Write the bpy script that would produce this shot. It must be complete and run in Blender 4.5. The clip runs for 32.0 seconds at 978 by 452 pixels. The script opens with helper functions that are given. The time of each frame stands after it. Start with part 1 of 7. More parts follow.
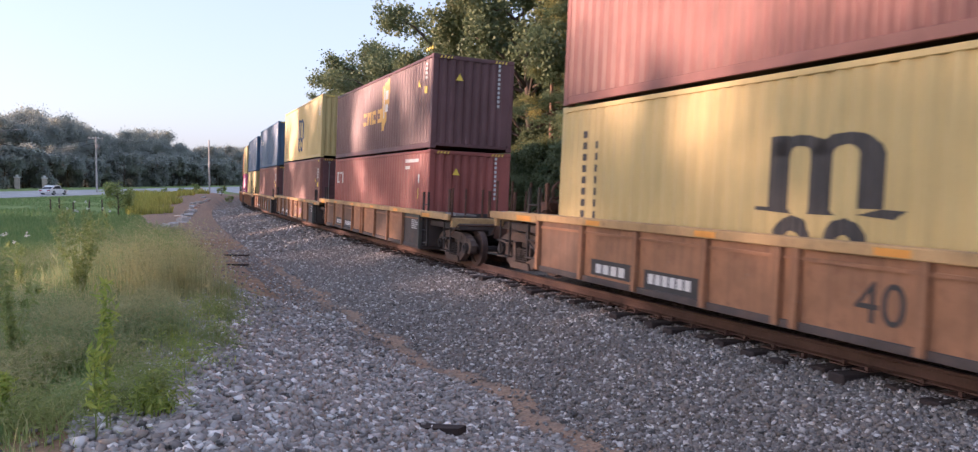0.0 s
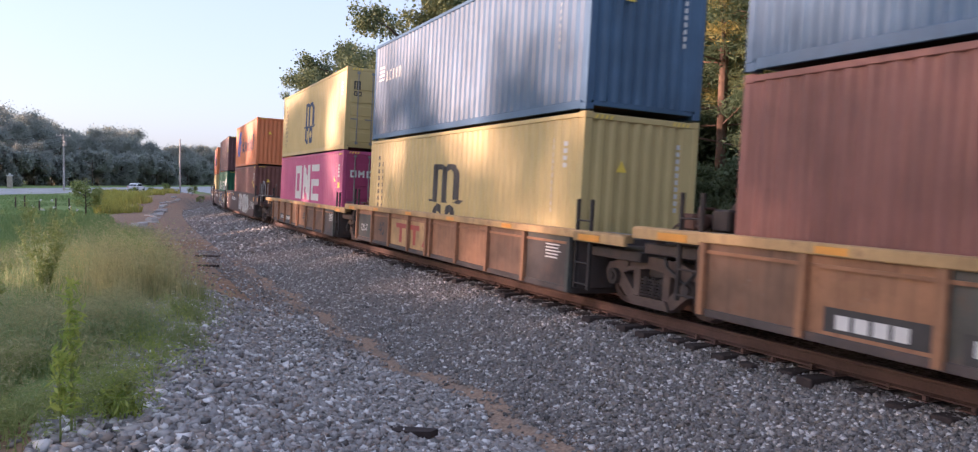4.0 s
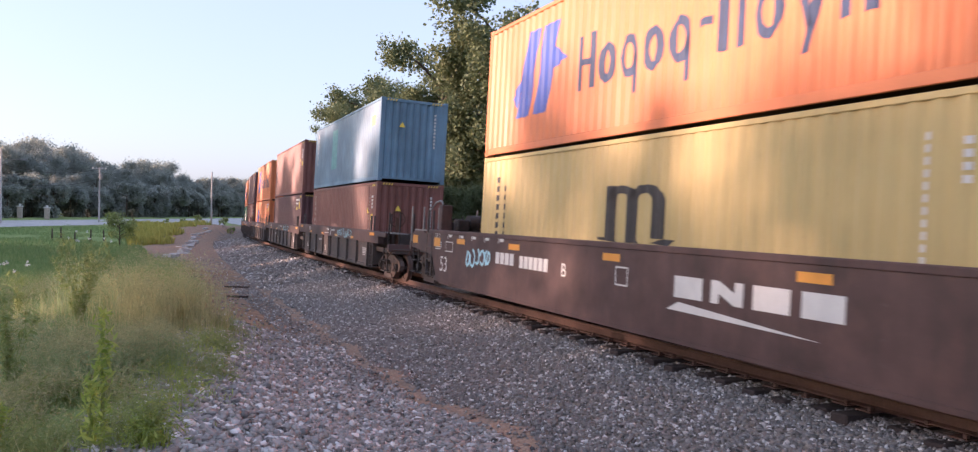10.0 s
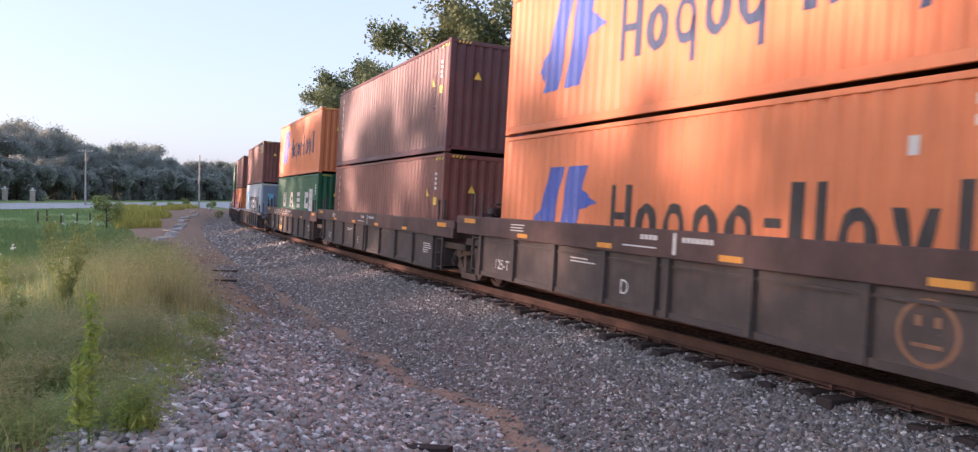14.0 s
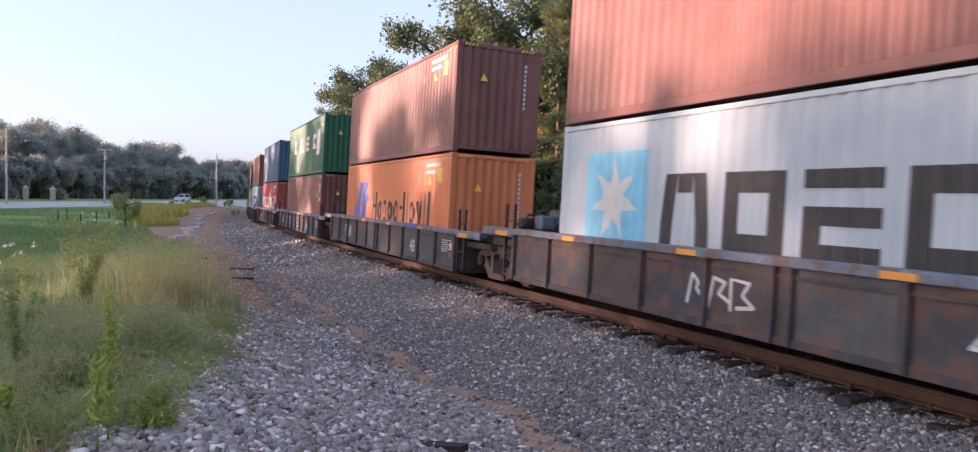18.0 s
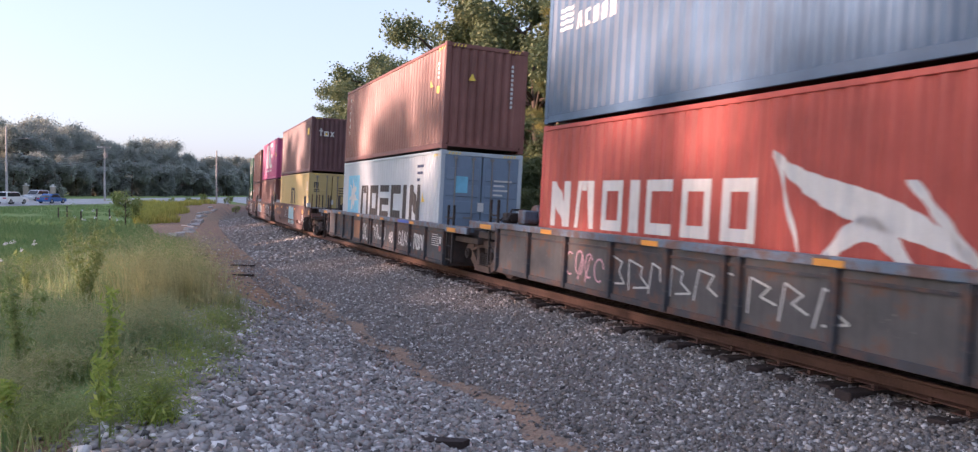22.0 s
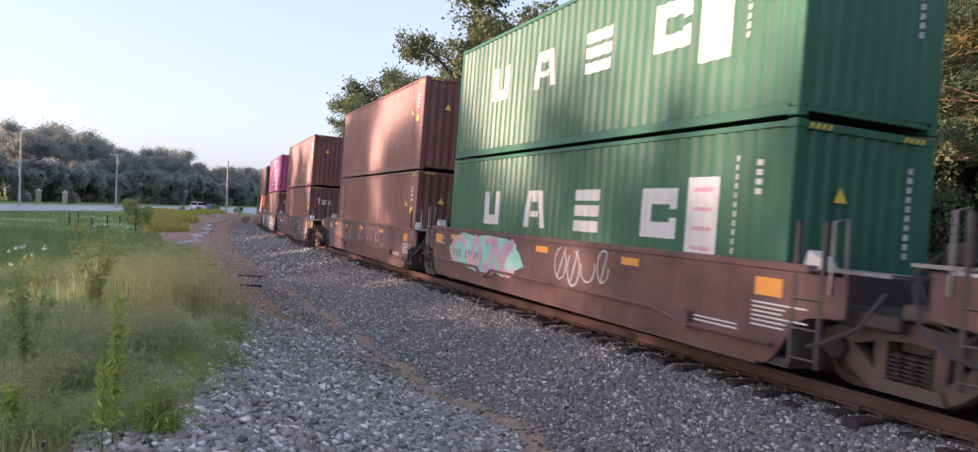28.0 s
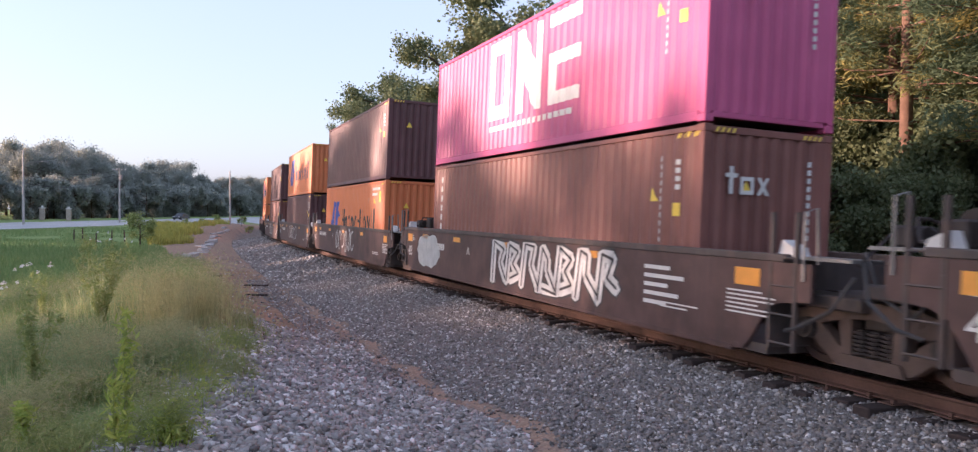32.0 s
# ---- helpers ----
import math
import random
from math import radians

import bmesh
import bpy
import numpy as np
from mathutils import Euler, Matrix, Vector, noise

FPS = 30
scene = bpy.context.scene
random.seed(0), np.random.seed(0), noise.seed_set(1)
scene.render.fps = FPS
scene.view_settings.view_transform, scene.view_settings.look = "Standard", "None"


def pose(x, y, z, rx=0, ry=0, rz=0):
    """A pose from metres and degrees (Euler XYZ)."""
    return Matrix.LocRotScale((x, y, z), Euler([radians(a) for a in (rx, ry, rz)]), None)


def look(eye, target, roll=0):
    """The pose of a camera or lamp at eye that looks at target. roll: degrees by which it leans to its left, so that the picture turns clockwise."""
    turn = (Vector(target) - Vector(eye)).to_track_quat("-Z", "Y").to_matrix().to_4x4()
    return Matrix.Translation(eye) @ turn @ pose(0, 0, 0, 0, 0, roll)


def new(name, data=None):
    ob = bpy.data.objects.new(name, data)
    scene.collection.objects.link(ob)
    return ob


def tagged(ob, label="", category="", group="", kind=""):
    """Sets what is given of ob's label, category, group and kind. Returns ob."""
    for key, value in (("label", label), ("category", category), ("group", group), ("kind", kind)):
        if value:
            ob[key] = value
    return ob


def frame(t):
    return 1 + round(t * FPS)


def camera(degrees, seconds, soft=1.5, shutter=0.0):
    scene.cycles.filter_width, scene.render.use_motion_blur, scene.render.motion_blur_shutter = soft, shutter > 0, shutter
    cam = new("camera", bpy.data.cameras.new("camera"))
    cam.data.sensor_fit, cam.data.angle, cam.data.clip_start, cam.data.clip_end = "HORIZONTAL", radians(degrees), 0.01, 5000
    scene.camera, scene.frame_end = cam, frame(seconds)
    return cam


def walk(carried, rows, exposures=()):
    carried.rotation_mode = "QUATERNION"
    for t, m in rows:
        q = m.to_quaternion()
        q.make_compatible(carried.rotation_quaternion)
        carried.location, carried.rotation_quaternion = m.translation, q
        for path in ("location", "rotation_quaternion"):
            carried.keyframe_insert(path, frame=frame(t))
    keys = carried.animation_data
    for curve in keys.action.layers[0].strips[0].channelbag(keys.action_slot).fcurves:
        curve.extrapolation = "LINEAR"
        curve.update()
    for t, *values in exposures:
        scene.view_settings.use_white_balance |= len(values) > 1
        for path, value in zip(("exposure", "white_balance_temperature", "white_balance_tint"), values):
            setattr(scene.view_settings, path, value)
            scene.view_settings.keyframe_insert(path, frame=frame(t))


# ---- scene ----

EXPO, KELVIN, TINT, SKY = 2.3, 5500, 28, 0.118
# ================================================================ camera
EYE = (0.0, 0.0, 1.876)
cam = camera(64.81, 32.0, soft=1.25, shutter=0.16)
TURNS = [
    (0.0, 86.642, -0.309, -24.044), (0.5, 86.596, -0.34, -24.144), (1.0, 86.438, -0.433, -24.761),
    (1.5, 86.274, -0.433, -25.321), (2.0, 86.302, -0.734, -25.939), (2.5, 86.476, -0.842, -25.638),
    (4.5, 87.152, -0.994, -26.189), (5.0, 87.817, -1.203, -26.647), (5.5, 89.169, -2.707, -26.543),
    (6.0, 89.099, -1.98, -27.375), (6.5, 88.733, -1.504, -25.908), (7.0, 88.952, -2.752, -25.547),
    (7.5, 88.89, -0.971, -24.316), (8.0, 88.799, -0.736, -24.102), (8.5, 88.766, -0.441, -24.512),
    (9.0, 88.782, -0.423, -24.314), (9.5, 88.936, -0.447, -24.409), (10.0, 89.203, -0.96, -23.94),
    (10.5, 88.908, -0.968, -23.81), (11.0, 88.684, -0.822, -24.326), (11.5, 88.786, -1.057, -24.646),
    (12.0, 88.083, -1.251, -25.105), (12.5, 88.106, -1.113, -25.293), (13.0, 88.39, -1.088, -25.206),
    (13.5, 88.288, -1.068, -24.402), (14.0, 88.086, -1.214, -24.731), (14.5, 88.161, -1.061, -24.496),
    (16.5, 87.658, -1.455, -23.695), (17.0, 87.479, -1.309, -23.91), (17.5, 87.887, -1.234, -23.855),
    (18.0, 87.909, -1.124, -23.604), (18.5, 87.899, -0.894, -23.789), (19.0, 88.038, -0.769, -23.622),
    (19.5, 88.283, -0.928, -24.185), (20.0, 87.774, -0.858, -24.036), (20.5, 87.345, -0.912, -23.705),
    (21.0, 87.471, -0.957, -23.807), (21.5, 87.47, -0.927, -23.607), (22.0, 87.589, -0.863, -23.592),
    (22.5, 87.606, -0.931, -23.28), (23.0, 87.733, -0.54, -23.368), (23.5, 87.816, -0.617, -21.912),
    (24.0, 88.257, -0.098, -24.066), (24.5, 88.56, 0.105, -24.009), (25.0, 88.16, -0.916, -23.277),
    (25.5, 87.56, -1.145, -23.764), (27.5, 88.885, -2.572, -23.226), (28.0, 88.827, -2.351, -22.931),
    (28.5, 88.696, -2.027, -22.543), (29.0, 88.698, -1.421, -22.755), (29.5, 88.52, -0.602, -22.74),
    (30.0, 88.393, -0.259, -22.709), (30.5, 88.722, -0.484, -22.928), (31.0, 88.876, -0.525, -22.533),
    (31.5, 88.925, -0.458, -22.359), (32.0, 88.876, -0.22, -22.714)
]
walk(cam, [(t, pose(*EYE, rx, ry, rz)) for t, rx, ry, rz in TURNS], exposures=[(0.0, EXPO, KELVIN, TINT), (32.0, EXPO, KELVIN, TINT)])

# ================================================================ light
SUN_AZ, SUN_EL = radians(75.0), radians(6.8)      # west of the line's heading, low evening sun
to_sun = Vector((-math.sin(SUN_AZ) * math.cos(SUN_EL), math.cos(SUN_AZ) * math.cos(SUN_EL), math.sin(SUN_EL)))
world = bpy.data.worlds.new("evening_sky")
scene.world = world
world.use_nodes = True
wn = world.node_tree.nodes
sky = wn.new("ShaderNodeTexSky")
sky.sky_type = "NISHITA"
sky.sun_disc = False
sky.sun_elevation = SUN_EL
sky.sun_rotation = -SUN_AZ
sky.air_density, sky.dust_density, sky.ozone_density = 1.0, 2.2, 1.0
bg = wn["Background"]
bg.inputs["Strength"].default_value = SKY
veil = wn.new("ShaderNodeMix")                    # thin summer haze over the whole sky
veil.data_type = "RGBA"
veil.inputs[0].default_value = 0.66
veil.inputs[7].default_value = (1.32, 1.44, 1.50, 1.0)
world.node_tree.links.new(sky.outputs[0], veil.inputs[6])
world.node_tree.links.new(veil.outputs[2], bg.inputs["Color"])
lamp = bpy.data.lights.new("sun", "SUN")
lamp.energy, lamp.angle, lamp.color = 2.3, radians(0.6), (1.0, 0.65, 0.40)
sun = new("sun", lamp)
sun.matrix_world = look(to_sun * 300, (0, 0, 0))

# ================================================================ the line of the track
K0, K1, GRADE, LEAN, D = 0.000359, 1.361e-5, -0.0094, 0.0398, 8.19
_s = np.arange(-160.0, 700.0, 1.0)
_k = np.where(_s < -25, 0.0, np.where(_s < 260, K0 + K1 * _s, K0 + K1 * 260))
_th = np.concatenate([[0], np.cumsum((_k[1:] + _k[:-1]) / 2)])
_th -= np.interp(0, _s, _th)
_x = np.concatenate([[0], np.cumsum(np.sin((_th[1:] + _th[:-1]) / 2))])
_y = np.concatenate([[0], np.cumsum(np.cos((_th[1:] + _th[:-1]) / 2))])
_x += D - np.interp(0, _s, _x)
_y -= np.interp(0, _s, _y)


def line_z(s):
    return GRADE * np.clip(s, -40, 240)


def on_line(s, lean=LEAN):
    """The pose of a body whose middle stands s metres along the track: y ahead, z up."""
    x, y, th = (float(np.interp(s, _s, a)) for a in (_x, _y, _th))
    return Matrix.Translation((x, y, float(line_z(s)))) @ Matrix.Rotation(-th, 4, "Z") @ Matrix.Rotation(lean, 4, "Y")


def beside(s, d, z=0.0):
    """A place s metres along the track and d metres from its middle, on the camera's side."""
    x, y, th = (float(np.interp(s, _s, a)) for a in (_x, _y, _th))
    return Vector((x - d * math.cos(th), y + d * math.sin(th), z))


def track_coords(x, y):
    """s and d of places, as arrays."""
    s = y.copy()
    for _ in range(3):
        xs, ys, th = np.interp(s, _s, _x), np.interp(s, _s, _y), np.interp(s, _s, _th)
        s = s + (x - xs) * np.sin(th) + (y - ys) * np.cos(th)
        s = np.clip(s, -155, 690)
    xs, ys, th = np.interp(s, _s, _x), np.interp(s, _s, _y), np.interp(s, _s, _th)
    d = -(x - xs) * np.cos(th) + (y - ys) * np.sin(th)
    return s, d


def travelled(t):
    """How far the train has rolled, by its slowly falling speed."""
    u = (t - 16.0) / 16.0
    return 216.54 * u - 4.11 * u * u + 0.577 * u ** 3


# ================================================================ small tools
def mat(name, rough=0.6, metal=0.0):
    m = bpy.data.materials.new(name)
    m.use_nodes = True
    b = m.node_tree.nodes["Principled BSDF"]
    b.inputs["Roughness"].default_value = rough
    b.inputs["Metallic"].default_value = metal
    return m, m.node_tree.nodes, m.node_tree.links, b


def rgb(c):
    return (c[0], c[1], c[2], 1.0)


def noise_node(n, l, scale, detail=4.0, coord="Object", rough=0.55, stretch=None):
    tc = n.new("ShaderNodeTexCoord")
    src = tc.outputs[coord]
    if stretch:
        mp = n.new("ShaderNodeMapping")
        mp.inputs["Scale"].default_value = stretch
        l.new(src, mp.inputs["Vector"])
        src = mp.outputs[0]
    t = n.new("ShaderNodeTexNoise")
    t.inputs["Scale"].default_value = scale
    t.inputs["Detail"].default_value = detail
    t.inputs["Roughness"].default_value = rough
    l.new(src, t.inputs["Vector"])
    return t.outputs["Fac"]


def ramp(n, l, fac, stops):
    r = n.new("ShaderNodeValToRGB")
    e = r.color_ramp.elements
    while len(e) < len(stops):
        e.new(0.5)
    for el, (p, c) in zip(e, stops):
        el.position, el.color = p, rgb(c)
    l.new(fac, r.inputs[0])
    return r.outputs[0]


def mix(n, l, fac, a, b, mode="MIX"):
    m = n.new("ShaderNodeMix")
    m.data_type, m.blend_type = "RGBA", mode
    for sock, v in ((m.inputs[0], fac), (m.inputs[6], a), (m.inputs[7], b)):
        if isinstance(v, (int, float)):
            sock.default_value = v
        elif isinstance(v, tuple):
            sock.default_value = rgb(v)
        else:
            l.new(v, sock)
    return m.outputs[2]


def bump(n, l, b, height, strength=0.4, distance=0.02):
    k = n.new("ShaderNodeBump")
    k.inputs["Strength"].default_value = strength
    k.inputs["Distance"].default_value = distance
    l.new(height, k.inputs["Height"])
    l.new(k.outputs[0], b.inputs["Normal"])


def mesh_from(name, verts, faces, smooth=False):
    me = bpy.data.meshes.new(name)
    me.from_pydata([tuple(v) for v in verts], [], [tuple(f) for f in faces])
    if smooth:
        me.polygons.foreach_set("use_smooth", [True] * len(me.polygons))
    me.update()
    return me


def mesh_np(name, verts, faces, smooth=False):
    """A mesh from arrays; all faces have the same number of corners."""
    me = bpy.data.meshes.new(name)
    k = faces.shape[1]
    me.vertices.add(len(verts))
    me.vertices.foreach_set("co", np.asarray(verts, dtype=np.float32).ravel())
    me.loops.add(faces.size)
    me.loops.foreach_set("vertex_index", faces.astype(np.int32).ravel())
    me.polygons.add(len(faces))
    me.polygons.foreach_set("loop_start", np.arange(0, faces.size, k, dtype=np.int32))
    me.update(calc_edges=True)
    if smooth:
        me.polygons.foreach_set("use_smooth", np.ones(len(faces), dtype=bool))
    me.validate()
    return me


class Solid:
    """Collects boxes, tubes and prisms for one mesh."""

    def __init__(self):
        self.v, self.f = [], []

    def add(self, verts, faces):
        o = len(self.v)
        self.v += [tuple(p) for p in verts]
        self.f += [tuple(i + o for i in f) for f in faces]
        return self

    def box(self, x0, x1, y0, y1, z0, z1, b=0.0):
        if b <= 0:
            v = [(x, y, z) for z in (z0, z1) for y in (y0, y1) for x in (x0, x1)]
            return self.add(v, [(0, 2, 3, 1), (4, 5, 7, 6), (0, 1, 5, 4), (2, 6, 7, 3), (0, 4, 6, 2), (1, 3, 7, 5)])
        bm = bmesh.new()
        bmesh.ops.create_cube(bm, size=1.0)
        for p in bm.verts:
            p.co = ((x0 + x1) / 2 + p.co.x * (x1 - x0), (y0 + y1) / 2 + p.co.y * (y1 - y0), (z0 + z1) / 2 + p.co.z * (z1 - z0))
        bmesh.ops.bevel(bm, geom=bm.edges[:], offset=b, segments=1, affect="EDGES")
        bm.verts.index_update()
        self.add([p.co[:] for p in bm.verts], [[p.index for p in f.verts] for f in bm.faces])
        bm.free()
        return self

    def prism(self, outline, a0, a1, axis="x"):
        """An outline of (u, v) pairs drawn out from a0 to a1: along x (u=y, v=z) or along y (u=x, v=z) or z (u=x, v=y)."""
        n = len(outline)
        put = {"x": lambda a, u, v: (a, u, v), "y": lambda a, u, v: (u, a, v), "z": lambda a, u, v: (u, v, a)}[axis]
        v = [put(a0, *p) for p in outline] + [put(a1, *p) for p in outline]
        f = [tuple(range(n)), tuple(range(2 * n - 1, n - 1, -1))] + [((i + 1) % n, i, i + n, (i + 1) % n + n) for i in range(n)]
        return self.add(v, f)

    def tube(self, points, r, n=6, r1=None):
        pts = [Vector(p) for p in points]
        rings, m = [], len(pts)
        for i, p in enumerate(pts):
            d = (pts[min(i + 1, m - 1)] - pts[max(i - 1, 0)]).normalized()
            a = d.orthogonal().normalized() if i == 0 else (a - d * a.dot(d)).normalized()
            c = d.cross(a)
            rr = r if r1 is None else r + (r1 - r) * i / (m - 1)
            rings.append([p + rr * (math.cos(6.28319 * k / n) * a + math.sin(6.28319 * k / n) * c) for k in range(n)])
        v = [q for ring in rings for q in ring]
        f = [(i * n + k, i * n + (k + 1) % n, (i + 1) * n + (k + 1) % n, (i + 1) * n + k) for i in range(m - 1) for k in range(n)]
        f += [tuple(range(n - 1, -1, -1)), tuple(range((m - 1) * n, m * n))]
        return self.add(v, f)

    def disc(self, c, r, half, n=24, axis="x", hole=0.0):
        pts = [(math.cos(6.28319 * k / n), math.sin(6.28319 * k / n)) for k in range(n)]
        put = {"x": lambda a, u, v: (c[0] + a, c[1] + u, c[2] + v), "y": lambda a, u, v: (c[0] + u, c[1] + a, c[2] + v), "z": lambda a, u, v: (c[0] + u, c[1] + v, c[2] + a)}[axis]
        v, f = [], []
        if hole <= 0:
            v = [put(-half, r * u, r * w) for u, w in pts] + [put(half, r * u, r * w) for u, w in pts]
            f = [tuple(range(n - 1, -1, -1)), tuple(range(n, 2 * n))] + [(k, (k + 1) % n, (k + 1) % n + n, k + n) for k in range(n)]
        else:
            for a, q in ((-half, r), (half, r), (half, hole), (-half, hole)):
                v += [put(a, q * u, q * w) for u, w in pts]
            f = [(j * n + k, j * n + (k + 1) % n, ((j + 1) % 4) * n + (k + 1) % n, ((j + 1) % 4) * n + k) for j in range(4) for k in range(n)]
        return self.add(v, f)

    def mesh(self, name, smooth=False):
        me = mesh_from(name, self.v, self.f, smooth)
        bm = bmesh.new()
        bm.from_mesh(me)
        bmesh.ops.recalc_face_normals(bm, faces=bm.faces[:])
        bm.to_mesh(me)
        bm.free()
        me.materials.append(None)
        return me


def part(name, me, material, parent, label="", m=None):
    """Links a mesh as one object under a thing; alike objects share the mesh and take their own paint."""
    if isinstance(me, Solid):
        me = me.mesh(name)
    ob = new(name, me)
    if len(me.materials) == 0:
        me.materials.append(None)
    ob.material_slots[0].link = "OBJECT"
    ob.material_slots[0].material = material
    if parent is not None:
        ob.parent = parent
    if m is not None:
        ob.matrix_basis = m
    if label:
        ob["label"] = label
    return ob


def thing(name, label, category, group="", kind="", m=None):
    e = new(name)
    e.empty_display_size = 0.2
    if m is not None:
        e.matrix_basis = m
    return tagged(e, label, category, group, kind)

# ================================================================ materials of the ground
def ground_mat():
    m, n, l, b = mat("ground_soil_grass", 1.0)
    b.inputs["Specular IOR Level"].default_value = 0.05
    at = {}
    for k in ("gravel", "dirt", "grass"):
        a = n.new("ShaderNodeAttribute")
        a.attribute_name = k
        at[k] = a.outputs["Fac"]
    big = noise_node(n, l, 0.35, 6)
    mid = noise_node(n, l, 2.5, 8)
    fine = noise_node(n, l, 28.0, 6)
    soil = ramp(n, l, mid, [(0.3, (0.20, 0.125, 0.08)), (0.7, (0.38, 0.245, 0.16))])
    red = ramp(n, l, fine, [(0.3, (0.23, 0.155, 0.11)), (0.7, (0.40, 0.29, 0.21))])
    grass = ramp(n, l, big, [(0.3, (0.22, 0.33, 0.115)), (0.55, (0.29, 0.39, 0.14)), (0.8, (0.37, 0.41, 0.18))])
    grass = mix(n, l, fine, grass, (0.18, 0.22, 0.085))
    vor = n.new("ShaderNodeTexVoronoi")
    vor.inputs["Scale"].default_value = 17.0
    tc = n.new("ShaderNodeTexCoord")
    l.new(tc.outputs["Object"], vor.inputs["Vector"])
    grey = ramp(n, l, vor.outputs["Color"], [(0.0, (0.07, 0.06, 0.052)), (0.5, (0.19, 0.165, 0.14)), (1.0, (0.36, 0.31, 0.27))])
    c = mix(n, l, at["dirt"], soil, red)
    c = mix(n, l, at["gravel"], c, grey)
    c = mix(n, l, at["grass"], c, grass)
    l.new(c, b.inputs["Base Color"])
    bump(n, l, b, vor.outputs["Distance"], 0.6, 0.03)
    return m


def stone_mat(name, lo, mid_c, hi):
    m, n, l, b = mat(name, 0.88)
    g = n.new("ShaderNodeNewGeometry")
    tan = (mid_c[0] * 1.03, mid_c[1] * 0.9, mid_c[2] * 0.78)
    c = ramp(n, l, g.outputs["Random Per Island"], [(0.0, lo), (0.22, mid_c), (0.34, tan), (0.46, tuple(q * 0.7 for q in mid_c)), (0.62, mid_c), (0.76, tuple(q * 0.6 for q in tan)), (0.9, hi), (1.0, tuple(min(1, q * 1.4) for q in hi))])
    f = noise_node(n, l, 60.0, 5)
    c = mix(n, l, 0.15, c, ramp(n, l, f, [(0.3, (0.14, 0.125, 0.115)), (0.7, (0.42, 0.39, 0.365))]))
    l.new(c, b.inputs["Base Color"])
    bump(n, l, b, f, 0.3, 0.01)
    return m


def plain(name, c, rough=0.6, metal=0.0, vary=0.25, scale=4.0, bumpy=0.15):
    m, n, l, b = mat(name, rough, metal)
    a = noise_node(n, l, scale, 6)
    f = noise_node(n, l, scale * 12, 4)
    lo, hi = tuple(q * (1 - vary) for q in c), tuple(min(1, q * (1 + vary)) for q in c)
    k = ramp(n, l, a, [(0.3, lo), (0.7, hi)])
    k = mix(n, l, 0.25, k, ramp(n, l, f, [(0.35, lo), (0.65, hi)]))
    l.new(k, b.inputs["Base Color"])
    if bumpy:
        bump(n, l, b, f, bumpy, 0.01)
    return m


def leaf_mat(name, stops, rough=0.55, trans=0.25, clumped=False):
    m, n, l, b = mat(name, rough)
    b.inputs["Specular IOR Level"].default_value = 0.2
    g = n.new("ShaderNodeNewGeometry")
    o = n.new("ShaderNodeObjectInfo")
    a = n.new("ShaderNodeMath")
    a.operation = "MULTIPLY_ADD"
    a.inputs[1].default_value, a.inputs[2].default_value = 0.25 if clumped else 0.75, 0.0
    l.new(g.outputs["Random Per Island"], a.inputs[0])
    s = n.new("ShaderNodeMath")
    s.operation = "MULTIPLY_ADD"
    s.inputs[1].default_value = 0.15 if clumped else 0.25
    l.new(o.outputs["Random"], s.inputs[0])
    l.new(a.outputs[0], s.inputs[2])
    k = n.new("ShaderNodeAttribute")
    k.attribute_name = "tone"
    q = n.new("ShaderNodeMath")
    q.operation = "MULTIPLY_ADD"
    q.inputs[1].default_value = 0.6 if clumped else 0.0
    l.new(k.outputs["Fac"], q.inputs[0])
    l.new(s.outputs[0], q.inputs[2])
    c = ramp(n, l, q.outputs[0], stops)
    l.new(c, b.inputs["Base Color"])
    t = n.new("ShaderNodeBsdfTranslucent")
    l.new(c, t.inputs["Color"])
    x = n.new("ShaderNodeMixShader")
    x.inputs[0].default_value = trans
    l.new(b.outputs[0], x.inputs[1])
    l.new(t.outputs[0], x.inputs[2])
    l.new(x.outputs[0], n["Material Output"].inputs["Surface"])
    return m


M_GROUND = ground_mat()
M_BALLAST = stone_mat("ballast_stone", (0.04, 0.036, 0.033), (0.245, 0.227, 0.212), (0.52, 0.495, 0.47))
M_GRAVEL = stone_mat("pale_gravel", (0.075, 0.068, 0.062), (0.40, 0.376, 0.352), (0.68, 0.65, 0.615))
M_RAIL = plain("rusty_rail", (0.105, 0.058, 0.043), 0.85, 0.0, 0.35, 3.0)
M_HEAD = plain("worn_rail_head", (0.30, 0.20, 0.16), 0.35, 0.9, 0.2)
M_TIE = plain("creosoted_tie", (0.038, 0.026, 0.022), 0.9, 0, 0.5, 2.0, 0.5)
M_ROAD = plain("old_asphalt", (0.42, 0.41, 0.395), 0.85, 0, 0.15, 0.4)
M_POLE = plain("weathered_pole", (0.42, 0.39, 0.36), 0.9, 0, 0.2, 1.5)
M_BARK = plain("tree_bark", (0.09, 0.065, 0.05), 0.95, 0, 0.4, 3.0, 0.6)
M_PINEBARK = plain("pine_bark", (0.16, 0.095, 0.065), 0.95, 0, 0.4, 3.0, 0.6)
M_LEAF = leaf_mat("broad_leaves", [(0.0, (0.10, 0.135, 0.075)), (0.5, (0.145, 0.18, 0.09)), (0.85, (0.185, 0.215, 0.11)), (1.0, (0.24, 0.24, 0.12))], 0.55, 0.35, True)
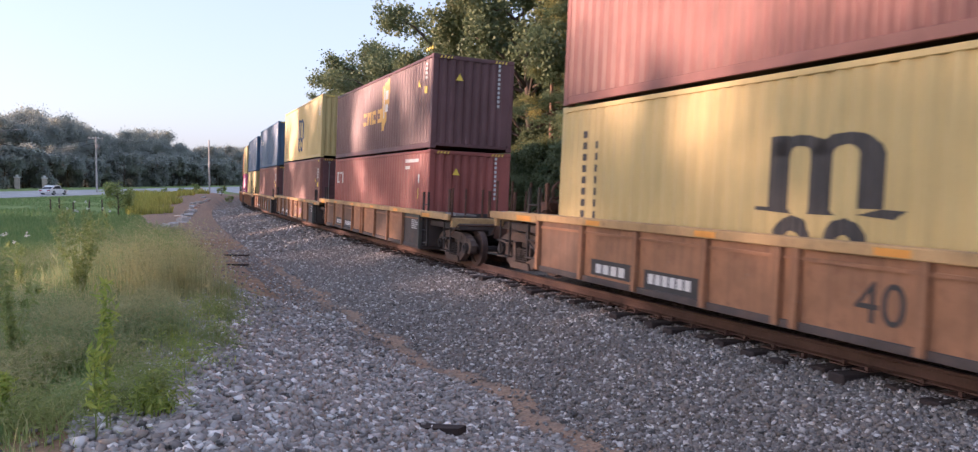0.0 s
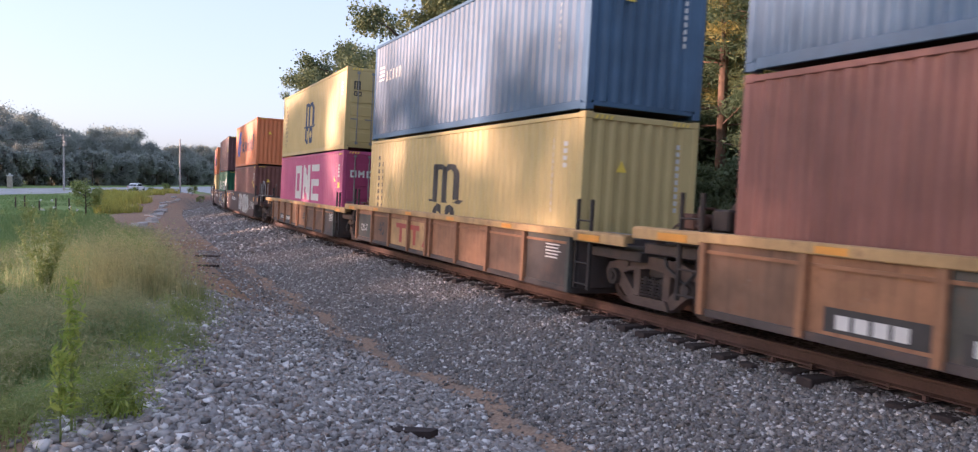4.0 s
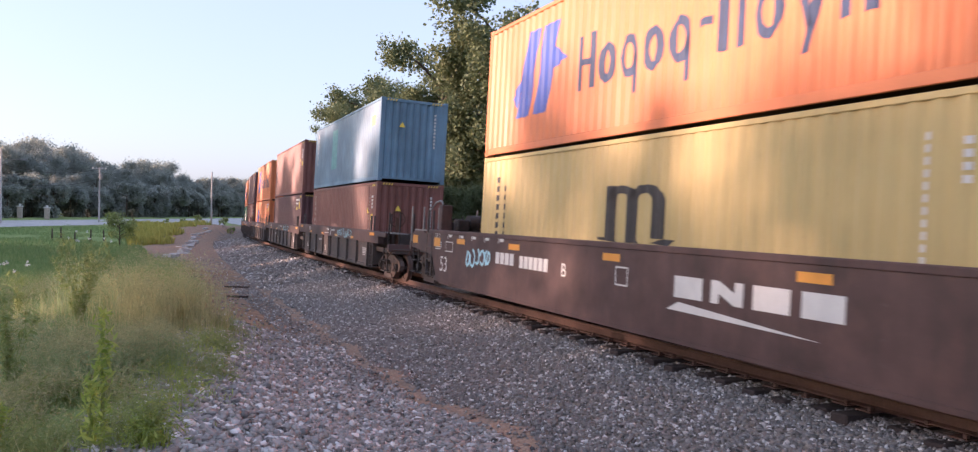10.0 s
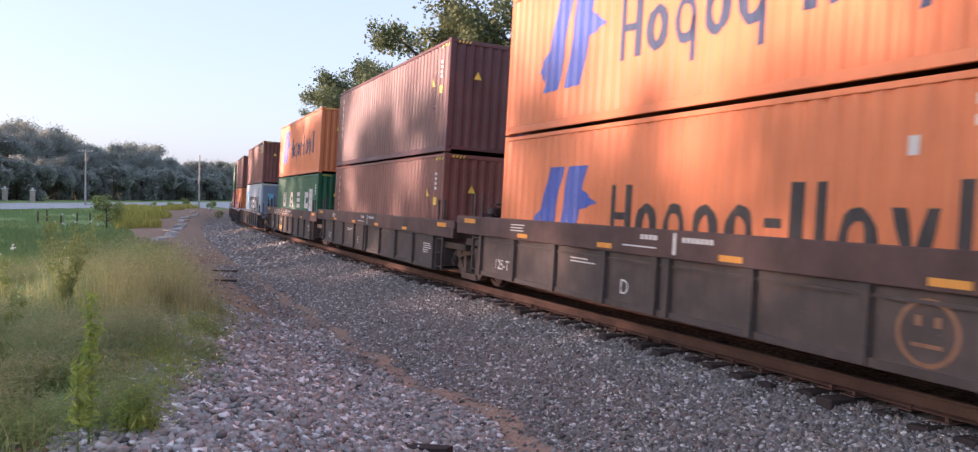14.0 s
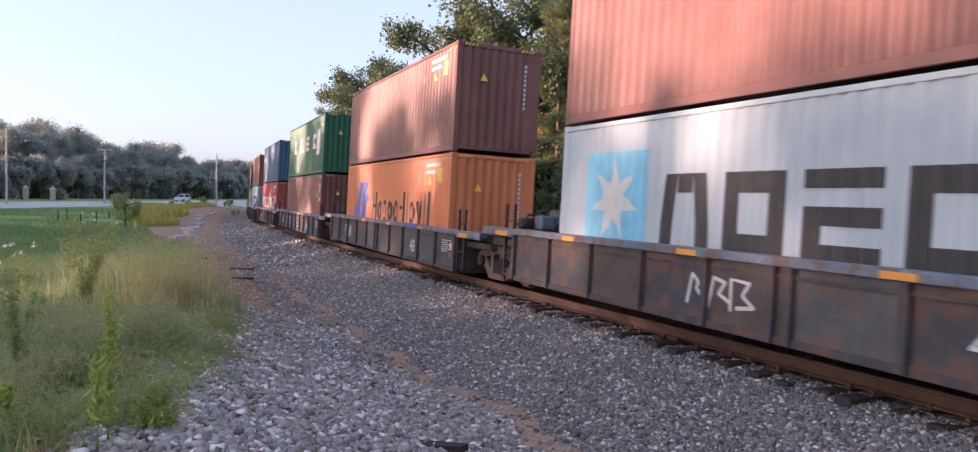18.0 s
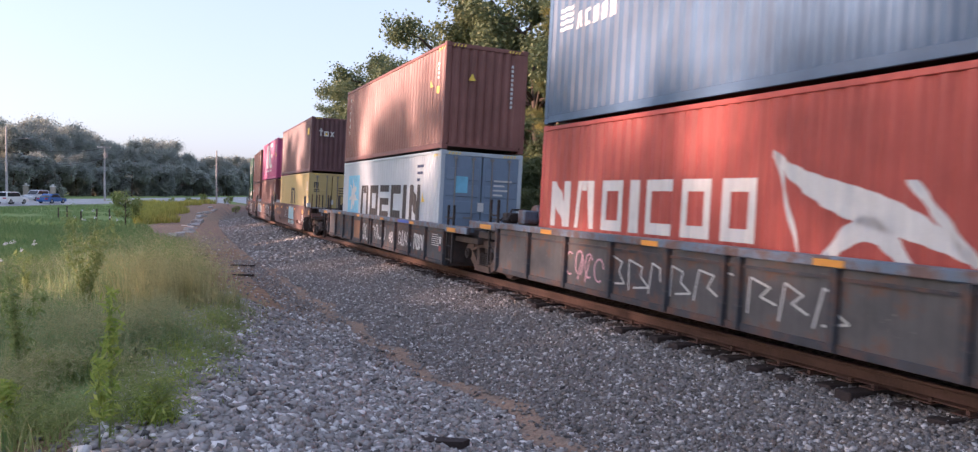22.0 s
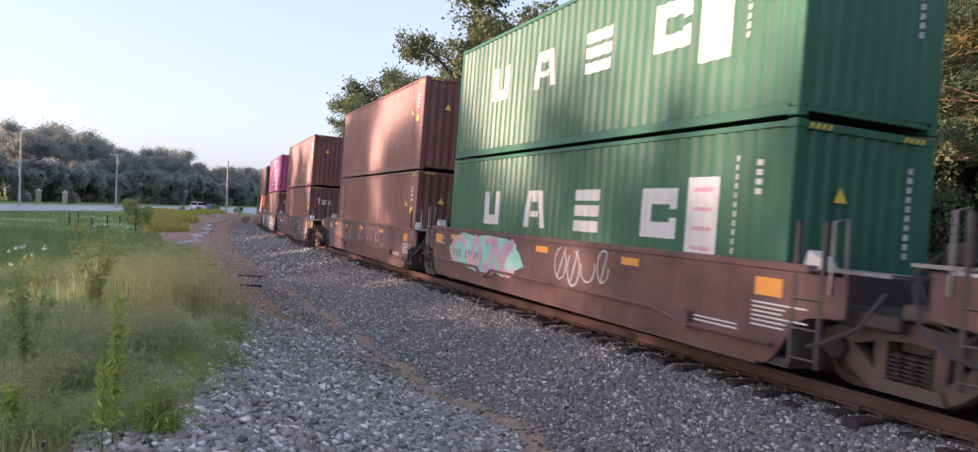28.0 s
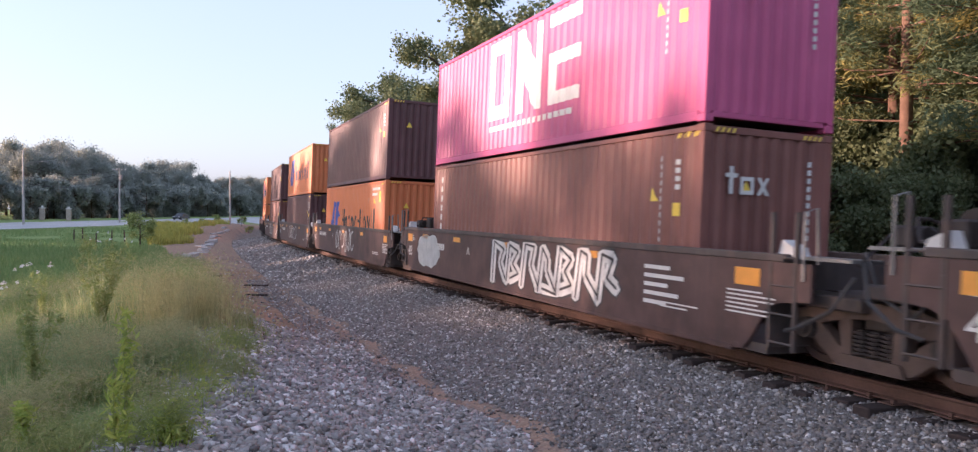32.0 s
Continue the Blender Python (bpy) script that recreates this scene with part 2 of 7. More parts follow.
# greens vary by clump; the gold end has evening sunlight put into it
M_PINE = leaf_mat("pine_needles_sun_gold", [(0.0, (0.10, 0.15, 0.09)), (0.4, (0.15, 0.20, 0.105)), (0.62, (0.27, 0.27, 0.10)), (1.0, (0.52, 0.39, 0.10))], 0.6, 0.45, True)
# distance haze is put into this pale grey-green leaf colour
M_HAZELEAF = leaf_mat("haze_pale_leaves", [(0.0, (0.24, 0.265, 0.25)), (0.6, (0.31, 0.335, 0.295)), (1.0, (0.38, 0.40, 0.32))], 0.8, 0.48, True)
M_SEDGE = leaf_mat("pale_green_sedge", [(0.0, (0.22, 0.31, 0.13)), (0.6, (0.33, 0.39, 0.19)), (1.0, (0.48, 0.48, 0.27))], 0.7, 0.5)
M_GRASS = leaf_mat("meadow_grass", [(0.0, (0.15, 0.25, 0.09)), (0.5, (0.22, 0.31, 0.12)), (1.0, (0.32, 0.37, 0.16))], 0.6, 0.5)
M_STRAW = leaf_mat("feathery_seed_heads", [(0.0, (0.28, 0.29, 0.14)), (0.5, (0.40, 0.39, 0.19)), (1.0, (0.53, 0.49, 0.26))], 0.7, 0.45)
M_WEED = leaf_mat("weed_leaves", [(0.0, (0.21, 0.27, 0.09)), (0.6, (0.31, 0.36, 0.13)), (1.0, (0.44, 0.44, 0.19))], 0.55, 0.5)
M_LIME = leaf_mat("young_weed_leaves", [(0.0, (0.25, 0.35, 0.07)), (1.0, (0.48, 0.52, 0.13))], 0.55, 0.5)
M_PETAL = leaf_mat("white_petals", [(0.0, (0.6, 0.58, 0.55)), (1.0, (0.8, 0.79, 0.76))], 0.6, 0.2)


# ================================================================ ground
def smooth01(x, a, b):
    u = np.clip((x - a) / (b - a), 0, 1)
    return u * u * (3 - 2 * u)


ROAD_AT, ROAD_TO = (-17.8, 123.7), (0.435, 0.900)      # a point of its near lane, and its way


def road_level(x, y):
    q = -(x - ROAD_AT[0]) * ROAD_TO[1] + (y - ROAD_AT[1]) * ROAD_TO[0]
    return np.interp(q, [-60, -4, 12, 40, 120], [-0.80, -0.78, -0.15, 0.4, 1.2])


def height(x, y):
    s, d = track_coords(np.asarray(x, float), np.asarray(y, float))
    base = line_z(s)
    fade = smooth01(s, 14, 34)
    bank = 0.12 * (1 - fade) - 0.55 * fade
    prof = np.interp(d, [-60, -16, -6, -3.2, -2.0, -1.2, 1.2, 1.45, 2.0, 4.4, 5.0], [0.6, 0.3, -0.7, -0.75, -0.25, -0.198, -0.198, -0.25, -0.36, -0.78, -0.72])
    side = np.where(d > 5.0, -0.72 + (bank + 0.72) * smooth01(d, 5.0, 8.0), prof)
    left = (-0.45 - 0.25 * smooth01(s, 10, 40))
    side = np.where(d > 9.0, bank + (left - bank) * smooth01(d, 9.0, 13.0), side)
    z = base * (1 - smooth01(np.abs(d), 9, 40)) + side
    far = smooth01(s, 55, 100) * smooth01(d, 5, 20)
    z = z * (1 - far) + far * road_level(x, y)
    z = z + 1.1 * smooth01(s, 80, 122) * smooth01(d, 3.2, 6.0) * (1 - smooth01(d, 9, 15)) * (1 - smooth01(s, 150, 190))
    rough = 0.05 * np.sin(1.7 * x + 0.9 * y) * np.sin(0.6 * x - 1.3 * y) * smooth01(np.abs(d), 4.0, 7.0)
    return z + rough


def toe(s):
    """How far from the track the bare strip at the foot of the ballast runs."""
    return np.interp(s, [6.8, 8.4, 10.5, 12.8, 18], [4.1, 4.06, 4.35, 4.44, 4.44]) + 0.10 * np.sin(s * 1.9) + 0.05 * np.sin(s * 4.3)


def sward(s):
    """How far from the track the weeds begin."""
    return np.interp(s, [5.0, 7.6, 10.7, 14.2, 24, 40, 60], [8.7, 8.2, 7.65, 7.05, 7.0, 7.6, 9.5])


def height1(x, y):
    return float(height(np.array([x]), np.array([y]))[0])


def spread(dense, lo, hi, step, out, grow=1.25):
    a, st = [dense[0]], step
    while a[0] > lo:
        st *= grow
        a.insert(0, a[0] - st)
    c = list(np.arange(dense[0] + step, dense[1], step))
    e, st = [dense[1]], step
    while e[-1] < hi:
        st *= grow
        e.append(e[-1] + st)
    return np.array(a + c + e)


gx = spread((-10, 16), -2500, 2500, 0.25, None)
gy = spread((0, 40), -2500, 3000, 0.3, None, 1.12)
XX, YY = np.meshgrid(gx, gy, indexing="ij")
ZZ = height(XX.ravel(), YY.ravel())
nx, ny = len(gx), len(gy)
ii = np.arange(nx * ny).reshape(nx, ny)
quads = np.stack([ii[:-1, :-1], ii[1:, :-1], ii[1:, 1:], ii[:-1, 1:]], -1).reshape(-1, 4)
me = mesh_np("ground", np.stack([XX.ravel(), YY.ravel(), ZZ], 1), quads, True)
S_, D_ = track_coords(XX.ravel(), YY.ravel())
wob = np.array([noise.noise(Vector((x * 0.6, y * 0.6, 0))) for x, y in zip(XX.ravel(), YY.ravel())])
gravel = np.where(np.abs(D_) < toe(S_) - 0.15, 1.0, 0.0)
path = ((D_ > toe(S_) + 0.25) & (D_ < 8.4 + 0.9 * wob) & (S_ < 15 + 6 * wob)).astype(float)
gravel = np.maximum(gravel, path * 0.9)
gravel = np.maximum(gravel, ((D_ > 4.3) & (D_ < 6.0)).astype(float) * 0.25 * (wob > 0))
dirt = np.maximum((np.abs(D_ - toe(S_)) < 0.32).astype(float), ((S_ > 40) & (D_ > 3) & (D_ < 12)).astype(float))
grass = np.clip((D_ - sward(S_) - 0.25 - 0.9 * wob) / 0.7, 0, 1)
grass = np.maximum(grass, 0.35 * np.clip((-D_ - 6) / 2, 0, 1) * (wob > 0))
grass *= np.where((S_ > 48) & (D_ < 12) & (D_ > 0), np.clip((D_ - 9 - 2 * wob) / 2, 0, 1), 1)
for k, v in (("gravel", gravel), ("dirt", dirt), ("grass", grass)):
    me.attributes.new(k, "FLOAT", "POINT").data.foreach_set("value", v.astype(np.float32))
me.materials.append(M_GROUND)
ground = tagged(new("ground", me), "weedy grass, bare red soil and gravel beside the railway", "ground", kind="structure")


# ================================================================ track
def sweep(name, outline, d, z, s0, s1, step, material, parent):
    """A rail-like bar of that cross-section (u across, v up) along the track."""
    ss = np.arange(s0, s1, step)
    v, k = [], len(outline)
    for s in ss:
        m = on_line(float(s))
        v += [m @ Vector((-d + u, 0, z + w)) for u, w in outline]
    f = [(i * k + j, i * k + (j + 1) % k, (i + 1) * k + (j + 1) % k, (i + 1) * k + j) for i in range(len(ss) - 1) for j in range(k)]
    so = Solid().add(v, f)
    return part(name, so, material, parent)


track = thing("railway_track", "rusty steel rails on dark timber ties in grey ballast", "railway track", kind="structure")
RAIL = [(-0.07, -0.18), (0.07, -0.18), (0.07, -0.165), (0.012, -0.145), (0.012, -0.045), (0.036, -0.035), (0.036, -0.004), (-0.036, -0.004), (-0.036, -0.035), (-0.012, -0.045), (-0.012, -0.145), (-0.07, -0.165)]
HEAD = [(-0.03, -0.003), (0.03, -0.003), (0.027, 0.0), (-0.027, 0.0)]
for d in (0.755, -0.755):
    rail = sweep("rail", RAIL, d, 0.0, -40, 330, 2.0, M_RAIL, track)
    sweep("rail_head", HEAD, d, 0.0, -40, 330, 2.0, M_HEAD, rail)

# ================================================================ the train: paints
def paint(name, c, rough=0.45, rust=0.38, fade=0.3):
    m, n, l, b = mat(name, rough)
    o = n.new("ShaderNodeObjectInfo")
    a = noise_node(n, l, 0.9, 5)
    k = ramp(n, l, a, [(0.25, tuple(q * (1 - fade) for q in c)), (0.75, tuple(min(1, q * (1 + fade * 0.6) + 0.015) for q in c))])
    st = noise_node(n, l, 1.0, 6, stretch=(6.0, 6.0, 0.55), rough=0.65)
    dirty = ramp(n, l, st, [(0.48, (0, 0, 0)), (0.72, (1, 1, 1))])
    k = mix(n, l, mix(n, l, 1.0, dirty, (rust, rust, rust), "MULTIPLY"), k, tuple(0.5 * q + 0.5 * w for q, w in zip(c, (0.10, 0.06, 0.045))))
    sp = noise_node(n, l, 9.0, 8, rough=0.7)
    spots = ramp(n, l, sp, [(0.66, (0, 0, 0)), (0.72, (1, 1, 1))])
    k = mix(n, l, mix(n, l, 1.0, spots, (rust * 2, rust * 2, rust * 2), "MULTIPLY"), k, (0.13, 0.055, 0.03))
    l.new(k, b.inputs["Base Color"])
    r = n.new("ShaderNodeMapRange")
    r.inputs[3].default_value, r.inputs[4].default_value = rough - 0.08, rough + 0.2
    l.new(st, r.inputs[0])
    l.new(r.outputs[0], b.inputs["Roughness"])
    bump(n, l, b, sp, 0.12, 0.01)
    return m


def worn(name, c, rough=0.65, wear=0.5, dark=0.5, cover=0.0):
    """Old paint of a freight car: rust blooms, vertical dirt runs, rubbed pale scuffs."""
    m, n, l, b = mat(name, rough)
    a = noise_node(n, l, 1.3, 6, rough=0.6)
    k = ramp(n, l, a, [(0.3, tuple(q * 0.62 for q in c)), (0.7, tuple(min(1, q * 1.3 + 0.008) for q in c))])
    bl = noise_node(n, l, 2.6, 9, rough=0.68)
    bloom = ramp(n, l, bl, [(0.52 - cover, (0, 0, 0)), (0.66 - cover, (wear, wear, wear))])
    k = mix(n, l, bloom, k, (0.15, 0.068, 0.036))
    st = noise_node(n, l, 1.0, 7, stretch=(9.0, 9.0, 0.5), rough=0.65)
    runs = ramp(n, l, st, [(0.5, (0, 0, 0)), (0.75, (dark, dark, dark))])
    k = mix(n, l, runs, k, (0.03, 0.025, 0.022))
    sc = noise_node(n, l, 7.0, 8, stretch=(1.0, 0.6, 2.0), rough=0.72)
    pale = ramp(n, l, sc, [(0.63, (0, 0, 0)), (0.70, (0.55 * wear, 0.55 * wear, 0.55 * wear))])
    k = mix(n, l, pale, k, (0.30, 0.27, 0.24))
    l.new(k, b.inputs["Base Color"])
    bump(n, l, b, bl, 0.2, 0.012)
    return m


P = {
    "yellow": paint("yellow_paint", (0.55, 0.42, 0.17), 0.45, 0.12, 0.12),
    "brown": paint("oxide_brown_paint", (0.225, 0.085, 0.066)),
    "maroon": paint("dark_maroon_paint", (0.135, 0.058, 0.060)),
    "red": paint("signal_red_paint", (0.42, 0.065, 0.045), 0.45, 0.15),
    "rust": paint("faded_red_paint", (0.33, 0.09, 0.07)),
    "orange": paint("orange_paint", (0.70, 0.215, 0.075), 0.42, 0.12, 0.12),
    "pink": paint("magenta_pink_paint", (0.50, 0.085, 0.215), 0.42, 0.10, 0.12),
    # doors of the pink box, a darker pink than its sides
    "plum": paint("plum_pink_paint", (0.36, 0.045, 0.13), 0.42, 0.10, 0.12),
    "green": paint("deep_green_paint", (0.017, 0.12, 0.056), 0.42, 0.12, 0.15),
    "blue": paint("navy_blue_paint", (0.055, 0.12, 0.21), 0.45, 0.2),
    "steel": paint("faded_blue_paint", (0.15, 0.26, 0.36), 0.5, 0.3),
    "grey": paint("pale_grey_paint", (0.47, 0.53, 0.57), 0.45, 0.15, 0.1),
    # doors of the pale grey boxes, darker and bluer than their sides
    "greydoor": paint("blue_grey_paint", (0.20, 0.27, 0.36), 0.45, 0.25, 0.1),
    "chrome_yellow": worn("chrome_yellow_paint", (0.52, 0.33, 0.14), 0.55, 0.55, 0.3),
    "ochre": worn("ochre_brown_paint", (0.34, 0.165, 0.08), 0.65, 0.6, 0.5),
    "oldochre": worn("grimy_ochre_paint", (0.19, 0.105, 0.062), 0.7, 0.6, 0.6),
    "greengrey": worn("grimy_green_grey_paint", (0.075, 0.075, 0.064), 0.65, 0.4, 0.4),
    "faded": worn("faded_grey_paint", (0.088, 0.088, 0.09), 0.65, 0.85, 0.5),
    "carbrown": worn("freight_car_brown_paint", (0.086, 0.045, 0.039), 0.6, 0.16, 0.35),
    "carred": worn("freight_car_red_paint", (0.14, 0.068, 0.054), 0.6, 0.3, 0.4),
    "cardark": worn("grimy_brown_paint", (0.078, 0.060, 0.053), 0.65, 0.3, 0.4),
    "carblue": worn("grimy_blue_paint", (0.050, 0.053, 0.062), 0.65, 0.7, 0.5, 0.06),
    "chordblue": worn("blue_grey_chord_paint", (0.17, 0.235, 0.31), 0.55, 0.85, 0.5, 0.09),
}
M_STEEL = plain("grimy_steel", (0.05, 0.04, 0.036), 0.7, 0.3, 0.4)
M_FRAME = plain("truck_iron", (0.115, 0.080, 0.064), 0.75, 0.2, 0.35)
M_RUSTY = plain("rusty_iron", (0.11, 0.055, 0.036), 0.8, 0.2, 0.4)
M_WHEEL = plain("rolled_wheel_steel", (0.085, 0.055, 0.045), 0.6, 0.4, 0.25)
M_GALV = plain("galvanised_grate", (0.27, 0.26, 0.25), 0.5, 0.5, 0.2)
M_WHITE = plain("white_marking", (0.66, 0.65, 0.62), 0.6, 0, 0.1)
M_BLACK = plain("black_marking", (0.045, 0.042, 0.042), 0.6, 0, 0.2)
M_NAVY = plain("blue_marking", (0.05, 0.10, 0.42), 0.5, 0, 0.15)
M_CYAN = plain("pale_blue_marking", (0.22, 0.55, 0.72), 0.5, 0, 0.15)
M_REFLECT = plain("yellow_reflector", (0.74, 0.33, 0.05), 0.4, 0, 0.1)
M_HAZARD = plain("hazard_yellow", (0.85, 0.62, 0.08), 0.5, 0, 0.1)
M_GOLD = plain("gold_marking", (0.62, 0.36, 0.08), 0.5, 0, 0.15)
M_SILVER = plain("silver_spray_paint", (0.55, 0.56, 0.55), 0.4, 0.2, 0.2)
M_MINT = plain("mint_spray_paint", (0.30, 0.58, 0.48), 0.6, 0, 0.2)
M_SKYPAINT = plain("sky_blue_spray_paint", (0.45, 0.72, 0.80), 0.6, 0, 0.15)
M_PINKSPRAY = plain("pink_spray_paint", (0.62, 0.36, 0.42), 0.6, 0, 0.15)
M_NAVYSPRAY = plain("navy_spray_paint", (0.035, 0.06, 0.13), 0.6, 0, 0.2)

# ---------------------------------------------------------------- containers
CL, CW = 12.19, 2.438
PITCH, DEEP = 0.278, 0.036


def ripple(u):
    """How far the side sheet lies behind its outer face at u metres from the end."""
    if u < 0.16 or u > CL - 0.16:
        return 0.0
    w = (u - 0.16) % PITCH
    if w < 0.068:
        return DEEP * w / 0.068
    if w < 0.138:
        return DEEP
    if w < 0.206:
        return DEEP * (1 - (w - 0.138) / 0.068)
    return 0.0


BREAKS = sorted({round(0.16 + i * PITCH + w, 4) for i in range(43) for w in (0.0, 0.068, 0.138, 0.206) if 0.16 + i * PITCH + w < CL - 0.16})
_cache = {}


def once(key, make):
    if key not in _cache:
        _cache[key] = make()
    return _cache[key]


def side_mesh(h, sign):
    us = [0.08] + BREAKS + [CL - 0.08]
    v, f = [], []
    for u in us:
        x = sign * (CW / 2 - 0.012 - ripple(u))
        v += [(x, CL / 2 - u, 0.16), (x, CL / 2 - u, h - 0.10), (x - sign * 0.02, CL / 2 - u, h - 0.10), (x - sign * 0.02, CL / 2 - u, 0.16)]
    for i in range(len(us) - 1):
        for j in range(4):
            f.append((i * 4 + j, i * 4 + (j + 1) % 4, i * 4 + 4 + (j + 1) % 4, i * 4 + 4 + j))
    return Solid().add(v, f).mesh("side_panel")


def end_mesh(h, sign):
    p, dp = 0.25, 0.045
    xs, v, f = [(-CW / 2 + 0.1, 0)], [], []
    x = -CW / 2 + 0.16
    while x + p < CW / 2 - 0.1:
        xs += [(x, 0), (x + 0.05, dp), (x + 0.125, dp), (x + 0.175, 0)]
        x += p
    xs.append((CW / 2 - 0.1, 0))
    for x, q in xs:
        y = sign * (CL / 2 - 0.012 - q)
        v += [(x, y, 0.16), (x, y, h - 0.12), (x, y - sign * 0.02, h - 0.12), (x, y - sign * 0.02, 0.16)]
    for i in range(len(xs) - 1):
        for j in range(4):
            f.append((i * 4 + j, i * 4 + (j + 1) % 4, i * 4 + 4 + (j + 1) % 4, i * 4 + 4 + j))
    return Solid().add(v, f).mesh("end_panel")


def roof_mesh(h):
    """One folded sheet with low cross ribs."""
    ys, y = [(-CL / 2 + 0.1, 0.0)], -CL / 2 + 0.4
    while y < CL / 2 - 0.5:
        ys += [(y, 0.0), (y + 0.02, 0.02), (y + 0.14, 0.02), (y + 0.16, 0.0)]
        y += 0.42
    ys.append((CL / 2 - 0.1, 0.0))
    v = [p for y, q in ys for p in ((-CW / 2 + 0.06, y, h - 0.035 + q), (CW / 2 - 0.06, y, h - 0.035 + q), (CW / 2 - 0.06, y, h - 0.06), (-CW / 2 + 0.06, y, h - 0.06))]
    f = [(i * 4 + j, i * 4 + (j + 1) % 4, i * 4 + 4 + (j + 1) % 4, i * 4 + 4 + j) for i in range(len(ys) - 1) for j in range(4)]
    return Solid().add(v, f).mesh("roof_panel")


def door_mesh(h):
    so = Solid().box(0.02, CW / 2 - 0.09, -CL / 2 + 0.01, -CL / 2 + 0.05, 0.16, h - 0.13)
    return so.mesh("door")


def flat_marks(polys, breaks=True, h0=0.0, sign=-1):
    """Painted shapes on a container's side: outlines of (u, v), u from the far end, v from the floor, following the ripples."""
    bm = bmesh.new()
    for poly in polys:
        bm.faces.new([bm.verts.new((u, v, 0)) for u, v in poly])
    bmesh.ops.triangulate(bm, faces=bm.faces[:])
    lo, hi = min(p.co.x for p in bm.verts), max(p.co.x for p in bm.verts)
    if breaks:
        for u in BREAKS:
            if lo < u < hi:
                bmesh.ops.bisect_plane(bm, geom=bm.verts[:] + bm.edges[:] + bm.faces[:], plane_co=(u, 0, 0), plane_no=(1, 0, 0))
    for p in bm.verts:
        u, v = p.co.x, p.co.y
        p.co = (-(CW / 2 - 0.012 - ripple(u)) - 0.004, CL / 2 - u, v)
    bmesh.ops.recalc_face_normals(bm, faces=bm.faces[:])
    me = bpy.data.meshes.new("marking")
    bm.to_mesh(me)
    bm.free()
    me.materials.append(None)
    return me


def rect(u0, u1, v0, v1, slant=0.0):
    return [(u0, v0), (u1, v0), (u1 + slant, v1), (u0 + slant, v1)]


def ring(u0, u1, v0, v1, w):
    """A rectangular band as four bars."""
    return [rect(u0, u0 + w, v0, v1), rect(u1 - w, u1, v0, v1), rect(u0 + w, u1 - w, v1 - w, v1), rect(u0 + w, u1 - w, v0, v0 + w)]


def bars(u, v, rows, w, hh=0.07, gap=0.11):
    return [rect(u, u + w * f, v - i * gap, v - i * gap + hh) for i, f in enumerate(rows)]


def column(u, v0, v1, w=0.07, step=0.13):
    """A column of small upright marks, such as a container's number set down its side."""
    out, v = [], v0
    while v < v1:
        out.append(rect(u, u + w, v, v + step * 0.62))
        v += step
    return out


